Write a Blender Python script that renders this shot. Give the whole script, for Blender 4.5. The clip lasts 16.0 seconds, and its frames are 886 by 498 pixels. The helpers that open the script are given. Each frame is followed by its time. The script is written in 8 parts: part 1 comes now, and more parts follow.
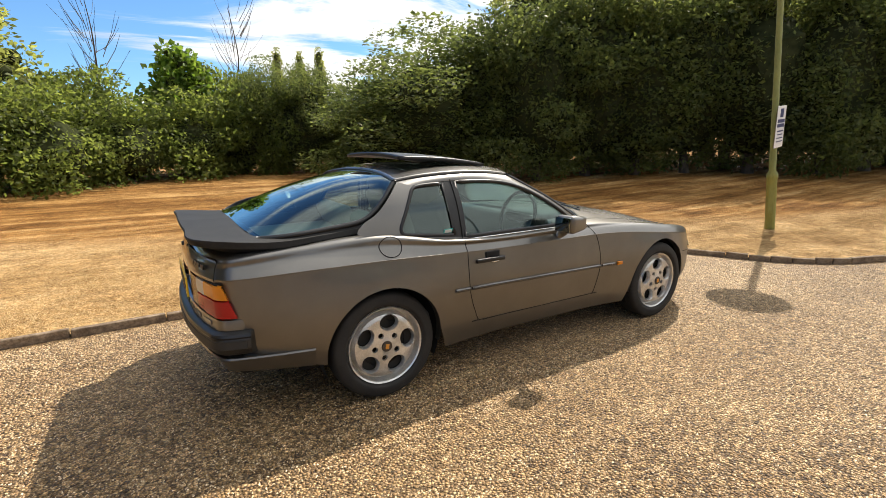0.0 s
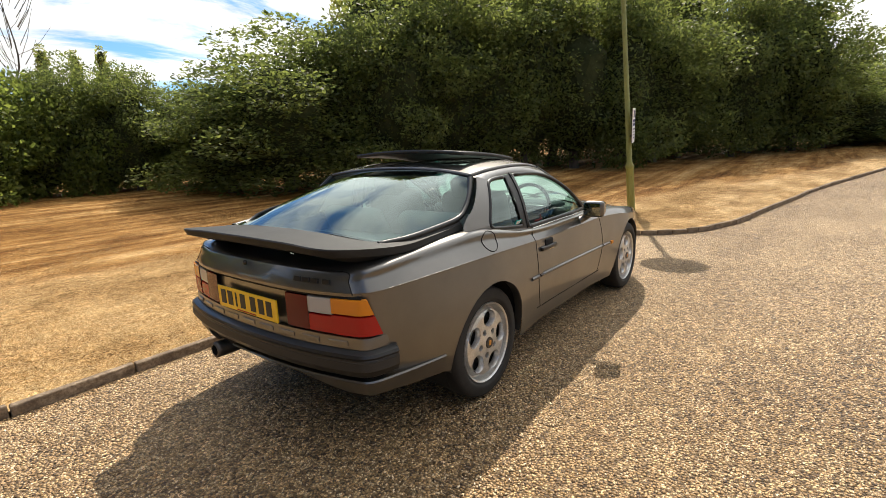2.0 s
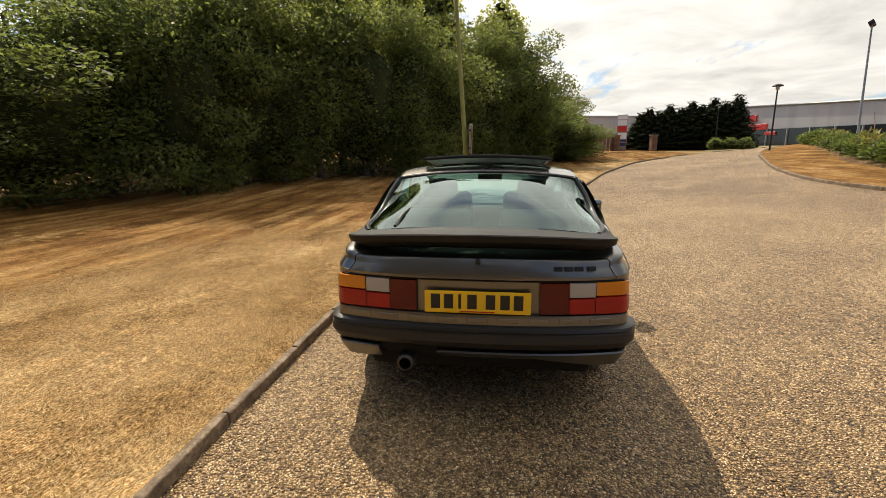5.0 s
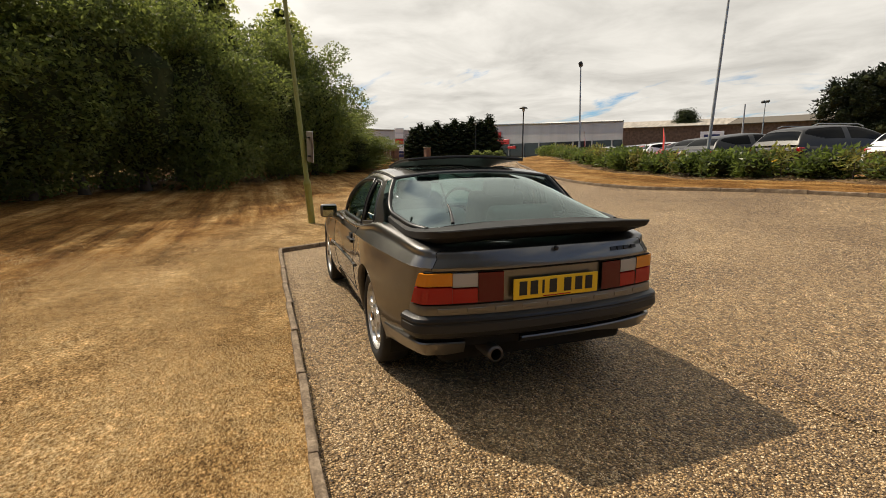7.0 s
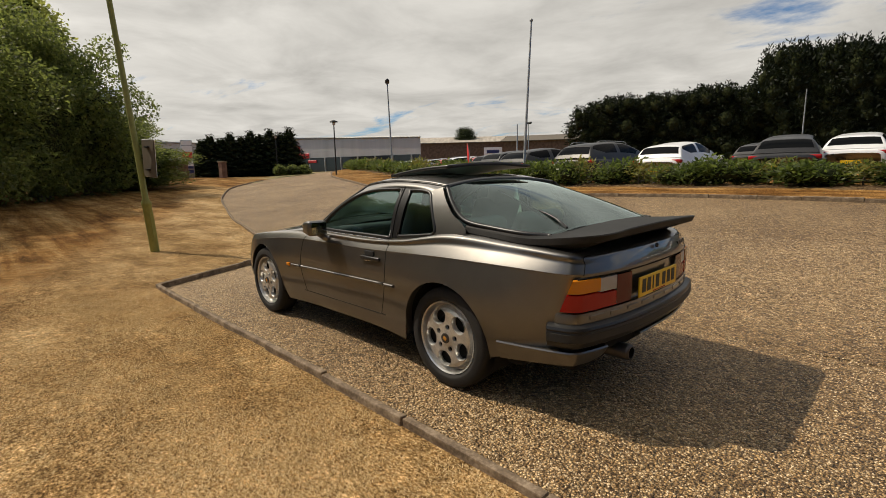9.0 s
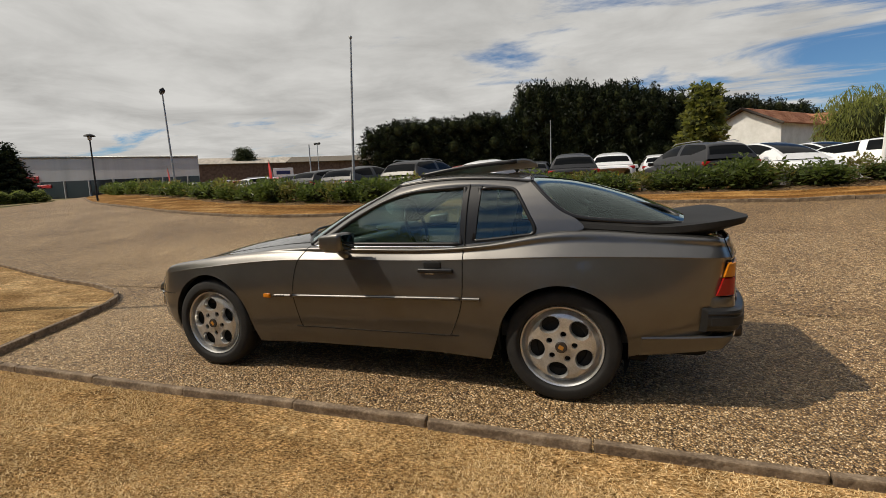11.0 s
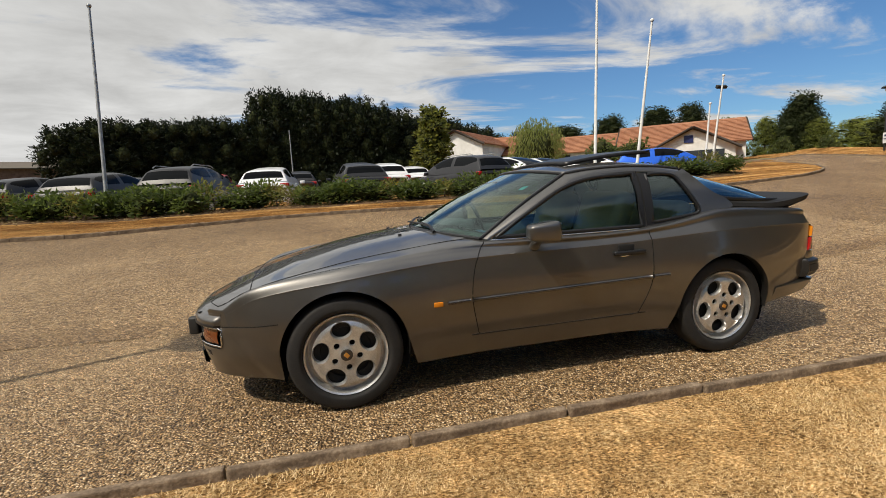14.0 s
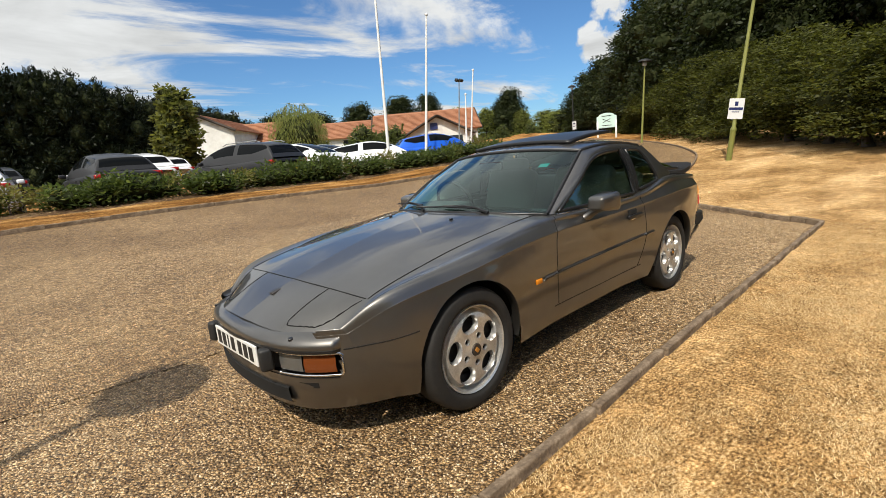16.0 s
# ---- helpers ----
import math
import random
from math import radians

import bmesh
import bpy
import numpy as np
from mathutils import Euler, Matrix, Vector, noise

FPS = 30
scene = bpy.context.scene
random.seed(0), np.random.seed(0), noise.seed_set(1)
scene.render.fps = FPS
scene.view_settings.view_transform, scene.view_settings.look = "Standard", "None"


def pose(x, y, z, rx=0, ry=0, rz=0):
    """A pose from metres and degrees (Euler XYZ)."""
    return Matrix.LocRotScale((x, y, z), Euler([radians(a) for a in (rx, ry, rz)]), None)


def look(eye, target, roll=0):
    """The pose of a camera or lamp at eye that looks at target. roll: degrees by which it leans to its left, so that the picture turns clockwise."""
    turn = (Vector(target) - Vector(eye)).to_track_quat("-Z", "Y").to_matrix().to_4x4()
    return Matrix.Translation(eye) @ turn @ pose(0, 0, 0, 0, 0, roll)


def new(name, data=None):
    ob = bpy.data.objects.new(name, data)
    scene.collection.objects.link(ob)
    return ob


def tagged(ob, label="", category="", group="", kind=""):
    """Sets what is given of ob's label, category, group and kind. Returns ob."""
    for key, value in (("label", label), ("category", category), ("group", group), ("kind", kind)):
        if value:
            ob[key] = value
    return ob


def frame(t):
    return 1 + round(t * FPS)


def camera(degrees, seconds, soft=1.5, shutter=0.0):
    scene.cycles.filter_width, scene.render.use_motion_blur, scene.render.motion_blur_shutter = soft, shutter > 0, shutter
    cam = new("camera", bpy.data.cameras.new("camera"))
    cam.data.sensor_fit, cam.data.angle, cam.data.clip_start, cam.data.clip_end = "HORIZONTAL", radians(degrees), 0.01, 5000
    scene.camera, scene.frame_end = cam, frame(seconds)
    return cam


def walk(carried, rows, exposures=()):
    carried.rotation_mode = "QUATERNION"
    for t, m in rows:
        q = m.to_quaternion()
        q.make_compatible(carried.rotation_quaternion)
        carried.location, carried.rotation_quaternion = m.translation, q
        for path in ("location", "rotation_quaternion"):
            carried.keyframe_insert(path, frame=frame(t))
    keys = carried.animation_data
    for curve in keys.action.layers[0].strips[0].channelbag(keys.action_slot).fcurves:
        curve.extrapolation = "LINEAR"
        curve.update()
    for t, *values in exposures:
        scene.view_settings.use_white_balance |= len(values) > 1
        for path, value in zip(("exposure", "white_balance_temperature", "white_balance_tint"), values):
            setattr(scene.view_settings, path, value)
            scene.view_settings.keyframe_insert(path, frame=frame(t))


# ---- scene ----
cam = camera(85.4, 16.0, soft=0.6)
PATH = [
    (0, (-2.223, -3.121, 1.42), (-1.213, -1.45, 0.988), -0.6),
    (0.5, (-2.515, -2.901, 1.41), (-1.432, -1.265, 1.019), -0.8),
    (1, (-2.819, -2.66, 1.392), (-1.574, -1.142, 1.009), -1.1),
    (1.5, (-3.076, -2.447, 1.395), (-1.685, -1.071, 0.981), -1.8),
    (2, (-3.292, -2.159, 1.38), (-1.754, -0.952, 0.961), -2.4),
    (2.5, (-3.559, -1.91, 1.377), (-1.917, -0.851, 0.95), -2.7),
    (3, (-3.783, -1.544, 1.384), (-2.042, -0.664, 0.94), -2.0),
    (5.5, (-4.396, 0.278, 1.405), (-2.437, 0.313, 1.003), -0.1),
    (6, (-4.381, 0.682, 1.387), (-2.431, 0.485, 0.988), 0.0),
    (6.5, (-4.39, 1.046, 1.362), (-2.47, 0.634, 0.982), -0.3),
    (7, (-4.246, 1.421, 1.33), (-2.399, 0.748, 0.965), -0.3),
    (7.5, (-4.034, 1.769, 1.325), (-2.292, 0.848, 0.982), -0.1),
    (8, (-3.773, 2.146, 1.326), (-2.141, 1.037, 0.995), -0.4),
    (10.5, (-1.952, 3.273, 1.217), (-1.031, 1.52, 0.942), -2.0),
    (11, (-1.463, 3.374, 1.196), (-0.795, 1.506, 0.941), -2.4),
    (11.5, (-1.039, 3.472, 1.178), (-0.617, 1.533, 0.933), -2.1),
    (12, (-0.596, 3.516, 1.184), (-0.354, 1.545, 0.942), -2.0),
    (12.5, (-0.175, 3.473, 1.195), (-0.083, 1.49, 0.956), -2.3),
    (13, (0.31, 3.494, 1.183), (0.228, 1.51, 0.947), -2.3),
    (13.5, (0.756, 3.402, 1.171), (0.505, 1.433, 0.926), -2.6),
    (14, (1.245, 3.337, 1.174), (0.785, 1.408, 0.916), -3.1),
    (14.5, (1.647, 3.211, 1.183), (0.967, 1.351, 0.904), -3.7),
    (15, (2.062, 2.968, 1.221), (1.153, 1.213, 0.916), -4.3),
    (15.5, (2.438, 2.739, 1.244), (1.331, 1.108, 0.907), -4.8),
    (16, (2.8, 2.376, 1.266), (1.47, 0.931, 0.884), -5.3),
]
EXPOSURE = [(0, 0.46, 6500, 10), (3, 0.36, 6600, 10), (5.5, 0.02, 7050, 10), (8, -0.32, 7050, 10), (10.5, -0.60, 6750, 10), (12.5, -0.53, 6600, 10), (14.2, -0.36, 6500, 10), (16, -0.14, 6350, 9)]
walk(cam, [(t, look(eye, target, roll)) for t, eye, target, roll in PATH], EXPOSURE)

# ---- world, sun ----
SUN_AZ, SUN_EL = radians(28.0), radians(51.0)     # azimuth from +x towards +y
world = bpy.data.worlds.new("sky")
scene.world = world
world.use_nodes = True
wn, wl = world.node_tree.nodes, world.node_tree.links
wn.clear()
w_out = wn.new("ShaderNodeOutputWorld")
w_bg = wn.new("ShaderNodeBackground")
w_bg.inputs["Strength"].default_value = 0.100
sky = wn.new("ShaderNodeTexSky")
sky.sky_type, sky.sun_disc = "NISHITA", False
sky.sun_elevation, sky.sun_rotation = SUN_EL, radians(90) - SUN_AZ
sky.air_density, sky.dust_density, sky.ozone_density = 1.0, 0.25, 3.2
w_co = wn.new("ShaderNodeTexCoord")
w_sep = wn.new("ShaderNodeSeparateXYZ")
wl.new(w_co.outputs["Generated"], w_sep.inputs[0])


def w_math(op, a, b=None, clamp=False):
    n = wn.new("ShaderNodeMath")
    n.operation, n.use_clamp = op, clamp
    for i, v in enumerate((a, b)):
        if v is None:
            continue
        if isinstance(v, (int, float)):
            n.inputs[i].default_value = v
        else:
            wl.new(v, n.inputs[i])
    return n.outputs[0]


# clouds on a flat layer high above: direction divided by its height
hgt = w_math("MAXIMUM", w_math("ADD", w_sep.outputs[2], 0.10), 0.03)
cx, cy = w_math("DIVIDE", w_sep.outputs[0], hgt), w_math("DIVIDE", w_sep.outputs[1], hgt)
w_com = wn.new("ShaderNodeCombineXYZ")
wl.new(cx, w_com.inputs[0]), wl.new(cy, w_com.inputs[1])
w_map = wn.new("ShaderNodeMapping")
w_map.inputs["Rotation"].default_value = (0, 0, radians(35))
w_map.inputs["Scale"].default_value = (0.40, 0.75, 1)
wl.new(w_com.outputs[0], w_map.inputs[0])
w_n1 = wn.new("ShaderNodeTexNoise")
w_n1.inputs["Scale"].default_value, w_n1.inputs["Detail"].default_value, w_n1.inputs["Roughness"].default_value = 1.3, 8.0, 0.60
w_n1.inputs["Distortion"].default_value = 0.6
wl.new(w_map.outputs[0], w_n1.inputs["Vector"])
w_n2 = wn.new("ShaderNodeTexNoise")
w_n2.inputs["Scale"].default_value, w_n2.inputs["Detail"].default_value, w_n2.inputs["Roughness"].default_value = 1.5, 9.0, 0.58
w_n2.inputs["Distortion"].default_value = 0.4
wl.new(w_com.outputs[0], w_n2.inputs["Vector"])
# thicker cloud ahead of the parked car and beyond the car park, clearer behind it
side = w_math("ADD", w_math("MULTIPLY", w_sep.outputs[0], 0.125), w_math("MULTIPLY", w_sep.outputs[1], -0.05))
dens = w_math("ADD", w_math("ADD", w_n1.outputs["Fac"], side), w_math("MULTIPLY", w_sep.outputs[2], 0.10))
w_ramp = wn.new("ShaderNodeMapRange")
w_ramp.inputs["From Min"].default_value, w_ramp.inputs["From Max"].default_value = 0.46, 0.585
w_ramp.interpolation_type = "SMOOTHSTEP"
wl.new(dens, w_ramp.inputs["Value"])
w_col = wn.new("ShaderNodeMapRange")
w_col.inputs["From Min"].default_value, w_col.inputs["From Max"].default_value = 0.30, 0.66
w_col.inputs["To Min"].default_value, w_col.inputs["To Max"].default_value = 6.8, 10.2
wl.new(w_n2.outputs["Fac"], w_col.inputs["Value"])
w_cc = wn.new("ShaderNodeCombineColor")
# cloud is brighter towards the sun
w_dot = wn.new("ShaderNodeVectorMath")
w_dot.operation = "DOT_PRODUCT"
w_dot.inputs[1].default_value = (math.cos(SUN_AZ) * math.cos(SUN_EL), math.sin(SUN_AZ) * math.cos(SUN_EL), math.sin(SUN_EL))
wl.new(w_co.outputs["Generated"], w_dot.inputs[0])
w_glow = w_math("ADD", w_math("MULTIPLY", w_math("POWER", w_math("MAXIMUM", w_dot.outputs["Value"], 0.0), 5.0), 1.3), 0.95)
w_lum = w_math("MULTIPLY", w_col.outputs[0], w_glow)
wl.new(w_lum, w_cc.inputs[0]), wl.new(w_lum, w_cc.inputs[1])
wl.new(w_math("MULTIPLY", w_lum, 0.98), w_cc.inputs[2])
w_mix = wn.new("ShaderNodeMix")
w_mix.data_type = "RGBA"
# small heaped clouds low over the oaks
w_n3 = wn.new("ShaderNodeTexNoise")
w_n3.inputs["Scale"].default_value, w_n3.inputs["Detail"].default_value, w_n3.inputs["Roughness"].default_value = 16.0, 7.0, 0.55
wl.new(w_co.outputs["Generated"], w_n3.inputs["Vector"])
cover = w_ramp.outputs[0]
for way, wide in (((-0.867, -0.467, 0.173), 0.0014), ((-0.864, -0.444, 0.237), 0.0010)):
    near = wn.new("ShaderNodeVectorMath")
    near.operation = "DOT_PRODUCT"
    near.inputs[1].default_value = way
    wl.new(w_co.outputs["Generated"], near.inputs[0])
    heap = w_math("SUBTRACT", 1.0, w_math("DIVIDE", w_math("SUBTRACT", 1.0, near.outputs["Value"]), wide))
    heap = w_math("ADD", heap, w_math("MULTIPLY", w_math("SUBTRACT", w_n3.outputs["Fac"], 0.53), 4.2))
    cover = w_math("MAXIMUM", cover, w_math("MULTIPLY", heap, 2.5, True))
wl.new(cover, w_mix.inputs["Factor"])
w_tint = wn.new("ShaderNodeMix")
w_tint.data_type, w_tint.blend_type = "RGBA", "MULTIPLY"
w_tint.inputs["Factor"].default_value = 1.0
w_tint.inputs["B"].default_value = (0.70, 0.98, 1.22, 1)
wl.new(sky.outputs[0], w_tint.inputs["A"])
wl.new(w_tint.outputs["Result"], w_mix.inputs["A"])
wl.new(w_cc.outputs[0], w_mix.inputs["B"])
wl.new(w_mix.outputs["Result"], w_bg.inputs["Color"])
wl.new(w_bg.outputs[0], w_out.inputs["Surface"])

sun = new("sun", bpy.data.lights.new("sun", "SUN"))
sun.data.energy, sun.data.angle, sun.data.color = 5.2, radians(0.5), (1.0, 0.91, 0.77)
s_dir = Vector((math.cos(SUN_AZ) * math.cos(SUN_EL), math.sin(SUN_AZ) * math.cos(SUN_EL), math.sin(SUN_EL)))
sun.matrix_world = look(tuple(s_dir * 60), (0, 0, 0))


# ---- materials ----
def material(name, base, rough=0.5, metal=0.0, coat=0.0, spec=0.5, trans=0.0, ior=1.45):
    m = bpy.data.materials.new(name)
    m.use_nodes = True
    b = m.node_tree.nodes["Principled BSDF"]
    b.inputs["Base Color"].default_value = (*base, 1)
    b.inputs["Roughness"].default_value = rough
    b.inputs["Metallic"].default_value = metal
    b.inputs["Coat Weight"].default_value = coat
    b.inputs["Coat Roughness"].default_value = 0.05
    b.inputs["Specular IOR Level"].default_value = spec
    b.inputs["Transmission Weight"].default_value = trans
    b.inputs["IOR"].default_value = ior
    return m


def node(m, kind, **values):
    n = m.node_tree.nodes.new(kind)
    for key, v in values.items():
        n.inputs[key.replace("_", " ")].default_value = v
    return n


def noise_mix(m, scale, colours, detail=6.0, lo=0.35, hi=0.65, coords="Object", stretch=None, rough=None, second=None):
    """Colour ramp driven by noise (a second, larger noise is added) into the base colour. Returns the factor."""
    nt = m.node_tree
    co = nt.nodes.new("ShaderNodeTexCoord")
    src = co.outputs[coords]
    if stretch:
        mp = nt.nodes.new("ShaderNodeMapping")
        mp.inputs["Scale"].default_value = stretch
        nt.links.new(src, mp.inputs[0])
        src = mp.outputs[0]
    n = node(m, "ShaderNodeTexNoise", Scale=scale, Detail=detail, Roughness=0.6)
    nt.links.new(src, n.inputs["Vector"])
    fac = n.outputs["Fac"]
    if second:
        n2 = node(m, "ShaderNodeTexNoise", Scale=second[0], Detail=5.0, Roughness=0.6)
        nt.links.new(src, n2.inputs["Vector"])
        mx = nt.nodes.new("ShaderNodeMix")
        mx.inputs["Factor"].default_value = second[1]
        nt.links.new(fac, mx.inputs["A"]), nt.links.new(n2.outputs["Fac"], mx.inputs["B"])
        fac = mx.outputs["Result"]
    r = nt.nodes.new("ShaderNodeValToRGB")
    el = r.color_ramp.elements
    for i, c in enumerate(colours):
        p = lo + (hi - lo) * i / max(1, len(colours) - 1)
        e = el[i] if i < 2 else el.new(p)
        e.position, e.color = p, (*c, 1)
    nt.links.new(fac, r.inputs[0])
    nt.links.new(r.outputs[0], nt.nodes["Principled BSDF"].inputs["Base Color"])
    return fac


def bump(m, scale, strength, distance=0.01, detail=4.0, kind="noise", coords="Object", stretch=None):
    nt = m.node_tree
    co = nt.nodes.new("ShaderNodeTexCoord")
    src = co.outputs[coords]
    if stretch:
        mp = nt.nodes.new("ShaderNodeMapping")
        mp.inputs["Scale"].default_value = stretch
        nt.links.new(src, mp.inputs[0])
        src = mp.outputs[0]
    if kind == "noise":
        n = node(m, "ShaderNodeTexNoise", Scale=scale, Detail=detail)
        out = n.outputs["Fac"]
    else:
        n = node(m, "ShaderNodeTexVoronoi", Scale=scale)
        out = n.outputs["Distance"]
    nt.links.new(src, n.inputs["Vector"])
    b = node(m, "ShaderNodeBump", Strength=strength, Distance=distance)
    b.invert = kind != "noise"
    nt.links.new(out, b.inputs["Height"])
    pb = nt.nodes["Principled BSDF"]
    if pb.inputs["Normal"].is_linked:
        nt.links.new(pb.inputs["Normal"].links[0].from_socket, b.inputs["Normal"])
    nt.links.new(b.outputs[0], pb.inputs["Normal"])


M_PAINT = material("grey_metallic_paint", (0.125, 0.117, 0.107), 0.425, 0.92, 1.0)
M_PAINT.node_tree.nodes["Principled BSDF"].inputs["Coat Roughness"].default_value = 0.018
noise_mix(M_PAINT, 3.0, [(0.124, 0.118, 0.110), (0.162, 0.155, 0.146)], second=(900.0, 0.4))
M_BLACK = material("black_rubber", (0.018, 0.018, 0.018), 0.55)
bump(M_BLACK, 220.0, 0.15, 0.002)
M_SPOIL = material("weathered_black_plastic", (0.035, 0.034, 0.033), 0.62, spec=0.28)
noise_mix(M_SPOIL, 6.0, [(0.012, 0.012, 0.012), (0.024, 0.023, 0.022)], second=(80.0, 0.4))
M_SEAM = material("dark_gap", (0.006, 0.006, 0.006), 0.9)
M_TRIM = material("satin_black_trim", (0.012, 0.012, 0.013), 0.35)
M_TYRE = material("tyre_rubber", (0.02, 0.02, 0.02), 0.75)
noise_mix(M_TYRE, 9.0, [(0.009, 0.009, 0.009), (0.022, 0.020, 0.018)], second=(120.0, 0.4))
M_RIM = material("silver_alloy", (0.5, 0.49, 0.47), 0.30, 0.72, 0.3)
noise_mix(M_RIM, 12.0, [(0.44, 0.43, 0.41), (0.74, 0.735, 0.72)], second=(150.0, 0.4))
M_RIMIN = material("brake_dusted_well", (0.03, 0.028, 0.025), 0.7, 0.3)
M_GOLD = material("gold_crest", (0.62, 0.30, 0.06), 0.4, 0.6)


def thin_glass(name, tint, gloss):
    """A thin pane: clear through, with the sheen of its two faces."""
    m = material(name, tint, 0.02)
    nt = m.node_tree
    tr = nt.nodes.new("ShaderNodeBsdfTransparent")
    tr.inputs["Color"].default_value = (*tint, 1)
    gl = nt.nodes.new("ShaderNodeBsdfGlossy")
    gl.inputs["Roughness"].default_value = 0.012
    gl.inputs["Color"].default_value = (0.86, 1.0, 0.97, 1)
    fr = nt.nodes.new("ShaderNodeFresnel")
    fr.inputs["IOR"].default_value = 1.5
    mu = nt.nodes.new("ShaderNodeMath")
    mu.operation, mu.use_clamp = "MULTIPLY", True
    mu.inputs[1].default_value = gloss
    nt.links.new(fr.outputs[0], mu.inputs[0])
    ms = nt.nodes.new("ShaderNodeMixShader")
    nt.links.new(mu.outputs[0], ms.inputs[0])
    nt.links.new(tr.outputs[0], ms.inputs[1]), nt.links.new(gl.outputs[0], ms.inputs[2])
    nt.links.new(ms.outputs[0], nt.nodes["Material Output"].inputs["Surface"])
    return m


M_GLASS = thin_glass("tinted_glass", (0.52, 0.68, 0.65), 1.4)
M_REARGLASS = thin_glass("tinted_rear_glass", (0.46, 0.64, 0.61), 1.5)
M_SIDEGLASS = thin_glass("tinted_side_glass", (0.56, 0.70, 0.67), 2.2)
M_AMBER = material("amber_lens", (0.60, 0.20, 0.012), 0.2, 0.0, 0.2, 0.4)
M_RED = material("red_lens", (0.33, 0.012, 0.010), 0.25, 0.0, 0.1, 0.3)
M_DRED = material("dark_red_lens", (0.10, 0.006, 0.006), 0.2, 0.0, 0.1, 0.3)
M_CLEAR = material("ribbed_clear_lens", (0.36, 0.34, 0.33), 0.25, 0.0, 0.3)
for m_lens in (M_AMBER, M_RED, M_DRED, M_CLEAR):
    bump(m_lens, 260.0, 0.25, 0.002, 1.0, stretch=(0.02, 1, 1))
M_PLATE = material("yellow_plate", (0.80, 0.50, 0.02), 0.35)
M_WPLATE = material("white_plate", (0.75, 0.75, 0.72), 0.35)
M_INK = material("black_ink", (0.015, 0.015, 0.015), 0.5)
M_CHROME = material("chrome", (0.7, 0.7, 0.7), 0.12, 1.0)
M_STEEL = material("dark_exhaust_steel", (0.10, 0.09, 0.085), 0.45, 0.9)
M_INTERIOR = material("dark_cloth", (0.11, 0.115, 0.12), 0.9)
M_SEAT = material("grey_leather", (0.30, 0.30, 0.28), 0.6)
M_MIRROR = material("mirror_glass", (0.20, 0.23, 0.225), 0.02, 1.0)


# ---- mesh tools ----
def part(name, bm, mat, parent=None, label="", smooth=True):
    """Links a bmesh as one mesh object under a thing or a part."""
    me = bpy.data.meshes.new(name)
    bm.normal_update()
    bm.to_mesh(me)
    bm.free()
    for f in me.polygons:
        f.use_smooth = smooth
    for one in (mat if isinstance(mat, (list, tuple)) else [mat]):
        me.materials.append(one)
    ob = new(name, me)
    if parent is not None:
        ob.parent = parent
    return tagged(ob, label)


def mesh_of(name, verts, faces, mat, parent=None, label="", smooth=True, sharp=None):
    me = bpy.data.meshes.new(name)
    me.from_pydata([tuple(v) for v in verts], [], [tuple(f) for f in faces])
    for f in me.polygons:
        f.use_smooth = smooth
    if smooth and sharp:
        me.set_sharp_from_angle(angle=radians(sharp))
    me.materials.append(mat)
    ob = new(name, me)
    if parent is not None:
        ob.parent = parent
    return tagged(ob, label)


def grid_faces(nu, nv, closed_u=False, closed_v=False):
    out = []
    for i in range(nu if closed_u else nu - 1):
        for j in range(nv if closed_v else nv - 1):
            a, b = i * nv + j, ((i + 1) % nu) * nv + j
            c, d = ((i + 1) % nu) * nv + (j + 1) % nv, i * nv + (j + 1) % nv
            out.append((a, b, c, d))
    return out


def spline(points, n):
    """n points on a smooth curve through the given ones (Catmull-Rom)."""
    p = np.array(points, float)
    p = np.vstack([2 * p[0] - p[1], p, 2 * p[-1] - p[-2]])
    k = len(p) - 3
    out = []
    for t in np.linspace(0, k, n):
        i = min(int(t), k - 1)
        f = t - i
        a, b, c, d = p[i:i + 4]
        out.append(0.5 * (2 * b + (c - a) * f + (2 * a - 5 * b + 4 * c - d) * f * f + (3 * b - a - 3 * c + d) * f ** 3))
    return np.array(out)


def bevel_box(bm, centre, size, r=0.01, seg=2, rot=None):
    """A box with rounded edges, added to a bmesh."""
    m = Matrix.Translation(centre) @ (rot if rot is not None else Matrix()) @ Matrix.Diagonal((*size, 1))
    made = bmesh.ops.create_cube(bm, size=1, matrix=m)["verts"]
    edges = list({e for v in made for e in v.link_edges})
    if r > 0:
        bmesh.ops.bevel(bm, geom=edges, offset=r, segments=seg, affect="EDGES", profile=0.5)


def tube(points, r, sides=8, flat=1.0, closed=False):
    """Vertices and faces of a tube along a line; r may be a list."""
    p = np.array(points, float)
    n = len(p)
    rr = np.full(n, r) if np.isscalar(r) else np.array(r)
    t = np.gradient(p, axis=0)
    if closed:
        t = np.roll(p, -1, 0) - np.roll(p, 1, 0)
    t /= np.linalg.norm(t, axis=1)[:, None] + 1e-9
    up = np.array((0, 0, 1.0)) if abs(t[0][2]) < 0.9 else np.array((1.0, 0, 0))
    vs = []
    for i in range(n):
        a = np.cross(t[i], up)
        if np.linalg.norm(a) < 1e-4:
            a = np.cross(t[i], (1, 0, 0))
        a /= np.linalg.norm(a)
        b = np.cross(a, t[i])
        for k in range(sides):
            w = 2 * math.pi * k / sides
            vs.append(p[i] + rr[i] * (a * math.cos(w) + b * flat * math.sin(w)))
    fs = grid_faces(n, sides, closed, True)
    if not closed:
        fs += [tuple(range(sides))[::-1], tuple(range((n - 1) * sides, n * sides))]
    return vs, fs


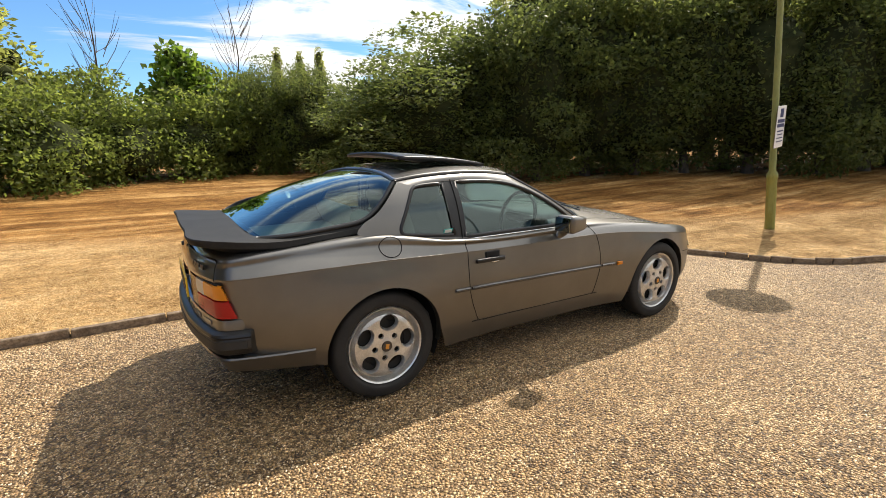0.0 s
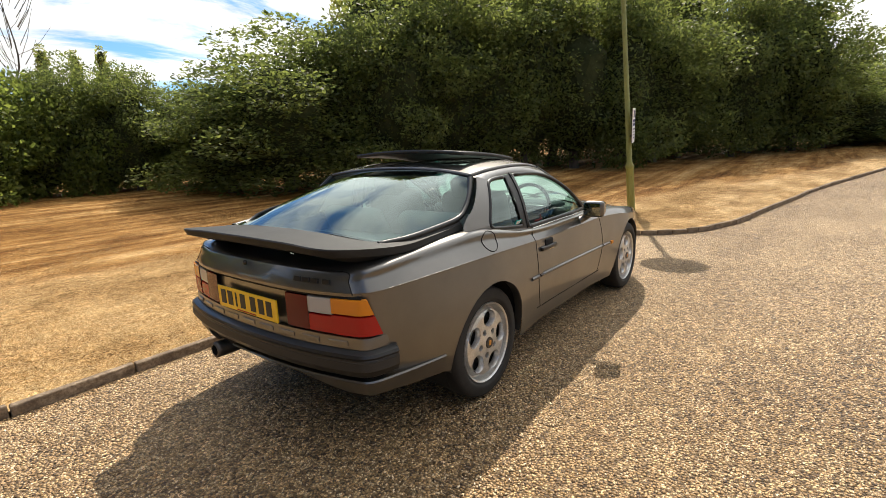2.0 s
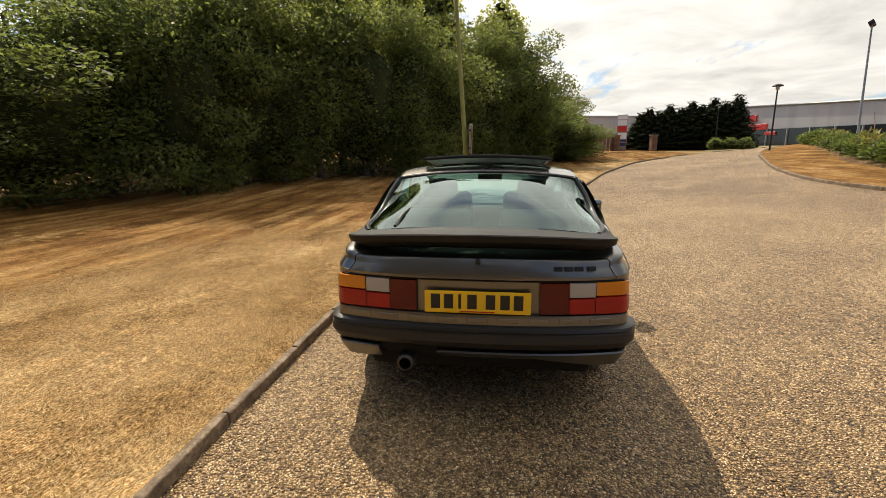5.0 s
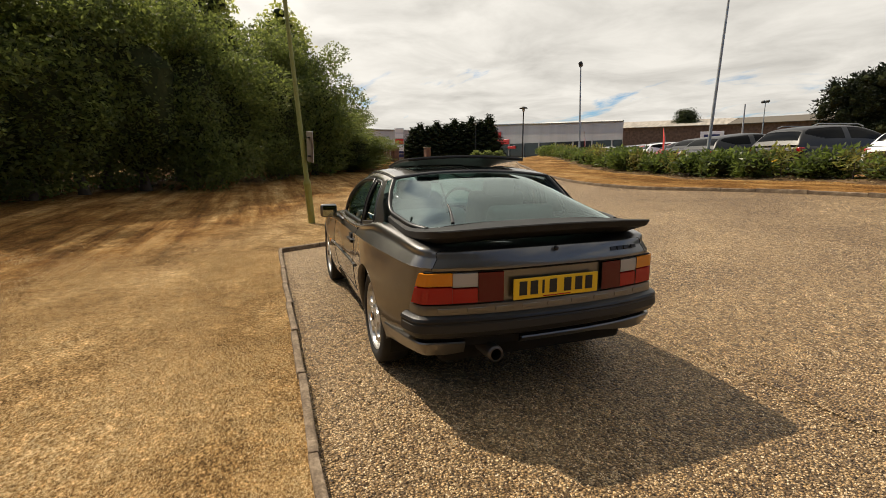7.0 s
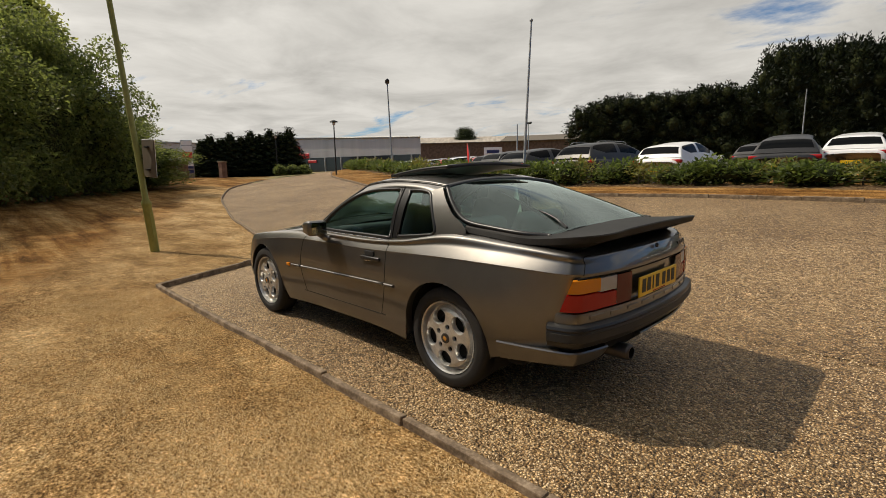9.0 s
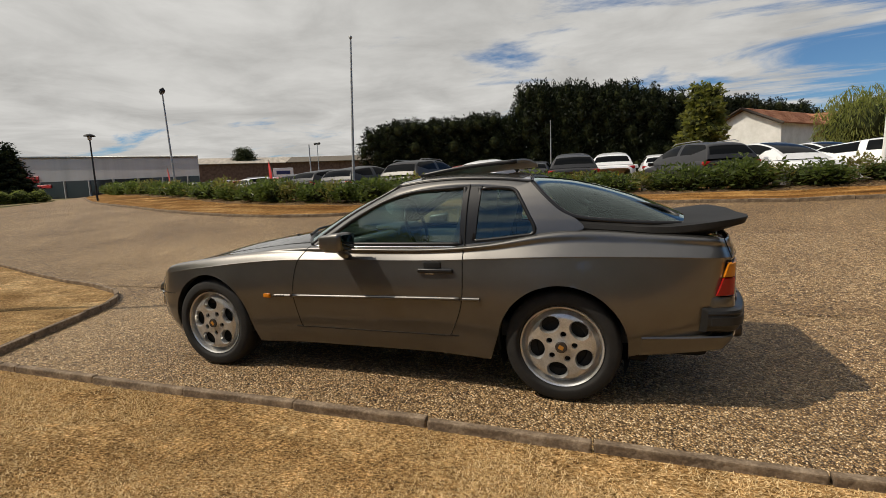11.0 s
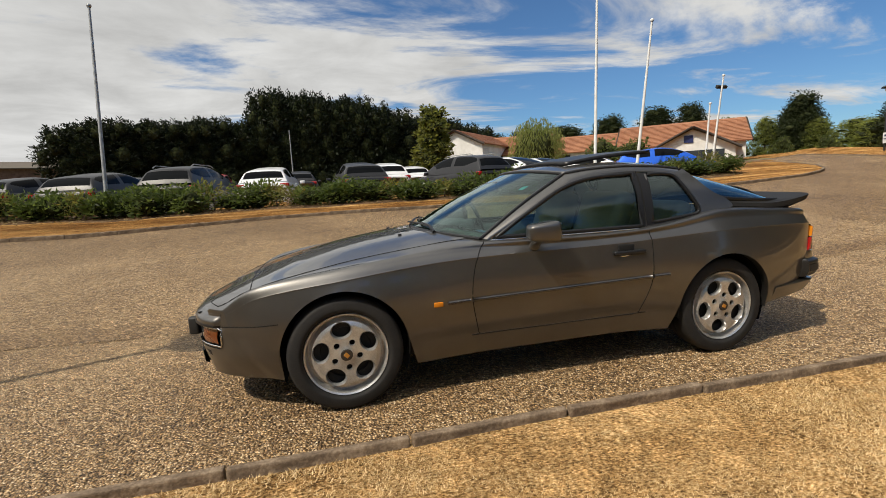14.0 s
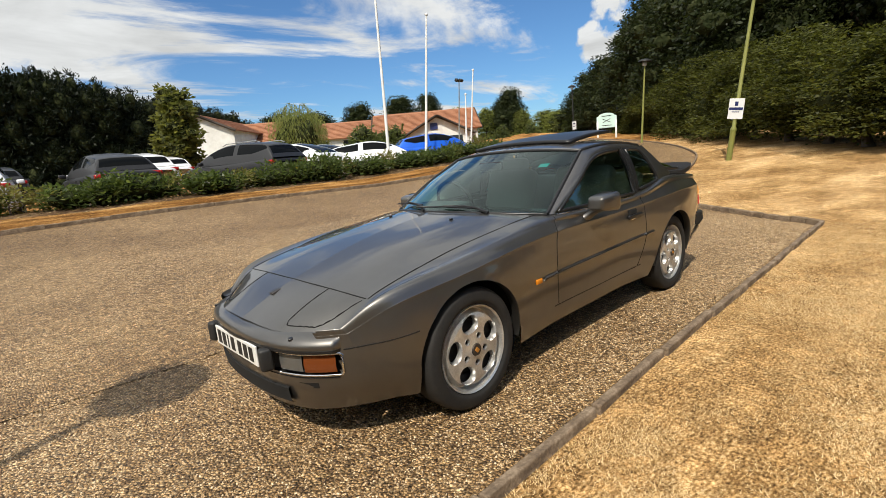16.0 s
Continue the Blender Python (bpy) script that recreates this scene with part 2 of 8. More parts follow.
def lathe(profile, n=32):
    """Turns (radius, height) pairs about the z axis."""
    vs = [(r * math.cos(2 * math.pi * k / n), r * math.sin(2 * math.pi * k / n), z) for r, z in profile for k in range(n)]
    return vs, grid_faces(len(profile), n, False, True)


def thing(name, label, category, m=None, group="", kind=""):
    ob = new(name)
    ob.empty_display_size = 0.1
    if m is not None:
        ob.matrix_basis = m
    return tagged(ob, label, category, group, kind)

# ---- ground ----
def y_near(x):
    """Edge of the road on the lawn's side, as a curve in plan."""
    return -1.2 - 0.0118 * min(abs(x), 70.0) ** 2


def rise(x, y):
    """Height of the ground: flat in the bay, rising across the road and slowly towards both ends of it."""
    s = y_near(x) - y
    up = 0.088 * min(max(s - 0.1, 0), 6.8) + 0.10 * min(max(s - 6.9, 0), 2.2) - 0.07 * min(max(s - 9.5, 0), 2.0)
    ends = 0.055 * min(max(-x - 5, 0), 35) + 0.036 * min(max(x - 6, 0), 45)
    return up + ends + 0.022 * min(max(y - 1.3, 0), 16)


M_GRAVEL = material("resin_bound_chippings", (0.4, 0.3, 0.2), 0.55, spec=0.6)


def chippings(m):
    """Small stones of mixed colour with dark joints, over broad paler and darker drifts."""
    nt = m.node_tree
    co = nt.nodes.new("ShaderNodeTexCoord")
    v1 = node(m, "ShaderNodeTexVoronoi", Scale=62.0, Randomness=1.0)
    v2 = node(m, "ShaderNodeTexVoronoi", Scale=150.0, Randomness=1.0)
    big = node(m, "ShaderNodeTexNoise", Scale=0.5, Detail=5.0, Roughness=0.65)
    for n in (v1, v2, big):
        nt.links.new(co.outputs["Object"], n.inputs["Vector"])
    sep = nt.nodes.new("ShaderNodeSeparateColor")
    nt.links.new(v1.outputs["Color"], sep.inputs[0])
    sep2 = nt.nodes.new("ShaderNodeSeparateColor")
    nt.links.new(v2.outputs["Color"], sep2.inputs[0])
    mx = nt.nodes.new("ShaderNodeMix")
    mx.inputs["Factor"].default_value = 0.42
    nt.links.new(sep.outputs[0], mx.inputs["A"]), nt.links.new(sep2.outputs[0], mx.inputs["B"])
    add = nt.nodes.new("ShaderNodeMath")
    add.operation = "ADD"
    nt.links.new(mx.outputs["Result"], add.inputs[0])
    rng = node(m, "ShaderNodeMapRange")
    rng.inputs["From Min"].default_value, rng.inputs["From Max"].default_value = 0.3, 0.7
    rng.inputs["To Min"].default_value, rng.inputs["To Max"].default_value = -0.19, 0.09
    nt.links.new(big.outputs["Fac"], rng.inputs["Value"])
    nt.links.new(rng.outputs[0], add.inputs[1])
    r = nt.nodes.new("ShaderNodeValToRGB")
    el = r.color_ramp.elements
    for i, (p, c) in enumerate(((0.0, (0.050, 0.024, 0.009)), (0.28, (0.235, 0.134, 0.052)), (0.58, (0.48, 0.295, 0.125)), (1.0, (0.95, 0.70, 0.40)))):
        e = el[i] if i < 2 else el.new(p)
        e.position, e.color = p, (*c, 1)
    nt.links.new(add.outputs[0], r.inputs[0])
    # dirt in the joints, with shade between stones painted in: gaps darker, tops lighter
    ve = node(m, "ShaderNodeTexVoronoi", Scale=62.0, Randomness=1.0)
    ve.feature = "DISTANCE_TO_EDGE"
    nt.links.new(co.outputs["Object"], ve.inputs["Vector"])
    jr = node(m, "ShaderNodeMapRange")
    jr.inputs["From Min"].default_value, jr.inputs["From Max"].default_value = 0.02, 0.16
    jr.inputs["To Min"].default_value, jr.inputs["To Max"].default_value = 0.38, 1.12
    nt.links.new(ve.outputs["Distance"], jr.inputs["Value"])
    jm = nt.nodes.new("ShaderNodeMix")
    jm.data_type, jm.blend_type = "RGBA", "MULTIPLY"
    jm.inputs[0].default_value = 1.0
    nt.links.new(r.outputs[0], jm.inputs[6]), nt.links.new(jr.outputs[0], jm.inputs[7])
    nt.links.new(jm.outputs[2], nt.nodes["Principled BSDF"].inputs["Base Color"])


def mottle(m, scales, strength):
    """Multiplies the colour by uneven patches of a few sizes."""
    nt = m.node_tree
    pb = nt.nodes["Principled BSDF"]
    co = nt.nodes.new("ShaderNodeTexCoord")
    for scale in scales:
        old = pb.inputs["Base Color"].links[0].from_socket
        n = node(m, "ShaderNodeTexNoise", Scale=scale, Detail=3.0, Roughness=0.6, Distortion=0.8)
        nt.links.new(co.outputs["Object"], n.inputs["Vector"])
        k = node(m, "ShaderNodeMapRange")
        k.inputs["From Min"].default_value, k.inputs["From Max"].default_value = 0.34, 0.66
        k.inputs["To Min"].default_value, k.inputs["To Max"].default_value = 1 - strength, 1 + strength
        nt.links.new(n.outputs["Fac"], k.inputs["Value"])
        mx = nt.nodes.new("ShaderNodeMix")
        mx.data_type, mx.blend_type = "RGBA", "MULTIPLY"
        mx.inputs[0].default_value = 1.0
        nt.links.new(old, mx.inputs[6]), nt.links.new(k.outputs[0], mx.inputs[7])
        nt.links.new(mx.outputs[2], pb.inputs["Base Color"])


chippings(M_GRAVEL)
mottle(M_GRAVEL, (14.0, 36.0), 0.22)
M_GRAVEL.node_tree.nodes["Principled BSDF"].inputs["Diffuse Roughness"].default_value = 0.2
bump(M_GRAVEL, 62.0, 1.0, 0.034, 2.0, kind="voronoi")
bump(M_GRAVEL, 150.0, 0.6, 0.004, 2.0, kind="voronoi")
M_DRY = material("parched_lawn", (0.4, 0.28, 0.14), 0.95, spec=0.1)
noise_mix(M_DRY, 1.1, [(0.11, 0.062, 0.024), (0.32, 0.190, 0.078), (0.54, 0.355, 0.168), (0.80, 0.61, 0.36)], second=(75.0, 0.66), lo=0.39, hi=0.61, detail=9.0, stretch=(0.75, 1.15, 1))


def mown_bands(m):
    """Long browner and greener bands that run with the mower, along the lawn."""
    nt = m.node_tree
    pb = nt.nodes["Principled BSDF"]
    old = pb.inputs["Base Color"].links[0].from_socket
    co, mp = nt.nodes.new("ShaderNodeTexCoord"), nt.nodes.new("ShaderNodeMapping")
    mp.inputs["Scale"].default_value = (0.07, 0.55, 1.0)
    mp.inputs["Rotation"].default_value = (0, 0, 0.32)
    nt.links.new(co.outputs["Object"], mp.inputs[0])
    n = node(m, "ShaderNodeTexNoise", Scale=1.0, Detail=7.0, Roughness=0.62)
    nt.links.new(mp.outputs[0], n.inputs["Vector"])
    r = nt.nodes.new("ShaderNodeValToRGB")
    for i, (p, c) in enumerate(((0.36, (0.70, 0.64, 0.52)), (0.48, (0.95, 0.90, 0.80)), (0.60, (1.15, 1.15, 1.15)))):
        e = r.color_ramp.elements[i] if i < 2 else r.color_ramp.elements.new(p)
        e.position, e.color = p, (*c, 1)
    nt.links.new(n.outputs["Fac"], r.inputs[0])
    mx = nt.nodes.new("ShaderNodeMix")
    mx.data_type, mx.blend_type = "RGBA", "MULTIPLY"
    mx.inputs[0].default_value = 0.8
    nt.links.new(old, mx.inputs[6]), nt.links.new(r.outputs[0], mx.inputs[7])
    # away from the bay, and on the verge across the drive, the turf is browner, with narrow mown streaks; tree shade on
    # the lawn is painted into this darker colour too
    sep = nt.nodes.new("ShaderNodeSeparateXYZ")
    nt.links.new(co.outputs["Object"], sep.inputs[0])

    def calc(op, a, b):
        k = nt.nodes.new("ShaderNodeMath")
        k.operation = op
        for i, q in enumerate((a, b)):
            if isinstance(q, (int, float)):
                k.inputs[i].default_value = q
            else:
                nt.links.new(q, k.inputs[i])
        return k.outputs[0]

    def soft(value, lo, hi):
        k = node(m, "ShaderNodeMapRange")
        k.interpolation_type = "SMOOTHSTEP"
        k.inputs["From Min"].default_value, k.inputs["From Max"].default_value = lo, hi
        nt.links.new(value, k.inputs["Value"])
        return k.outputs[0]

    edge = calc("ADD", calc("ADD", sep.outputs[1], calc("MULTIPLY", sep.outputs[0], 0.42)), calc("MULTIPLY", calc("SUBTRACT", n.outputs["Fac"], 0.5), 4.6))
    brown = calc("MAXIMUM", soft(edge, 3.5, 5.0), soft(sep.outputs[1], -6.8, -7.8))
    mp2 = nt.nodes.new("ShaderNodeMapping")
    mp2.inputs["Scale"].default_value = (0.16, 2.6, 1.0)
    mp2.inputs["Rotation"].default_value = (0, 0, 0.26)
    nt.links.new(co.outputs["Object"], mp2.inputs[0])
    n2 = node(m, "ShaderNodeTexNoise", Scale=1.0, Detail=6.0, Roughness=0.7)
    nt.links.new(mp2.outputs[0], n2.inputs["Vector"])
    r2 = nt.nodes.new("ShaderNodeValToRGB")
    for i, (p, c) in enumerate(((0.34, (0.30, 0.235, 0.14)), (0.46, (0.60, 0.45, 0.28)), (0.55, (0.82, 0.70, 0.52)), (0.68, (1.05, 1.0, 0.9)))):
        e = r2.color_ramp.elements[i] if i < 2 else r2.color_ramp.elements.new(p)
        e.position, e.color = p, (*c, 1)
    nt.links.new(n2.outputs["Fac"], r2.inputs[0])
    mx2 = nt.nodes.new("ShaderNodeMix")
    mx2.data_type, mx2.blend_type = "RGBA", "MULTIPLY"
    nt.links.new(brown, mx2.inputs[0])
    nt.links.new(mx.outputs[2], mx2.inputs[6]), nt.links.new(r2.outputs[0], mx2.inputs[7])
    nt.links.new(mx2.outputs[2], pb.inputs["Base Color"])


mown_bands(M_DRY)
mottle(M_DRY, (7.0, 16.0, 40.0), 0.22)
M_DRY.node_tree.nodes["Principled BSDF"].inputs["Diffuse Roughness"].default_value = 0.6
bump(M_DRY, 110.0, 1.0, 0.02, 6.0)
bump(M_DRY, 9.0, 0.4, 0.05)
M_KERB = material("weathered_concrete_edging", (0.25, 0.2, 0.15), 0.9)
noise_mix(M_KERB, 7.0, [(0.075, 0.052, 0.034), (0.17, 0.122, 0.08), (0.34, 0.26, 0.18)], second=(60.0, 0.4))
bump(M_KERB, 45.0, 0.6, 0.01)
M_PLAIN = material("far_fields", (0.12, 0.12, 0.05), 0.95)
noise_mix(M_PLAIN, 0.02, [(0.07, 0.09, 0.03), (0.25, 0.19, 0.09)])

# one sheet to the horizon, just under the lawns and the road
gs = np.concatenate([-np.geomspace(2500, 8, 26), np.linspace(-7, 7, 15), np.geomspace(8, 2500, 26)])
gv = [(x, y, rise(x, y) - 0.10) for x in gs for y in gs]
tagged(mesh_of("ground", gv, grid_faces(len(gs), len(gs)), M_PLAIN), "dry open ground reaching the horizon", "ground", kind="structure")


def bay_front(y):
    return 3.1 + 0.5 * (1.3 - y)


def bay_rear(y):
    return -4.55 - 0.6 * (1.3 - y)


# the road and its bay: the lawn's edge and the verge's edge, from far ahead to far behind
EDGE_L = [(75, y_near(70) - 6), (56, y_near(56)), (40, y_near(40)), (26, y_near(26)), (18, y_near(18)), (12, y_near(12)), (9, -1.98), (7, -1.42), (5.6, -1.36), (4.2, -1.40), (2, y_near(2)), (-4, y_near(-4)),
          (-8.5, -2.0), (-12.2, -2.85), (-15.2, -3.95), (-18.5, -6.0), (-21.2, -8.8), (-22.4, -11.8), (-22.7, -16.0), (-22.0, -32.0)]
EDGE_R = [(70, -68), (52, -43), (38, -24.5), (25, -14.7), (15.4, -10.0), (10.0, -8.05), (6.4, -7.75), (2.0, -8.55), (-4, -8.45),
          (-8.0, -8.05), (-11, -8.15), (-13.6, -8.65), (-15.6, -9.9), (-16.7, -11.6), (-17.0, -13.8), (-17.0, -17.0), (-16.5, -32.0)]
LEFT, RIGHT = spline(EDGE_L, 170), spline(EDGE_R, 170)
rv, q_n = [], 15
for pl, pr in zip(LEFT, RIGHT):
    for q in np.linspace(0, 1, q_n):
        x, y = pl + q * (pr - pl)
        rv.append((x, y, rise(x, y)))
rf = grid_faces(len(LEFT), q_n)
base_i, p_n, b_n = len(rv), 40, 12
for p in np.linspace(0, 1, p_n):
    for q in np.linspace(0, 1, b_n):
        y = 1.3
        for _ in range(4):
            x = bay_rear(y) + p * (bay_front(y) + 1.6 * max(0.0, -0.5 - y) - bay_rear(y))
            y = 1.3 + q * (y_near(x) - 0.25 - 1.3)
        rv.append((x, y, rise(x, min(y, 1.3)) - (0.008 if q > 0.85 else 0.0)))
rf += [tuple(base_i + k for k in f[::-1]) for f in grid_faces(p_n, b_n)]
tagged(mesh_of("road", rv, rf, M_GRAVEL), "pale brown bound-gravel drive with a parking bay", "road", kind="structure")


M_PATCH = material("worn_tarmac_patch", (0.10, 0.08, 0.06), 0.85)
noise_mix(M_PATCH, 3.0, [(0.075, 0.055, 0.04), (0.19, 0.14, 0.09)], second=(70.0, 0.45))
bump(M_PATCH, 120.0, 0.6, 0.008)
pv = []
for x in np.linspace(-5.3, -6.9, 30):
    for d in (-0.16, -0.05, 0.06, 0.17):
        y = -4.86 + 0.035 * (x + 7) + d * (1 + 0.4 * noise.noise((x * 1.7, d * 3, 0)))
        pv.append((x, y, rise(x, y) + 0.006))
tagged(mesh_of("tarmac_patch", pv, grid_faces(30, 4), M_PATCH), "dark worn strip of patched tarmac across the drive", "road", kind="structure")

# kerb lines in plan
def kerb_line():
    pts = [tuple(p) for p in LEFT[::-1] if p[0] < -7.5]
    tip = bay_rear(-1.3)
    pts += [(tip - 0.80, -1.79), (tip - 0.48, -1.74), (tip - 0.25, -1.65), (tip - 0.08, -1.50), (tip + 0.03, -1.28), (tip + 0.14, -1.0)]
    pts += [(bay_rear(y), y) for y in np.linspace(-0.6, 1.3, 6)]
    pts += [(x, 1.3) for x in np.linspace(-4.2, 2.8, 24)]
    pts += [(bay_front(y), y) for y in np.linspace(1.3, -0.3, 6)]
    pts += [(4.02, -0.48), (4.18, -0.65), (4.40, -0.82), (4.68, -0.98), (5.0, -1.11), (5.5, -1.24), (6.1, -1.34), (6.7, -1.46), (7.4, -1.63), (8.2, -1.84)]
    pts += [tuple(p) for p in LEFT[::-1] if p[0] > 9.0]
    return np.array(pts)


KERB = kerb_line()
nl, rows = len(KERB), 30
lv = []
for i, (x, y) in enumerate(KERB):
    a = math.pi - math.pi * i / (nl - 1)
    far_x, far_y = 110 * math.cos(a), 8 + 100 * math.sin(a) - 30 * math.cos(a) ** 2
    for k in range(rows):
        t = (k / (rows - 1)) ** 2.4
        X, Y = x + (far_x - x) * t, y + (far_y - y) * t
        d = math.hypot(X - x, Y - y)
        lv.append((X, Y, rise(X, Y) * 0 + rise(x, y) * max(0, 1 - d / 12) + rise(X, Y) * min(1, d / 12) + 0.022 + 0.02 * min(1, d / 0.8) + 0.012 * noise.noise((X * 0.9, Y * 0.9, 0))))
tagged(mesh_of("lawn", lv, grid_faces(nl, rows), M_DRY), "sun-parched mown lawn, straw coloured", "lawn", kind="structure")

vv, v_n = [], 24
for k, (x, y) in enumerate(RIGHT):
    far = np.array((8 + 40 * math.cos(math.pi * k / 169), -26 - 12 * math.sin(math.pi * k / 169)))
    for j in range(v_n):
        X, Y = np.array((x, y)) + (far - (x, y)) * (j / (v_n - 1)) ** 2.0
        vv.append((X, Y, rise(X, Y) + 0.05 + 0.012 * noise.noise((X, Y, 3.0))))
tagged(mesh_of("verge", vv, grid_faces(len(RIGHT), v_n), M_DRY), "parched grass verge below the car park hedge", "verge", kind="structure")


# ---- kerbs ----
def edging(line, lengths, thing_name, label, width=0.06, height=0.055, start=0, lean=0.02):
    """Edging stones laid end to end along a line in plan."""
    root = thing(thing_name, label, "kerb", kind="structure")
    p = np.array(line)
    seg = np.linalg.norm(np.diff(p, axis=0), axis=1)
    cum = np.concatenate([[0], np.cumsum(seg)])
    rnd = random.Random(start + 5)
    s, k = 0.0, 0
    meshes = {}
    while s < cum[-1] - 0.3 and k < 290:
        heads = [math.atan2(np.interp(s + q + 0.2, cum, p[:, 1]) - np.interp(s + q, cum, p[:, 1]), np.interp(s + q + 0.2, cum, p[:, 0]) - np.interp(s + q, cum, p[:, 0])) for q in (0.0, 0.35, 0.7)]
        bend = max(abs((heads[0] - h + math.pi) % (2 * math.pi) - math.pi) for h in heads)
        ln = (0.22 if bend > 0.22 else lengths(s)) * rnd.choice((0.82, 1.0, 1.0, 1.0, 1.1))
        a = [np.interp(s, cum, p[:, i]) for i in (0, 1)]
        b = [np.interp(min(s + ln, cum[-1]), cum, p[:, i]) for i in (0, 1)]
        mx, my = (a[0] + b[0]) / 2, (a[1] + b[1]) / 2
        size = max(math.hypot(b[0] - a[0], b[1] - a[1]) - 0.008, 0.05)
        key = round(size, 2)
        if key not in meshes:
            bm = bmesh.new()
            bevel_box(bm, (0, 0, -0.06), (key, width, 0.12 + height * 0), 0.009, 2)
            for v in bm.verts:
                v.co.z += 0.007 * noise.noise((v.co.x * 6, v.co.y * 30, key * 9))
                v.co.y += 0.007 * noise.noise((v.co.x * 5, v.co.z * 30, key * 7))
            me = bpy.data.meshes.new("edging_stone")
            bm.to_mesh(me)
            bm.free()
            me.materials.append(M_KERB)
            meshes[key] = me
        ob = new("edging_stone", meshes[key])
        ob.parent = root
        ob.matrix_basis = pose(mx, my, (rise(a[0], a[1]) + rise(b[0], b[1])) / 2 + height + rnd.uniform(-0.008, 0.008), rnd.gauss(0, 2.0), -math.degrees(math.atan2(rise(b[0], b[1]) - rise(a[0], a[1]), size)), math.degrees(math.atan2(b[1] - a[1], b[0] - a[0])) + rnd.gauss(0, 0.5))
        s, k = s + ln, k + 1
    return root


near = [p for p in KERB if -24 < p[0] < 32]
edging(near, lambda s: 0.78, "lawn_kerb", "weathered concrete edging along the dry lawn", 0.048, 0.068)
edging([p for p in RIGHT if -18 < p[0] < 34 and p[1] > -24], lambda s: 0.9, "verge_kerb", "low concrete edging below the hedge", 0.08, 0.075, 3)


# short dry blades on the lawn beside the bay, and loose stones on the drive
def blades(count, seed):
    rs = np.random.RandomState(seed)
    x = np.clip(rs.normal(0.2, 3.6, count), -14, 14)
    y = 1.34 + np.abs(rs.normal(0, 2.2, count))
    bare = np.array([noise.noise((a * 0.9, b * 1.3, 2.0)) + 0.5 * noise.noise((a * 3.1, b * 3.7, 5.0)) for a, b in zip(x, y)])
    keep_b = bare < 0.22 + rs.normal(0, 0.16, count)
    x, y = x[keep_b], y[keep_b]
    count = len(x)
    z = np.array([rise(a, b) for a, b in zip(x, y)]) * np.minimum(1, (y - 1.3) / 12) + 0.020 + 0.02 * np.minimum(1, (y - 1.3) / 0.8)
    a = rs.uniform(0, 2 * math.pi, count)
    h, w = rs.uniform(0.005, 0.015, count), rs.uniform(0.0011, 0.0027, count)
    lean = rs.uniform(0.6, 2.3, count) * h
    dx, dy = np.cos(a), np.sin(a)
    v = np.empty((count, 3, 3))
    v[:, 0] = np.stack([x - dy * w, y + dx * w, z], 1)
    v[:, 1] = np.stack([x + dy * w, y - dx * w, z], 1)
    v[:, 2] = np.stack([x + dx * lean, y + dy * lean, z + h], 1)
    return v.reshape(-1, 3), np.arange(3 * count).reshape(-1, 3)


def stones(count, seed):
    rs = np.random.RandomState(seed)
    x, y = rs.uniform(-7.5, 7.5, count), 1.2 - 6.2 * rs.uniform(0, 1, count) ** 1.15
    ok = (x < 3.0 + 0.5 * (1.3 - y)) & (x > -4.45 - 0.6 * (1.3 - y)) | (y < -1.95)
    x, y = x[ok], y[ok]
    n = len(x)
    z = np.array([rise(a, b) for a, b in zip(x, y)])
    r = rs.uniform(0.0035, 0.0085, n)[:, None]
    base = np.stack([x, y, z], 1)
    v = np.empty((n, 5, 3))
    a0 = rs.uniform(0, 6.28, n)
    for k in range(4):
        a = a0 + k * math.pi / 2 + rs.uniform(-0.4, 0.4, n)
        v[:, k] = base + np.stack([np.cos(a), np.sin(a), np.full(n, -0.15)], 1) * r * rs.uniform(0.7, 1.2, n)[:, None]
    v[:, 4] = base + np.stack([rs.uniform(-0.4, 0.4, n), rs.uniform(-0.4, 0.4, n), rs.uniform(0.5, 1.0, n)], 1) * r
    f = np.concatenate([np.arange(n)[:, None] * 5 + np.array([[k, (k + 1) % 4, 4]]) for k in range(4)])
    return v.reshape(-1, 3), f

# ---- the parked sports coupe ----
M_BUMPER = material("dark_grey_bumper", (0.019, 0.0185, 0.018), 0.42, 0.2, 0.2)
M_STICKER = material("turquoise_sticker", (0.02, 0.42, 0.40), 0.5)
car = thing("sports_coupe", "dark grey metallic sports coupe, sunroof tilted, in a gravel bay", "car")
WB = 1.2                       # half the wheelbase
HUB_Z = 0.312


# feature lines of the body, nose to tail: (x, y, z)
F_BOTTOM = [(1.62, 0.69, 0.20), (1.50, 0.76, 0.20), (1.2, 0.81, 0.20), (0.8, 0.785, 0.205), (0.45, 0.765, 0.212), (0, 0.765, 0.215),
            (-0.45, 0.765, 0.215), (-0.8, 0.785, 0.205), (-1.2, 0.83, 0.21), (-1.6, 0.795, 0.30), (-1.89, 0.735, 0.40), (-1.975, 0.66, 0.42)]
F_LOWER = [(1.71, 0.715, 0.33), (1.57, 0.783, 0.33), (1.2, 0.835, 0.34), (0.8, 0.816, 0.33), (0.45, 0.803, 0.335), (0, 0.803, 0.335),
           (-0.45, 0.803, 0.335), (-0.8, 0.820, 0.335), (-1.2, 0.858, 0.36), (-1.6, 0.825, 0.42), (-1.91, 0.752, 0.47), (-1.998, 0.67, 0.47)]
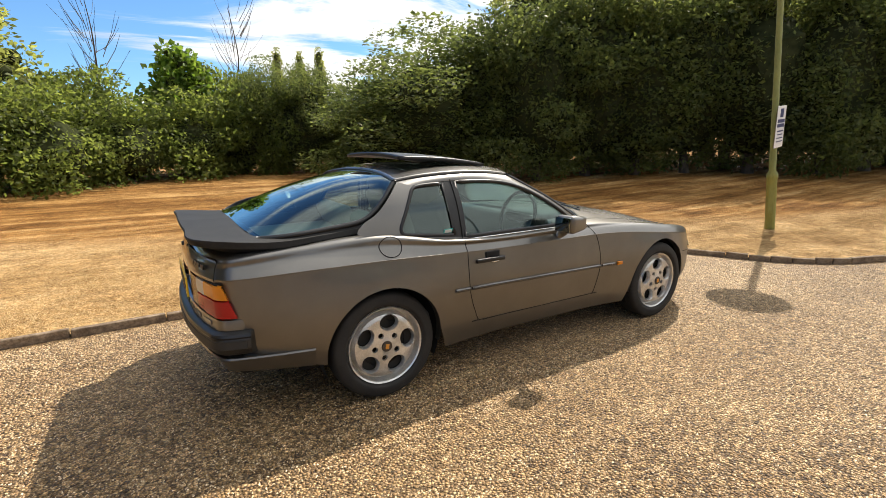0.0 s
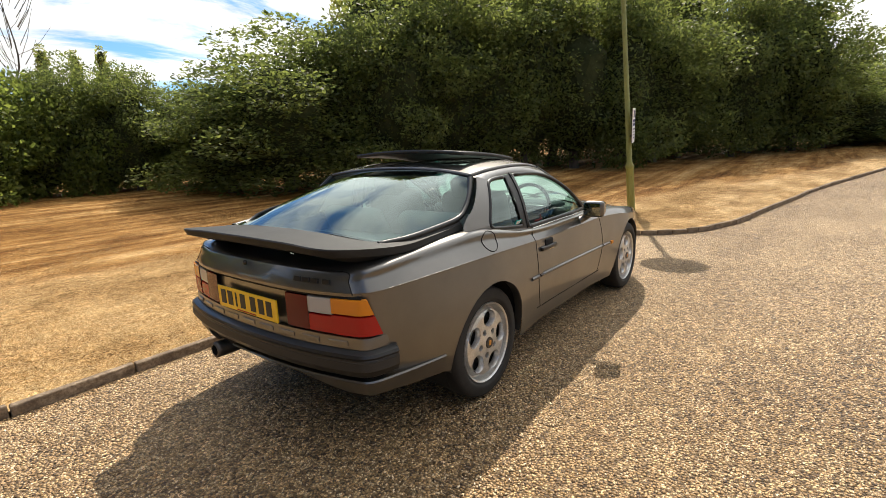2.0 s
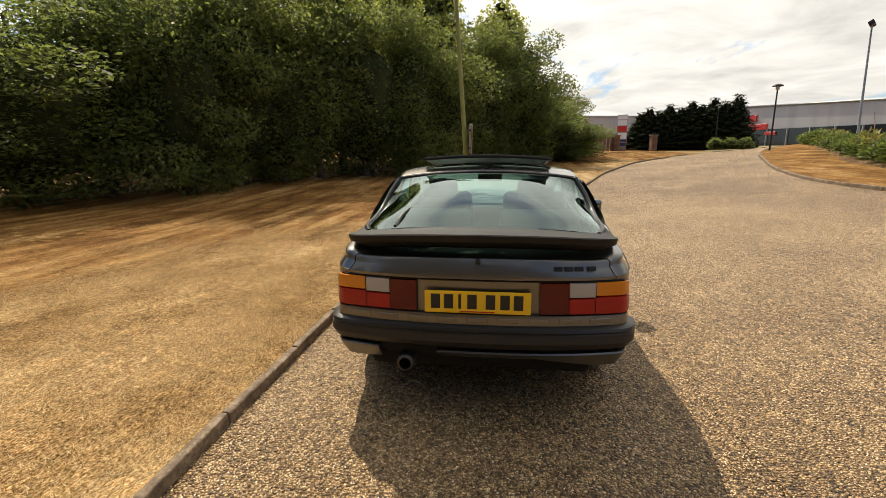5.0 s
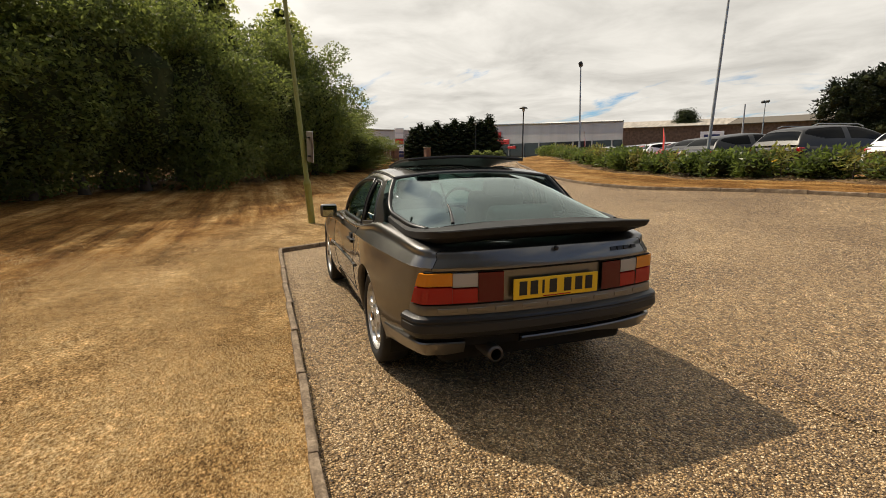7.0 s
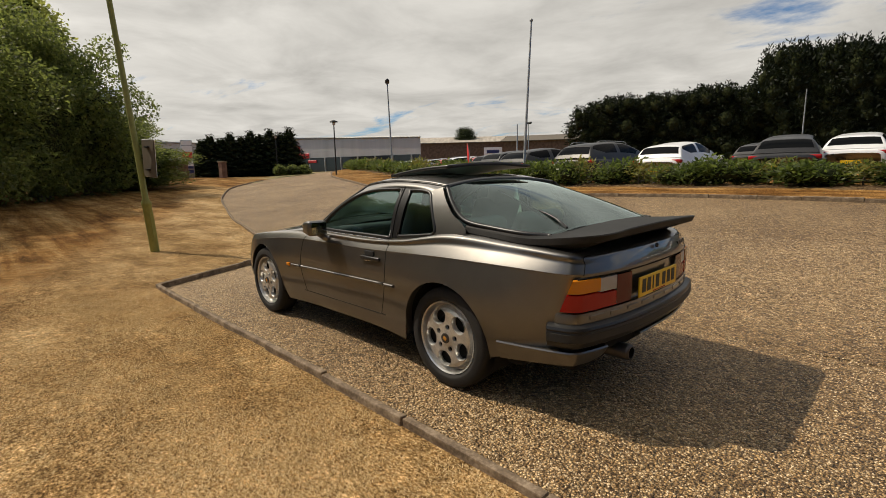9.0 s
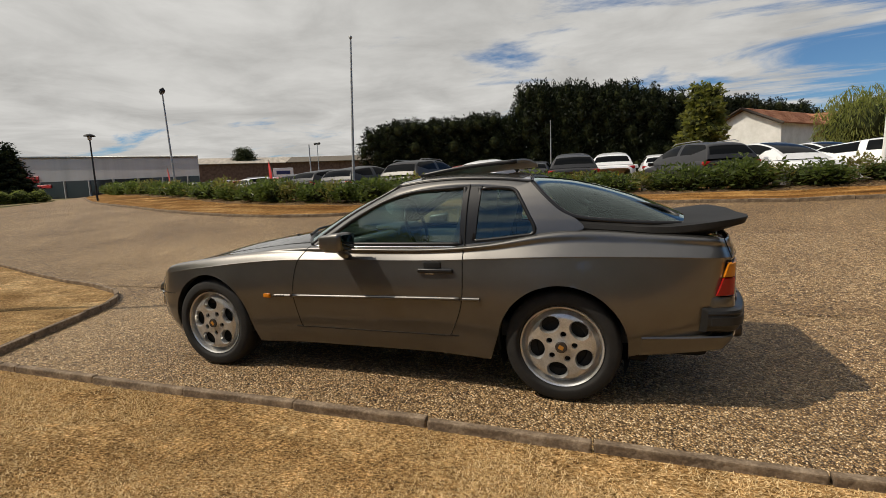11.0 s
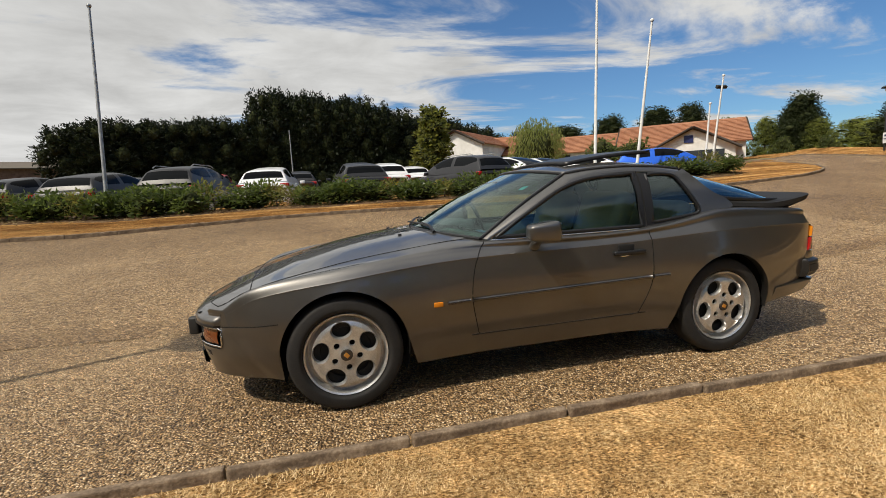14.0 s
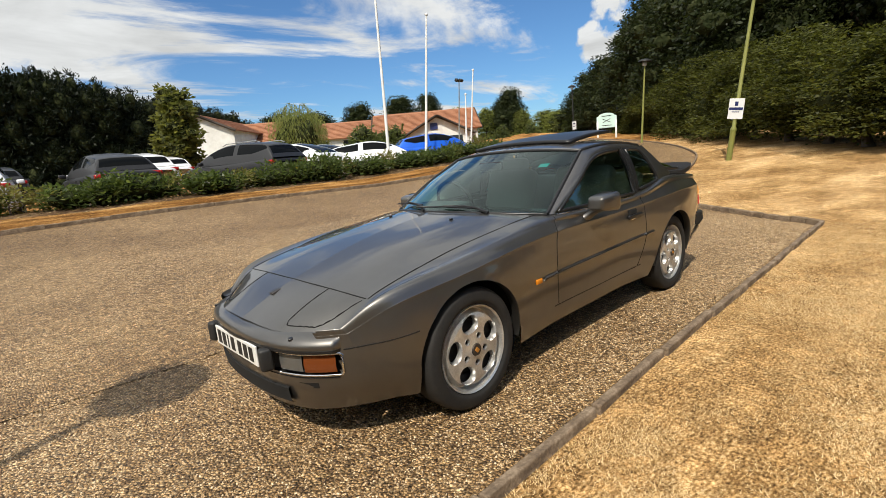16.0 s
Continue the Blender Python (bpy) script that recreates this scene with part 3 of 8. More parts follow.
F_WAIST = [(1.775, 0.690, 0.45), (1.6, 0.784, 0.485), (1.2, 0.848, 0.55), (0.8, 0.84, 0.55), (0.45, 0.83, 0.555), (0, 0.832, 0.56),
           (-0.45, 0.836, 0.565), (-0.8, 0.848, 0.565), (-1.2, 0.870, 0.58), (-1.6, 0.835, 0.58), (-1.915, 0.762, 0.60), (-2.010, 0.675, 0.60)]
F_SHOULDER = [(1.81, 0.652, 0.560), (1.6, 0.758, 0.655), (1.2, 0.818, 0.712), (0.8, 0.814, 0.752), (0.45, 0.811, 0.770), (0, 0.812, 0.772),
              (-0.45, 0.815, 0.776), (-0.8, 0.826, 0.790), (-1.2, 0.836, 0.808), (-1.6, 0.806, 0.806), (-1.925, 0.752, 0.796), (-2.020, 0.668, 0.790)]
F_EDGE = [(1.845, 0.585, 0.562), (1.65, 0.64, 0.684), (1.2, 0.69, 0.772), (0.8, 0.70, 0.825), (0.45, 0.722, 0.853), (0, 0.765, 0.85),
          (-0.45, 0.765, 0.85), (-0.8, 0.768, 0.876), (-1.2, 0.744, 0.938), (-1.6, 0.706, 0.922), (-1.915, 0.684, 0.896), (-1.998, 0.61, 0.874)]
F_MID = [(1.975, 0.34, 0.562), (1.71, 0.36, 0.684), (1.25, 0.36, 0.805), (0.82, 0.36, 0.872), (0.5, 0.38, 0.895), (0, 0.42, 0.86),
         (-0.45, 0.42, 0.86), (-0.8, 0.42, 0.88), (-1.2, 0.42, 0.92), (-1.6, 0.42, 0.93), (-1.96, 0.36, 0.885), (-2.045, 0.34, 0.855)]
F_CENTRE = [(2.005, 0, 0.570), (1.73, 0, 0.688), (1.28, 0, 0.815), (0.84, 0, 0.885), (0.52, 0, 0.905), (0, 0, 0.87),
            (-0.45, 0, 0.87), (-0.8, 0, 0.89), (-1.2, 0, 0.92), (-1.6, 0, 0.93), (-1.97, 0, 0.89), (-2.06, 0, 0.86)]
NU, NV = 230, 89
J_EDGE = 66                    # row of the upper edge line
l_bot, l_low, l_waist, l_sh, l_edge, l_mid, l_cen = [spline(f, NU) for f in (F_BOTTOM, F_LOWER, F_WAIST, F_SHOULDER, F_EDGE, F_MID, F_CENTRE)]
below = l_sh + 0.06 * (l_waist - l_sh)
below[:, 1] += 0.002
# above the crease the skin first leans in by a little and then rolls over to the upper edge
chord = l_edge - l_sh
lean_in = np.arctan2(-chord[:, 1], chord[:, 2])
first = np.minimum(lean_in - radians(2), radians(38))
reach = 0.50 * np.hypot(chord[:, 1], chord[:, 2])
above = l_sh + 0.50 * chord
above[:, 1], above[:, 2] = l_sh[:, 1] - reach * np.sin(first), l_sh[:, 2] + reach * np.cos(first)
lines = [l_bot, l_low, l_waist, below, l_sh, above, l_edge, l_mid, l_cen]      # a crease along the shoulder
body = np.array([spline([ln[i] for ln in lines], NV) for i in range(NU)])       # NU x NV x 3
body[:, -1, 1] = 0.0


def arch_low(wx, z):
    """Front and rear edge of a wheel arch below the round part."""
    r, down = 0.3386, HUB_Z + 0.06 - z
    if wx > 0:
        return wx - r - 0.275 * down, wx + r - 0.05 * down
    return wx - r, wx + r + 0.35 * down


def arch_cut(x, z):
    """True inside a wheel arch."""
    for wx, r in ((WB, 0.343), (-WB, 0.343)):
        if (x - wx) ** 2 + (z - HUB_Z - 0.005) ** 2 < r * r:
            return True
        if z < HUB_Z + 0.06:
            lo, hi = arch_low(wx, z)
            if lo < x < hi:
                return True
    return False


def arch_snap(v):
    """Moves a rim point on to the arch's edge."""
    wx = WB if v[0] > 0 else -WB
    d = np.array((v[0] - wx, v[2] - HUB_Z - 0.005))
    n = np.linalg.norm(d)
    if v[2] > HUB_Z + 0.06 and 0.28 < n < 0.41:
        d *= 0.343 / n
        return np.array((wx + d[0], v[1], HUB_Z + 0.005 + d[1]))
    if v[2] <= HUB_Z + 0.06:
        lo, hi = arch_low(wx, v[2])
        x = lo if abs(v[0] - lo) < abs(v[0] - hi) else hi
        if abs(v[0] - x) < 0.05:
            return np.array((x, v[1], v[2]))
    return v


BV = body.reshape(-1, 3).copy()
keep, drop_set = [], set()
for f in grid_faces(NU, NV):
    c = BV[list(f)].mean(0)
    j = f[0] % NV
    if c[1] > 0.6 and arch_cut(c[0], c[2]):
        drop_set.update(f)
        continue
    keep.append((f, c, j))
rim = {k for f, c, j in keep for k in f if k in drop_set}
for k in rim:
    BV[k] = arch_snap(BV[k])
# smooth vertex normals of the whole skin, kept by every panel cut from it
BN = np.zeros_like(BV)
for f, c, j in keep:
    a, b, cc, d = BV[list(f)]
    n = np.cross(cc - a, d - b)
    for k in f:
        BN[k] += n
flip = -1 if BN[NV * 60 + 20][1] < 0 else 1
BN *= flip
BN /= np.linalg.norm(BN, axis=1)[:, None] + 1e-12


def in_poly(x, z, poly):
    inside, n = False, len(poly)
    for i in range(n):
        (x1, z1), (x2, z2) = poly[i], poly[(i + 1) % n]
        if (z1 > z) != (z2 > z) and x < (x2 - x1) * (z - z1) / (z2 - z1) + x1:
            inside = not inside
    return inside


DOOR = [tuple(p) for p in np.vstack([spline([(0.365, 0.87), (0.415, 0.82), (0.460, 0.74), (0.487, 0.62), (0.488, 0.51), (0.458, 0.345)], 40), spline([(0.448, 0.334), (0.42, 0.331), (-0.545, 0.336), (-0.570, 0.341)], 30),
                                      spline([(-0.580, 0.352), (-0.628, 0.46), (-0.656, 0.56), (-0.662, 0.70), (-0.660, 0.87)], 40)])]


def hood_side(x):
    return 0.635 + 0.03 * max(0.0, (1.2 - x))


def hood_front(y):
    return 1.705 - 0.03 * (abs(y) / 0.62) ** 2


def panel_of(c, j):
    x, y, z = c
    top = y < 0.66 and z > 0.5 and j > J_EDGE + 1
    if x > 0.28 and y < hood_side(x) and top:
        return "bonnet" if x < hood_front(y) else "nose_panel"
    if -1.80 < x <= 0.30 and j > J_EDGE + 2 and y < 0.752 - 0.02 and z > 0.84:
        return None
    if in_poly(x, z, DOOR) and y > 0.7:
        return "door"
    return "body"


PANELS = {}
for f, c, j in keep:
    name = panel_of(c, j)
    if name:
        PANELS.setdefault(name, []).append(f)


def skin(name, faces, sides, parent, label=""):
    """A panel of the skin, for one side or both, with the skin's own normals."""
    vs, ns, fs = [], [], []
    for s in sides:
        idx = {}
        for f in faces:
            q = []
            for k in f:
                if k not in idx:
                    idx[k] = len(vs)
                    vs.append((BV[k][0], BV[k][1] * s, BV[k][2]))
                    ns.append((BN[k][0], BN[k][1] * s, BN[k][2]))
                q.append(idx[k])
            fs.append(tuple(q) if s * flip > 0 else tuple(q[::-1]))
    ob = mesh_of(name, vs, fs, M_PAINT, parent, label)
    ob.data.normals_split_custom_set_from_vertices(ns)
    return ob


shell = skin("body_shell", PANELS["body"], (1, -1), car)
bonnet = skin("bonnet", PANELS["bonnet"], (1, -1), car)
nose = skin("nose_panel", PANELS["nose_panel"], (1, -1), car)
doors = {s: skin("door", PANELS["door"], (s,), car) for s in (1, -1)}

# plan line of the nose, and the skin's first rows carried round it
nose_half = [(1.56, 0.786), (1.66, 0.752), (1.74, 0.718), (1.81, 0.672), (1.862, 0.625), (1.925, 0.555), (1.975, 0.47), (2.012, 0.35), (2.032, 0.20), (2.040, 0)]
plan_nose = [tuple(p) for p in spline([(x, -y) for x, y in nose_half] + nose_half[-2::-1], 130)]
PLAN_Y, PLAN_X = zip(*[(y, x) for x, y in plan_nose if y >= 0][::-1])
if PLAN_Y[0] > PLAN_Y[-1]:
    PLAN_Y, PLAN_X = PLAN_Y[::-1], PLAN_X[::-1]


def nose_x(p, y):
    """Where the row that starts at p on the flank stands at |y| further round the nose."""
    q = abs(y) / p[1]
    return float(np.interp(abs(y), PLAN_Y, PLAN_X)) + (p[0] - float(np.interp(p[1], PLAN_Y, PLAN_X))) * (0.25 + 0.75 * q ** 5)


def nose_skin():
    first_col = BV.reshape(NU, NV, 3)[0]
    rows = list(range(J_EDGE + 1))
    n_y = 81
    us = np.sin(np.linspace(-1, 1, n_y) * math.pi / 2)
    v = [(nose_x(first_col[j], u * first_col[j][1]), u * first_col[j][1], first_col[j][2]) for j in rows for u in us]
    faces = []
    for f in grid_faces(len(rows), n_y):
        c = np.mean([v[k] for k in f], axis=0)
        lamp_bay = 0.388 < c[2] < 0.490 and abs(c[1]) < 0.632
        under_lip = c[2] > 0.500 and abs(c[1]) < 0.555
        if not (lamp_bay or under_lip):
            faces.append(f)
    mesh_of("nose_skin", v, faces, M_PAINT, car)
    return np.array([p for p in v if p[1] > 0.3])


NOSE_PTS = nose_skin()
SIDE_PTS = np.vstack([BV.reshape(NU, NV, 3)[:, :71].reshape(-1, 3), NOSE_PTS])
TOP_PTS = BV.reshape(NU, NV, 3)[:, 60:].reshape(-1, 3)


def y_skin(x, z):
    d = (SIDE_PTS[:, 0] - x) ** 2 + (SIDE_PTS[:, 2] - z) ** 2
    i = np.argsort(d)[:4]
    w = 1 / (d[i] + 1e-7)
    return float((SIDE_PTS[i, 1] * w).sum() / w.sum())


def z_skin(x, y):
    d = (TOP_PTS[:, 0] - x) ** 2 + (TOP_PTS[:, 1] - abs(y)) ** 2
    i = np.argsort(d)[:4]
    w = 1 / (d[i] + 1e-7)
    return float((TOP_PTS[i, 2] * w).sum() / w.sum())


def seam(name, pts, r, mat, parent, label="", flat=1.0, closed=False, sides=6):
    v, f = tube(pts, r, sides, flat, closed)
    return mesh_of(name, v, f, mat, parent, label)


def side_seam(poly, s, r=0.0032, out=-0.0008, n=60):
    return [(x, s * (y_skin(x, z) + out), z) for x, z in poly]


for s in (1, -1):
    seam("door_gap", side_seam(DOOR, s), 0.0034, M_SEAM, doors[s])
    seam("bonnet_gap", [(x, s * hood_side(x), z_skin(x, hood_side(x)) - 0.0005) for x in np.linspace(0.42, hood_front(0.63), 40)], 0.0034, M_SEAM, bonnet)
    # rubbing strip in three lengths
    for x0, x1 in ((0.635, 0.505), (0.49, -0.645), (-0.660, -0.765)):
        xs = np.linspace(x0, x1, 24)
        zz = 0.537 + (0.63 - xs) * 0.0215
        seam("rubbing_strip", [(x, s * (y_skin(x, z) + 0.003), z) for x, z in zip(xs, zz)], 0.011, M_PAINT, car, "grey rubbing strip with dark insert", 1.0)
        seam("strip_insert", [(x, s * (y_skin(x, z) + 0.0105), z + 0.001) for x, z in zip(xs, zz)], 0.0040, M_TRIM, car)
    # side repeater
    bm = bmesh.new()
    bevel_box(bm, (0.69, s * (y_skin(0.69, 0.536) + 0.004), 0.536), (0.052, 0.014, 0.027), 0.004)
    part("side_repeater", bm, M_AMBER, car, "amber side repeater lamp")
    bm = bmesh.new()
    for k in range(5):
        bevel_box(bm, (0.632 - 0.019 * k, s * (y_skin(0.60, 0.537) + 0.014), 0.537 + 0.0009 * k), (0.014, 0.004, 0.012), 0.0015, 1)
    part("model_script", bm, M_STEEL, car, "worn grey model script on the rubbing strip")
    # sill under the door
    seam("sill_gap", [(x, s * (y_skin(x, 0.333) + 0.0), 0.333) for x in np.linspace(0.42, -0.54, 30)], 0.003, M_SEAM, car)
seam("nose_gap", [(hood_front(y), y, z_skin(hood_front(y), y) - 0.0005) for y in np.linspace(-0.62, 0.62, 50)], 0.0034, M_SEAM, bonnet)


# arch lips and wheel wells
for wx in (WB, -WB):
    for s in (1, -1):
        ang = np.linspace(radians(-8), radians(188), 50)
        vs = []
        for a in ang:
            x, z = wx + 0.343 * math.cos(a), HUB_Z + 0.005 + 0.343 * math.sin(a)
            y = y_skin(x, max(z, 0.24))
            vs += [(x, s * (y + 0.001), z), (wx + 0.340 * math.cos(a), s * (y - 0.012), HUB_Z + 0.005 + 0.340 * math.sin(a)),
                   (wx + 0.343 * math.cos(a), s * (y - 0.05), HUB_Z + 0.005 + 0.343 * math.sin(a))]
        mesh_of("arch_lip", vs, grid_faces(50, 3), M_PAINT, car)
        vs = []
        for a in np.linspace(radians(-25), radians(205), 30):
            for y in (0.83, 0.55, 0.40):
                px, pz = wx + 0.355 * math.cos(a), HUB_Z + 0.01 + 0.355 * math.sin(a)
                vs.append((px, s * min(y, y_skin(px, max(pz, 0.26)) - 0.03), pz))
        n0 = len(vs)
        vs.append((wx, s * 0.40, HUB_Z))
        fs = grid_faces(30, 3) + [(i * 3 + 2, (i + 1) * 3 + 2, n0) for i in range(29)]
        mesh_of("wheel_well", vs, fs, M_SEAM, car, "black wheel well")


# ---- wheels: five large and five small openings ----
def wheel_meshes():
    prof = [(0.0, 0.012), (0.03, 0.012), (0.045, 0.008), (0.075, 0.004), (0.11, 0.004), (0.15, 0.002), (0.170, -0.006), (0.175, -0.03), (0.184, -0.05), (0.193, -0.045), (0.198, -0.012), (0.2, 0.0), (0.208, 0.006), (0.213, 0.0), (0.213, -0.02)]
    rr = np.concatenate([np.linspace(0.03, 0.175, 30), [0.180, 0.186, 0.191, 0.196, 0.2, 0.204, 0.208, 0.213, 0.214]])
    pr, pz = np.array([p[0] for p in prof]), np.array([p[1] for p in prof])
    nt = 150
    V = np.array([(r * math.cos(2 * math.pi * k / nt), r * math.sin(2 * math.pi * k / nt), np.interp(r, pr, pz) - 0.018 * (0.025 < r < 0.0) ) for r in rr for k in range(nt)])
    holes = []
    for k in range(5):
        a = math.pi / 2 + 2 * math.pi * k / 5
        holes.append((0.125 * math.cos(a), 0.125 * math.sin(a), a, 0.043, 0.054))
        a += math.pi / 5
        holes.append((0.066 * math.cos(a), 0.066 * math.sin(a), a, 0.0155, 0.0155))

    def local(x, y, hl):
        cx_, cy_, a, p, q = hl
        u = (x - cx_) * math.cos(a) + (y - cy_) * math.sin(a)
        w = -(x - cx_) * math.sin(a) + (y - cy_) * math.cos(a)
        return u / p, w / q

    fs, dropped = [], {}
    for f in grid_faces(len(rr), nt, False, True):
        c = V[list(f)].mean(0)
        for h_i, hl in enumerate(holes):
            u, w = local(c[0], c[1], hl)
            if u * u + w * w < 1:
                for k in f:
                    dropped[k] = h_i
                break
        else:
            fs.append(f)
    used = {k for f in fs for k in f}
    for k, h_i in dropped.items():
        if k in used:
            cx_, cy_, a, p, q = holes[h_i]
            u, w = local(V[k][0], V[k][1], holes[h_i])
            n = math.hypot(u, w)
            u, w = u / n * p, w / n * q
            V[k] = (cx_ + u * math.cos(a) - w * math.sin(a), cy_ + u * math.sin(a) + w * math.cos(a), V[k][2])
    vs, fs = [tuple(v) for v in V], list(fs)
    for cx_, cy_, a, p, q in holes:
        n0, m = len(vs), 28
        deep = 0.03 if p > 0.02 else 0.014
        zt = float(np.interp(math.hypot(cx_, cy_), pr, pz))
        for d, g in ((-0.0005, 1.0), (0.006, 0.93), (deep, 0.86)):
            for k in range(m):
                u, w = p * g * math.cos(2 * math.pi * k / m), q * g * math.sin(2 * math.pi * k / m)
                vs.append((cx_ + u * math.cos(a) - w * math.sin(a), cy_ + u * math.sin(a) + w * math.cos(a), zt - d))
        fs += [tuple(n0 + k for k in f) for f in grid_faces(3, m, False, True)]
    rimv, rimf = [(x * 1.07, y * 1.07, z) for x, y, z in vs], fs
    wellv, wellf = lathe([(0.0, -0.05), (0.05, -0.05), (0.09, -0.06), (0.135, -0.062), (0.14, -0.05), (0.186, -0.045), (0.196, -0.1), (0.196, -0.17)], 40)
    tyr = [(0.200, -0.17), (0.235, -0.175), (0.285, -0.17), (0.303, -0.155), (0.311, -0.13), (0.312, -0.085), (0.312, -0.04), (0.308, -0.012), (0.297, 0.006), (0.277, 0.013), (0.255, 0.016), (0.243, 0.014), (0.235, 0.008), (0.228, 0.003), (0.225, -0.01)]
    tv, tf = lathe([tuple(p) for p in spline(tyr, 40)], 72)
    return (rimv, rimf), (wellv, wellf), (tv, tf)


WHEEL = wheel_meshes()
spin = {(1, 1): 44, (1, -1): 0, (-1, 1): 63, (-1, -1): -10}
wheel_data = {}
for wx in (WB, -WB):
    for s in (1, -1):
        wheel = new("wheel")
        wheel.parent = car
        wheel.matrix_basis = pose(wx, s * 0.800, HUB_Z) @ pose(0, 0, 0, -90 if s > 0 else 90) @ pose(0, 0, 0, 0, 0, spin[(1 if wx > 0 else -1, s)])
        if not wheel_data:
            for nm, (v, f), mt, lb in (("rim", WHEEL[0], M_RIM, "silver alloy rim with round openings"), ("brake_drum", WHEEL[1], M_RIMIN, ""), ("tyre", WHEEL[2], M_TYRE, "black road tyre")):
                wheel_data[nm] = (mesh_of(nm, v, f, mt, wheel, lb, True, 40), lb)
            bm = bmesh.new()
            bmesh.ops.create_cone(bm, cap_ends=True, segments=24, radius1=0.032, radius2=0.029, depth=0.012, matrix=Matrix.Translation((0, 0, 0.013)))
            cap = part("centre_cap", bm, M_STEEL, wheel, "", False)
            bm = bmesh.new()
            bevel_box(bm, (0, 0, 0.0195), (0.022, 0.028, 0.003), 0.0015, 1)
            crest = part("cap_crest", bm, M_GOLD, wheel, "gold shield on the wheel cap", False)
            wheel_data["centre_cap"], wheel_data["cap_crest"] = (cap, ""), (crest, "gold shield on the wheel cap")
        else:
            for nm, (src, lb) in wheel_data.items():
                ob = new(nm, src.data)
                ob.parent = wheel
                tagged(ob, lb)


# ---- greenhouse ----
def y_side(x, z):
    yb = 0.766 - 0.050 * min(max(x / 0.4, 0), 1) ** 1.5
    t = (z - 0.85) / 0.36
    return yb - 0.070 * t - 0.065 * max(t, 0.0) ** 3


def both(v, f):
    """Mirrors a half patch at y = 0."""
    n = len(v)
    m = np.array(v) * (1, -1, 1)
    return list(map(tuple, v)) + list(map(tuple, m)), list(f) + [tuple(k + n for k in q[::-1]) for q in f]


def face_out(ob, centre=(-0.4, 0.0, 0.4)):
    """Turns the faces of a pane outwards."""
    me = ob.data
    me.update()
    turned = sum((f.center - Vector(centre)).dot(f.normal) * f.area for f in me.polygons)
    if turned < 0:
        me.flip_normals()
    return ob


def solid(ob, thick, offset=-1.0):
    md = ob.modifiers.new("thick", "SOLIDIFY")
    md.thickness, md.offset = thick, offset
    return ob


def across(c, e, n, power=2.0):
    """A line from the middle (y = 0) to an edge point, level at the middle."""
    c, e = np.array(c, float), np.array(e, float)
    y = np.linspace(0, 1, n)
    k = y ** power
    return np.stack([c[0] + (e[0] - c[0]) * k, e[1] * y, c[2] + (e[2] - c[2]) * k], 1)


A0, A1 = (0.395, 0.708, 0.862), (-0.20, 0.590, 1.210)
C1 = (-1.025, 0.598, 1.205)
apil = spline([A0, (0.11, 0.662, 1.045), A1], 24)
wind_c = spline([(0.66, 0, 0.90), (0.29, 0, 1.085), (-0.10, 0, 1.245)], 24)
v = np.array([across(c, e, 24, 2.2) for c, e in zip(wind_c, apil)]).reshape(-1, 3)
f = grid_faces(24, 24)
windscreen = face_out(mesh_of("windscreen", *both(v, f), M_GLASS, car, "tinted laminated windscreen"))
rail = spline([A1, (-0.38, 0.602, 1.230), (-0.6, 0.608, 1.237), (-0.85, 0.606, 1.226), C1], 40)
roof_c = spline([(-0.10, 0, 1.245), (-0.30, 0, 1.272), (-0.55, 0, 1.282), (-0.8, 0, 1.272), (-0.98, 0, 1.245)], 40)
v = np.array([across(c, e, 30, 2.2 + 0.6 * math.sin(math.pi * k / 39)) for k, (c, e) in enumerate(zip(roof_c, rail))]).reshape(-1, 3)
f = [q for q in grid_faces(40, 30) if not (np.mean([v[k][1] for k in q]) < 0.44 and -0.86 < np.mean([v[k][0] for k in q]) < -0.30)]
roof = mesh_of("roof", *both(v, f), M_PAINT, car)
solid(roof, 0.012)
hs = spline([C1, (-1.105, 0.645, 1.122), (-1.19, 0.674, 1.047), (-1.28, 0.684, 1.004), (-1.45, 0.676, 0.982), (-1.65, 0.667, 0.966), (-1.80, 0.62, 0.958)], 48)
hc = spline([(-0.98, 0, 1.245), (-1.25, 0, 1.204), (-1.55, 0, 1.114), (-1.84, 0, 0.992)], 48)
v = np.array([across(c, e, 30, 2.6 + 1.4 * k / 47) for k, (c, e) in enumerate(zip(hc, hs))]).reshape(-1, 3)
hatch = face_out(mesh_of("hatch_glass", *both(v, grid_faces(48, 30)), M_REARGLASS, car, "large tinted glass hatch"))


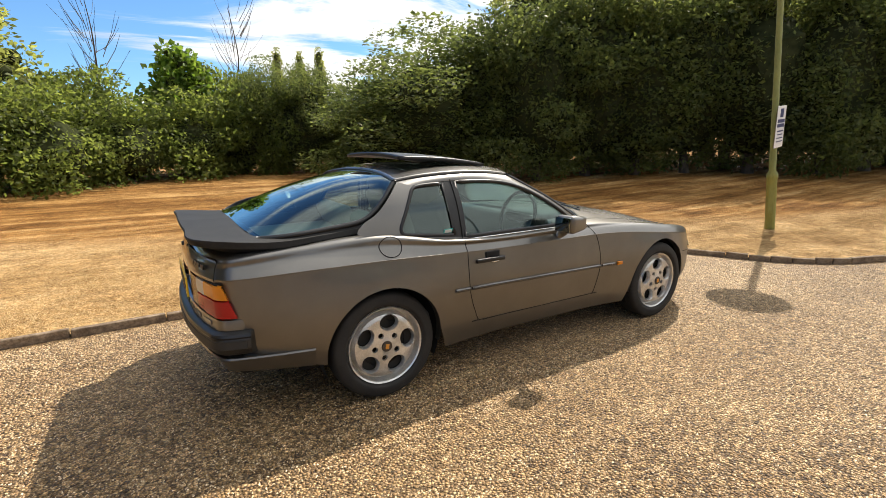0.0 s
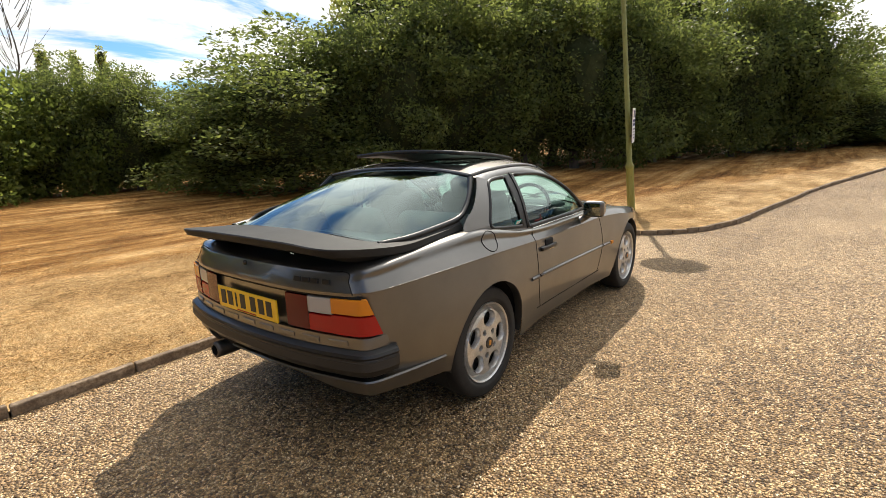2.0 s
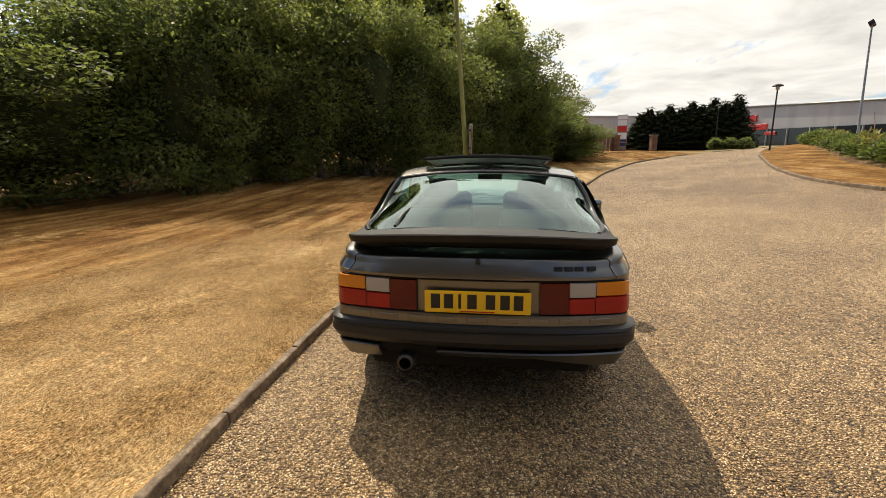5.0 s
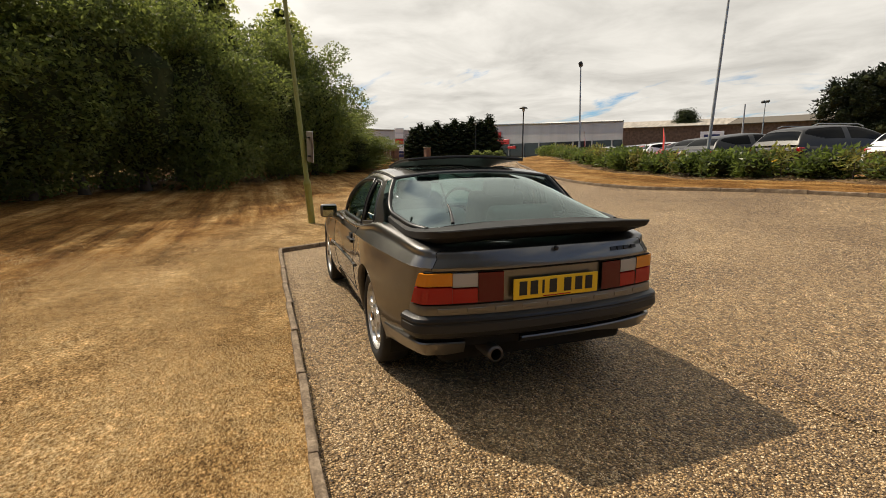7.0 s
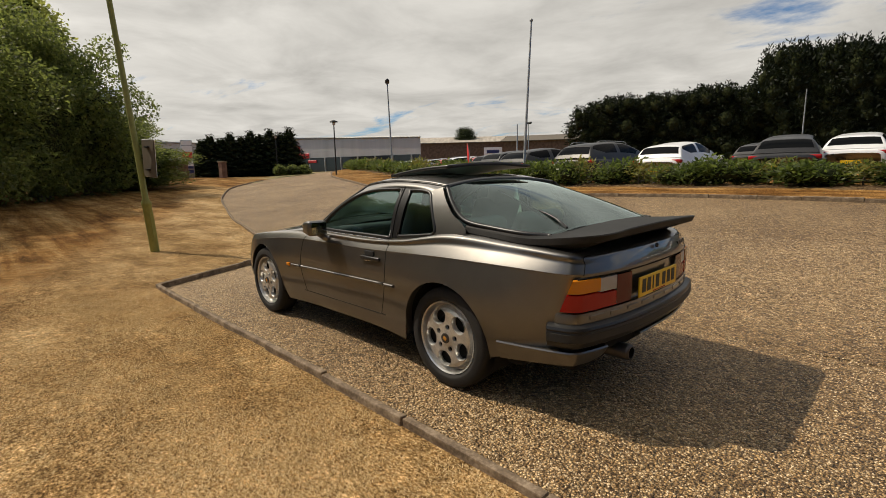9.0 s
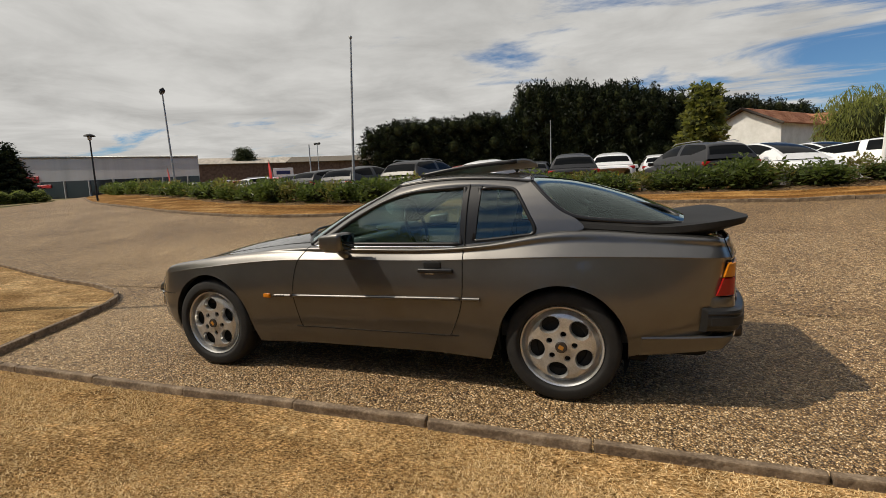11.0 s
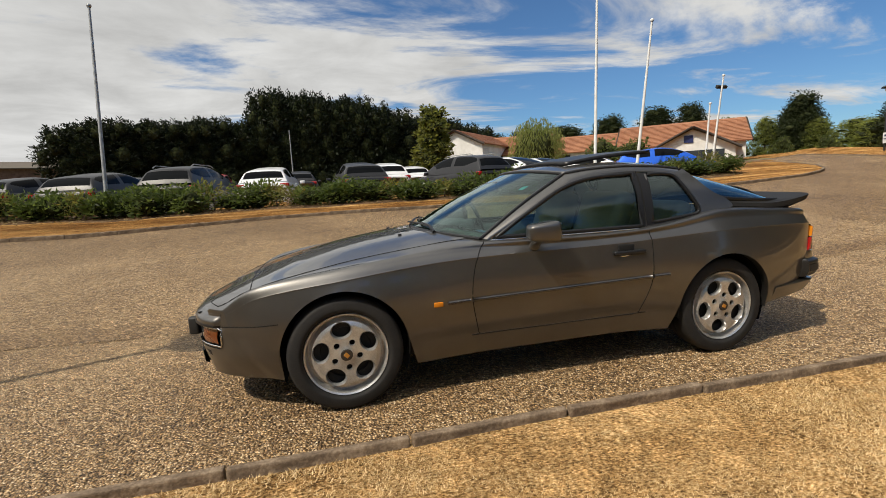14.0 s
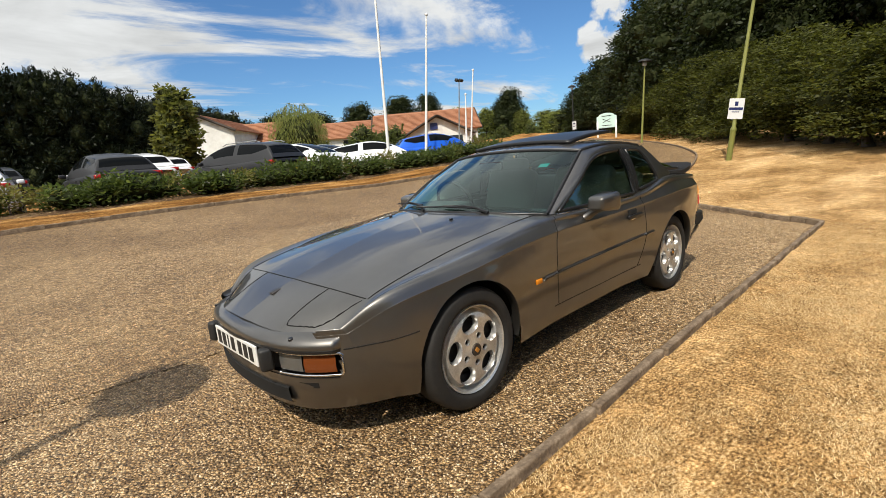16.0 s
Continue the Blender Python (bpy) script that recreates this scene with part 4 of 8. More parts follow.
def pane_and_frame(s):
    """Side glass, pillars and seals of one side."""
    def on(x, z, d=0.0):
        return (x, s * (y_side(x, z) + d), z)

    dl = spline([(0.31, 0.862), (0.15, 0.968), (0.0, 1.055), (-0.12, 1.115), (-0.25, 1.158), (-0.40, 1.180), (-0.645, 1.188)], 40)
    lo = np.stack([np.linspace(0.31, -0.640, 40), np.full(40, 0.868)], 1)
    v = [on(*((1 - t) * lo[i] + t * dl[i]), -0.008) for i in range(40) for t in np.linspace(0, 1, 8)]
    face_out(mesh_of("door_glass", v, grid_faces(40, 8), M_SIDEGLASS, doors[s], "tinted side window"))
    # quarter glass
    qt = spline([(-0.735, 1.182), (-0.85, 1.180), (-0.935, 1.165), (-0.975, 1.11), (-1.02, 1.03), (-1.055, 0.965), (-1.058, 0.935)], 36)
    qb = spline([(-0.712, 0.885), (-0.78, 0.890), (-0.88, 0.900), (-0.95, 0.908), (-1.00, 0.914), (-1.035, 0.918), (-1.055, 0.930)], 36)
    v = [on(*((1 - t) * qb[i] + t * qt[i]), -0.006) for i in range(36) for t in np.linspace(0, 1, 8)]
    face_out(mesh_of("quarter_glass", v, grid_faces(36, 8), M_SIDEGLASS, car, "tinted rear quarter window"))
    # black window frame and seals
    loop = [on(*p, 0.0) for p in list(dl) + list(lo[::-1])]
    seam("window_seal", loop, 0.013, M_TRIM, doors[s], "black rubber window seal", closed=True)
    loop = [on(*p, 0.0) for p in list(qt) + list(qb[::-1])]
    seam("quarter_seal", loop, 0.012, M_TRIM, car, "black rubber window seal", closed=True)
    # door post in black between the two panes
    v = []
    for t in np.linspace(0, 1, 12):
        a, b = np.array((-0.630, 0.862)) * (1 - t) + np.array((-0.637, 1.195)) * t, np.array((-0.722, 0.872)) * (1 - t) + np.array((-0.745, 1.192)) * t
        for k in np.linspace(0, 1, 5):
            v.append(on(*(a * (1 - k) + b * k), 0.004))
    mesh_of("door_post", v, grid_faces(12, 5), M_TRIM, car, "black door post")
    seam("post_gap", [on(-0.662 - 0.012 * t, 0.86 + 0.36 * t, 0.006) for t in np.linspace(0, 1, 12)], 0.0035, M_SEAM, car)
    # bright line along the sill of the windows
    seam("belt_trim", [on(x, 0.853 + max(0, -0.64 - x) * 0.08, 0.008) for x in np.linspace(0.36, -1.03, 50)], 0.005, M_CHROME, car, "thin bright belt trim")
    # pillar and roof rail, from the windscreen and roof edge to the glass
    outer = np.vstack([spline([A0, (0.11, 0.662, 1.045), A1], 26), rail[1:]])
    inner = np.vstack([spline([(0.335, 0.858), (0.03, 1.045), (-0.22, 1.158)], 26), spline([(-0.22, 1.158), (-0.40, 1.186), (-0.6, 1.195), (-0.8, 1.192), (-0.96, 1.178)], 40)[1:]])
    v = []
    for o, i in zip(outer, inner):
        q = np.array(on(*i, 0.003))
        o = np.array((o[0], s * o[1], o[2]))
        for k in np.linspace(0, 1, 6):
            w = o * (1 - k) + q * k
            w[1] += s * 0.012 * math.sin(math.pi * k)
            v.append(w)
    ob = mesh_of("roof_pillar", v, grid_faces(len(outer), 6), M_PAINT, car)
    seam("drip_rail", [(o[0], s * (o[1] + 0.002), o[2] + 0.001) for o in outer[2:]], 0.005, M_TRIM, car)
    # broad rear pillar
    ro = spline([(-1.025, 1.205), (-1.105, 1.122), (-1.19, 1.047), (-1.28, 0.998), (-1.31, 0.945), (-1.15, 0.925), (-0.95, 0.889), (-0.62, 0.845)], 60)
    ri = spline([(-0.93, 1.178), (-0.985, 1.11), (-1.03, 1.03), (-1.067, 0.965), (-1.062, 0.925), (-1.0, 0.910), (-0.88, 0.893), (-0.62, 0.862)], 60)
    v = []
    for o, i in zip(ro, ri):
        for k in np.linspace(0, 1, 6):
            w = o * (1 - k) + i * k
            v.append(on(w[0], w[1], 0.004))
    mesh_of("rear_pillar", v, grid_faces(60, 6), M_PAINT, car)


for s in (1, -1):
    pane_and_frame(s)
seam("windscreen_seal", list(map(tuple, [(p[0], p[1], p[2]) for p in np.vstack([np.array(apil)])])), 0.012, M_TRIM, car)
seam("windscreen_seal", [(p[0], -p[1], p[2]) for p in apil], 0.012, M_TRIM, car)
for pts in (across((-0.10, 0, 1.245), A1, 24, 2.2), across((0.66, 0, 0.90), A0, 24, 2.2)):
    seam("screen_edge", [(p[0], -p[1], p[2]) for p in pts[::-1]] + [tuple(p) for p in pts[1:]], 0.011, M_TRIM, car)
seam("hatch_seal", [(p[0], -p[1], p[2]) for p in across((-0.98, 0, 1.245), C1, 24, 2.2)[::-1]] + [tuple(p) for p in across((-0.98, 0, 1.245), C1, 24, 2.2)[1:]], 0.010, M_TRIM, car)
for s in (1, -1):
    seam("hatch_frame", [(p[0], s * p[1], p[2]) for p in hs], 0.016, M_TRIM, car, "black hatch frame")

# sunroof panel, tilted up at the rear
sv = []
for a in np.linspace(0, 1, 16):
    for b in np.linspace(-1, 1, 21):
        x = -0.29 - 0.62 * a
        sv.append((x, 0.455 * b, 1.284 + 0.058 * a + 0.012 * math.sin(math.pi * a) - 0.022 * b * b))
sunroof = mesh_of("sunroof_panel", sv, grid_faces(16, 21), M_TRIM, car, "black sunroof panel tilted open")
solid(sunroof, 0.022)

# ---- spoiler round the hatch ----
sp_in = spline([(-1.27, 0.690, 0.992), (-1.45, 0.682, 0.978), (-1.65, 0.671, 0.963), (-1.77, 0.60, 0.965), (-1.80, 0.30, 0.989), (-1.82, 0, 0.994)], 50)
sp_out = spline([(-1.27, 0.706, 0.978), (-1.50, 0.706, 0.958), (-1.75, 0.702, 0.950), (-2.075, 0.632, 0.988), (-2.10, 0.33, 0.998), (-2.11, 0, 1.003)], 50)
sp_low = spline([(-1.27, 0.714, 0.952), (-1.50, 0.714, 0.934), (-1.75, 0.704, 0.918), (-2.068, 0.624, 0.953), (-2.095, 0.33, 0.962), (-2.105, 0, 0.965)], 50)
sp_und = spline([(-1.27, 0.68, 0.910), (-1.50, 0.69, 0.900), (-1.75, 0.66, 0.885), (-1.93, 0.58, 0.898), (-1.95, 0.33, 0.906), (-1.96, 0, 0.908)], 50)
v = np.array([spline([sp_in[i], (sp_in[i] + sp_out[i]) / 2 + (0, 0, -0.004), sp_out[i]], 6).tolist() + [(sp_out[i] * 0.85 + sp_low[i] * 0.15 + np.array((-0.006, 0, 0))).tolist()] + [sp_low[i].tolist(), sp_und[i].tolist()] for i in range(50)]).reshape(-1, 3)
spoiler = mesh_of("spoiler", *both(v, grid_faces(50, 9)), M_SPOIL, car, "dark rubber rear spoiler", True, 35)


# ---- tail ----
def x_tail(y):
    return -2.11 + 0.09 * min(abs(y) / 0.72, 1.0) ** 2.5


def plan_tail(n=60, wrap=0.0):
    """Plan line round the tail, from the right flank to the left."""
    pts = [(x_tail(y), y) for y in np.linspace(-0.70, 0.70, n)]
    side = [tuple(q) for q in spline([(-2.018, 0.716), (-1.995, 0.735), (-1.95, 0.750), (-1.90, 0.762), (-1.82, 0.780), (-1.70, 0.802), (-1.60, 0.818)], 22)]
    side = [p for p in side if p[0] <= -2.015 + 1.4 * wrap]
    return [(x, -y) for x, y in side[::-1]] + pts + side


def sweep(name, plan, profile, mat, parent, label="", sharp=40, drop=lambda x: 0.0, taper=0.0):
    """Sweeps (outward offset, height) pairs along a line in plan."""
    p = np.array(plan, float)
    t = np.gradient(p, axis=0)
    t /= np.linalg.norm(t, axis=1)[:, None]
    nrm = np.stack([-t[:, 1], t[:, 0]], 1)
    if np.dot(nrm[len(p) // 2], p[len(p) // 2]) < 0:
        nrm *= -1
    run = np.concatenate([[0], np.cumsum(np.linalg.norm(np.diff(p, axis=0), axis=1))])
    ease = np.minimum(1.0, np.minimum(run, run[-1] - run) / taper) if taper else np.ones(len(p))
    v = [(p[i][0] + nrm[i][0] * o, p[i][1] + nrm[i][1] * o, z + drop(p[i][0])) for i in range(len(p)) for o, z in [((o_ * ease[i] - 0.012 * (1 - ease[i])), z_) for o_, z_ in profile]]
    return mesh_of(name, v, grid_faces(len(p), len(profile)), mat, parent, label, True, sharp)


def tail_loft():
    """The panel above the lamps: the skin's last rows carried across to the other side."""
    end = BV.reshape(NU, NV, 3)[-1]
    rows = [p for p in end[:J_EDGE + 6] if p[2] > 0.775]
    v, n_y = [], 61
    for p in rows:
        mid = -2.112 + 0.10 * max(0.0, (p[2] - 0.775) / 0.12) ** 1.6 * 0.45
        for u in np.linspace(-1, 1, n_y):
            v.append((mid + (p[0] - mid) * abs(u) ** 3.0, p[1] * u, p[2] + 0.004 * (1 - u * u)))
    return mesh_of("tail_panel", v, grid_faces(len(rows), n_y), M_PAINT, car)


face_out(tail_loft(), (-1.0, 0, 0.5))
sweep("tail_gap", plan_tail(60, 0.0), [(-0.012, 0.778), (-0.006, 0.776), (-0.006, 0.770), (-0.02, 0.768)], M_SEAM, car)
recess = sweep("lamp_panel", plan_tail(60, 0.0), [(-0.02, 0.776), (-0.022, 0.60)], M_PAINT, car, "recessed panel behind the number plate")


def lamp_piece(name, y0, y1, z0, z1, mat, label):
    for s in (1, -1):
        pl = [(x_tail(y), s * y) for y in np.linspace(y0, y1, 12)]
        sweep(name, pl, [(-0.02, z0), (-0.001, z0 + 0.003), (0.001, (z0 + z1) / 2), (-0.001, z1 - 0.003), (-0.02, z1)], mat, car, label)


def corner_lamp(name, z0, z1, mat, label):
    """The outer lenses wrap round the corner; their front edge slants."""
    way = spline([(x_tail(0.575), 0.575), (x_tail(0.62), 0.62), (x_tail(0.66), 0.66), (-2.029, 0.697), (-2.008, 0.726), (-1.972, 0.747), (-1.935, 0.760), (-1.90, 0.770)], 80)
    run = np.concatenate([[0], np.cumsum(np.linalg.norm(np.diff(way, axis=0), axis=1))])
    for s in (1, -1):
        v = []
        rows = [(0.02, z0), (-0.003, z0 + 0.003), (-0.004, (z0 + z1) / 2), (-0.003, z1 - 0.003), (0.02, z1)]
        for inset, z in rows:
            end = run[-1] - 0.045 - 0.062 * (z - 0.61) / 0.165
            for r in np.linspace(0, end, 26):
                x, y = np.interp(r, run, way[:, 0]), np.interp(r, run, way[:, 1])
                k = min(1.0, max(0.0, (y - 0.66) / 0.1))
                v.append((x + inset * (1 - 0.75 * k), s * (y - inset * k), z))
            # front edge turns in
            v.append((x + 0.004, s * (y - 0.02), z))
        mesh_of(name, v, grid_faces(5, 27), mat, car, label, True, 40)


corner_lamp("tail_lamp_amber", 0.700, 0.771, M_AMBER, "amber indicator lens")
corner_lamp("tail_lamp_red", 0.608, 0.697, M_RED, "red tail lamp lens")
lamp_piece("reversing_lamp", 0.445, 0.572, 0.692, 0.768, M_CLEAR, "clear reversing lamp lens")
lamp_piece("brake_lamp", 0.445, 0.572, 0.608, 0.688, M_RED, "red brake lamp lens")
lamp_piece("fog_lamp", 0.305, 0.442, 0.608, 0.768, M_DRED, "dark red reflector lens")
for s in (1, -1):
    end = [p for p in BV.reshape(NU, NV, 3)[-1][:J_EDGE + 6] if p[2] > 0.784]
    seam("hatch_gap", [(p[0] + 0.0004, s * p[1], p[2]) for p in end], 0.0026, M_SEAM, car)
v, f = lathe([(0.0, 0.004), (0.009, 0.004), (0.013, 0.0), (0.013, -0.01)], 16)
lock = mesh_of("hatch_lock", [(-2.105 - z, x, 0.868 + y) for x, y, z in v], f, M_TRIM, car, "round black hatch lock")

band = sweep("tail_band", plan_tail(60, 0.10), [(-0.02, 0.604), (0.002, 0.602), (0.006, 0.585), (0.008, 0.553), (0.0, 0.548)], M_PAINT, car, "", 40, lambda x: 0.0, 0.03)
sweep("bumper_gap", plan_tail(60, 0.08), [(0.0, 0.552), (0.004, 0.550), (0.004, 0.544), (-0.004, 0.542)], M_SEAM, car)
bumper_r = sweep("rear_bumper", plan_tail(60, 0.12), [(-0.01, 0.553), (0.020, 0.550), (0.038, 0.541), (0.043, 0.528), (0.038, 0.518), (0.041, 0.510), (0.040, 0.468), (0.026, 0.440), (0.012, 0.430), (-0.03, 0.428)], M_BUMPER, car, "dark grey rear bumper with a rubber face", 22, lambda x: 0.0, 0.016)
sweep("bumper_rubber", plan_tail(60, 0.10), [(0.032, 0.512), (0.044, 0.509), (0.045, 0.470), (0.034, 0.464)], M_BLACK, bumper_r, "black rubber bumper strip", 40, lambda x: 0.0, 0.016)
# near-black strip paints the shadow gap between bumper and valance
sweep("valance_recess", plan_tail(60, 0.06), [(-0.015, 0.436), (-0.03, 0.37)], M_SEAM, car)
tail_line = plan_tail(60, 0.37)


def valance(line):
    """A flat lip below the bumper that deepens towards the wheel arch."""
    p = np.array(line, float)
    t = np.gradient(p, axis=0)
    t /= np.linalg.norm(t, axis=1)[:, None]
    nrm = np.stack([-t[:, 1], t[:, 0]], 1)
    if np.dot(nrm[len(p) // 2], p[len(p) // 2]) < 0:
        nrm *= -1
    v = []
    for (x, y), n in zip(p, nrm):
        fwd = max(0.0, x + 2.0)
        deep = min(1.0, max(0.0, (abs(y) - 0.30) / 0.30))
        zt, zb = 0.404 - 0.02 * fwd, 0.362 - 0.038 * deep - 0.085 * fwd
        for o, z in ((-0.03, zt + 0.006), (0.006, zt + 0.004), (0.010, zt - 0.004), (-0.008, (zt + zb) / 2), (-0.034, zb), (-0.11, zb - 0.004)):
            v.append((x + n[0] * o, y + n[1] * o, z))
    m = len(p)
    ends = [tuple(range(6)), tuple(range((m - 1) * 6, m * 6))[::-1]]
    return mesh_of("rear_valance", v, grid_faces(m, 6) + ends, M_PAINT, car, "body-coloured lower lip", True, 25)


for side_line in ([p for p in tail_line if p[1] < 0.215], [p for p in tail_line if p[1] > 0.50]):
    valance(side_line)
for y in np.linspace(-0.60, 0.60, 9):
    bm = bmesh.new()
    yaw = math.degrees(math.atan2(x_tail(y + 0.01) - x_tail(y - 0.01), 0.02))
    bevel_box(bm, (x_tail(y) - 0.008, y, 0.577), (0.006, 0.105, 0.022), 0.002, 1, pose(0, 0, 0, 0, 0, -yaw))
    part("raised_panel", bm, M_PAINT, car, "", False)
bm = bmesh.new()
bevel_box(bm, (-2.118, 0.0, 0.668), (0.010, 0.520, 0.112), 0.004)
plate = part("number_plate", bm, M_PLATE, car, "yellow rear number plate with black bars", False)
# plain bars in place of the characters
for k, y in enumerate((0.205, 0.140, 0.085, 0.025, -0.065, -0.135, -0.200)):
    bm = bmesh.new()
    bevel_box(bm, (-2.1240, y, 0.672), (0.002, 0.014 if k == 2 else 0.046, 0.074), 0.0008, 1)
    part("plate_bar", bm, M_INK, plate, "", False)
bm = bmesh.new()
bevel_box(bm, (-2.1240, 0.0, 0.621), (0.002, 0.17, 0.006), 0.0008, 1)
part("plate_bar", bm, M_RED, plate, "", False)
for k, w in ((0, 0.042), (1, 0.042), (2, 0.042), (3.25, 0.040)):
    y = -0.385 - 0.05 * k
    bm = bmesh.new()
    bevel_box(bm, (x_tail(y) + 0.011, y, 0.836), (0.008, w, 0.022), 0.002, 1, pose(0, 0, 0, 0, 13, math.degrees(math.atan2(x_tail(y - 0.01) - x_tail(y + 0.01), 0.02))))
    part("model_badge", bm, M_TRIM, car, "dark plastic badge bar", False)
# exhaust
v, f = lathe([(0.030, -0.02), (0.041, -0.02), (0.044, 0.0), (0.044, 0.16)], 24)
v = [(-2.118 + z, 0.362 + x, 0.338 + y) for x, y, z in v]
mesh_of("exhaust_pipe", v, f, M_STEEL, car, "round dark steel tailpipe")
v, f = lathe([(0.0, 0.06), (0.040, 0.06), (0.040, -0.018)], 24)
v = [(-2.118 + z, 0.362 + x, 0.338 + y) for x, y, z in v]
mesh_of("exhaust_bore", v, f, M_SEAM, car)
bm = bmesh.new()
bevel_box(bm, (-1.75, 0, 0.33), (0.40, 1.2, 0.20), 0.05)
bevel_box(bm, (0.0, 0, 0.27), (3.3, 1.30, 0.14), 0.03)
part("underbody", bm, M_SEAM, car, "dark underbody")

# ---- nose ----
M_INDIC = material("dark_amber_lens", (0.14, 0.034, 0.007), 0.12, 0.0, 0.6)
M_FOG = material("smoked_lamp_glass", (0.12, 0.12, 0.115), 0.1, 0.3, 0.6)
front_line = [p for p in plan_nose if p[0] > 1.838]
sweep("front_bumper", front_line, [(-0.075, 0.566), (-0.03, 0.560), (0.000, 0.546), (0.014, 0.530), (0.018, 0.510), (0.012, 0.498), (-0.02, 0.495)], M_PAINT, car, "body-coloured front bumper lip", 40, lambda x: 0.0, 0.03)
sweep("bumper_strip", front_line, [(0.010, 0.504), (0.0195, 0.504), (0.0195, 0.493), (0.008, 0.490)], M_TRIM, car, "thin black bumper strip", 40, lambda x: 0.0, 0.03)
sweep("lamp_recess", [p for p in front_line if p[0] > 1.85], [(0.0, 0.495), (-0.035, 0.492), (-0.035, 0.378), (0.0, 0.374)], M_SEAM, car, "dark recess below the bumper lip")
for s in (1, -1):
    xs = np.linspace(1.532, 1.832, 30)
    zs = 0.515 - 0.018 * (xs - 1.532) / 0.30
    seam("nose_side_gap", [(x, s * (y_skin(x, z) - 0.0004), z) for x, z in zip(xs, zs)], 0.0030, M_SEAM, car)
sweep("air_intake", [p for p in plan_nose if abs(p[1]) < 0.42], [(-0.012, 0.318), (-0.001, 0.314), (-0.010, 0.245), (-0.030, 0.235)], M_SEAM, car, "dark air intake")
for s in (1, -1):
    pl = [(x, y) for x, y in plan_nose if 0.505 < s * y < 0.630 and x > 1.85]
    sweep("front_indicator", pl, [(-0.03, 0.478), (-0.006, 0.474), (0.002, 0.436), (-0.004, 0.400), (-0.03, 0.396)], M_INDIC, car, "amber front indicator lens")
    pl = [(x, y) for x, y in plan_nose if 0.36 < s * y < 0.640 and x > 1.84]
    pl = pl if abs(pl[0][1]) < abs(pl[-1][1]) else pl[::-1]
    loop = [(x + 0.002, y, 0.486) for x, y in pl] + [(pl[-1][0] - 0.008, pl[-1][1] + s * 0.004, z) for z in (0.475, 0.437, 0.40)] + [(x - 0.002, y, 0.387) for x, y in pl[::-1]]
    seam("lamp_frame", loop, 0.0062, M_CHROME, car, "thin bright lamp surround")
    pl = [(x, y) for x, y in plan_nose if 0.37 < s * y < 0.50]
    sweep("front_lamp", pl, [(-0.03, 0.478), (-0.010, 0.474), (-0.006, 0.436), (-0.010, 0.400), (-0.03, 0.396)], M_FOG, car, "clear lamp in the bumper")
    pl = [(x, y) for x, y in plan_nose if 0.40 < s * y < 0.56]
    sweep("brake_duct", pl, [(-0.05, 0.352), (-0.008, 0.349), (-0.014, 0.322), (-0.05, 0.318)], M_SEAM, car, "dark air duct")
    bm = bmesh.new()
    bevel_box(bm, (2.042, s * 0.325, 0.448), (0.06, 0.055, 0.105), 0.014, 3, pose(0, 0, 0, 0, 0, -s * 14))
    part("overrider", bm, M_BLACK, car, "black bumper overrider")
    bm = bmesh.new()
    bevel_box(bm, (1.972, s * 0.455, 0.549), (0.020, 0.028, 0.012), 0.004, 2, pose(0, 0, 0, 0, 0, -s * 35))
    part("lamp_washer", bm, M_TRIM, car, "small black headlamp washer")
    # headlamp lid outline
    lid = [(1.690, 0.612), (1.79, 0.560), (1.862, 0.505), (1.885, 0.47), (1.930, 0.37), (1.925, 0.345), (1.89, 0.335), (1.700, 0.345)]
    seam("headlamp_gap", [(x, s * y, z_skin(x, y) + 0.0) for x, y in spline(lid, 50)], 0.003, M_SEAM, nose, "pop-up headlamp lid outline")
bm = bmesh.new()
bevel_box(bm, (2.054, 0.0, 0.447), (0.010, 0.520, 0.10), 0.004, 2, pose(0, 0, 0, 0, 0, 0))
fplate = part("number_plate", bm, M_WPLATE, car, "white front number plate with black bars", False)
for k, y in enumerate((-0.205, -0.140, -0.085, -0.025, 0.065, 0.135, 0.200)):
    bm = bmesh.new()
    bevel_box(bm, (2.0605, y, 0.447), (0.002, 0.014 if k == 2 else 0.046, 0.07), 0.0008, 1)
    part("plate_bar", bm, M_INK, fplate, "", False)
bm = bmesh.new()
bevel_box(bm, (1.815, 0.0, z_skin(1.815, 0.0) + 0.001), (0.055, 0.040, 0.008), 0.0035, 3, pose(0, 0, 0, 0, 14, 0))
part("crest_badge", bm, M_STEEL, car, "small worn metal shield on the nose panel")


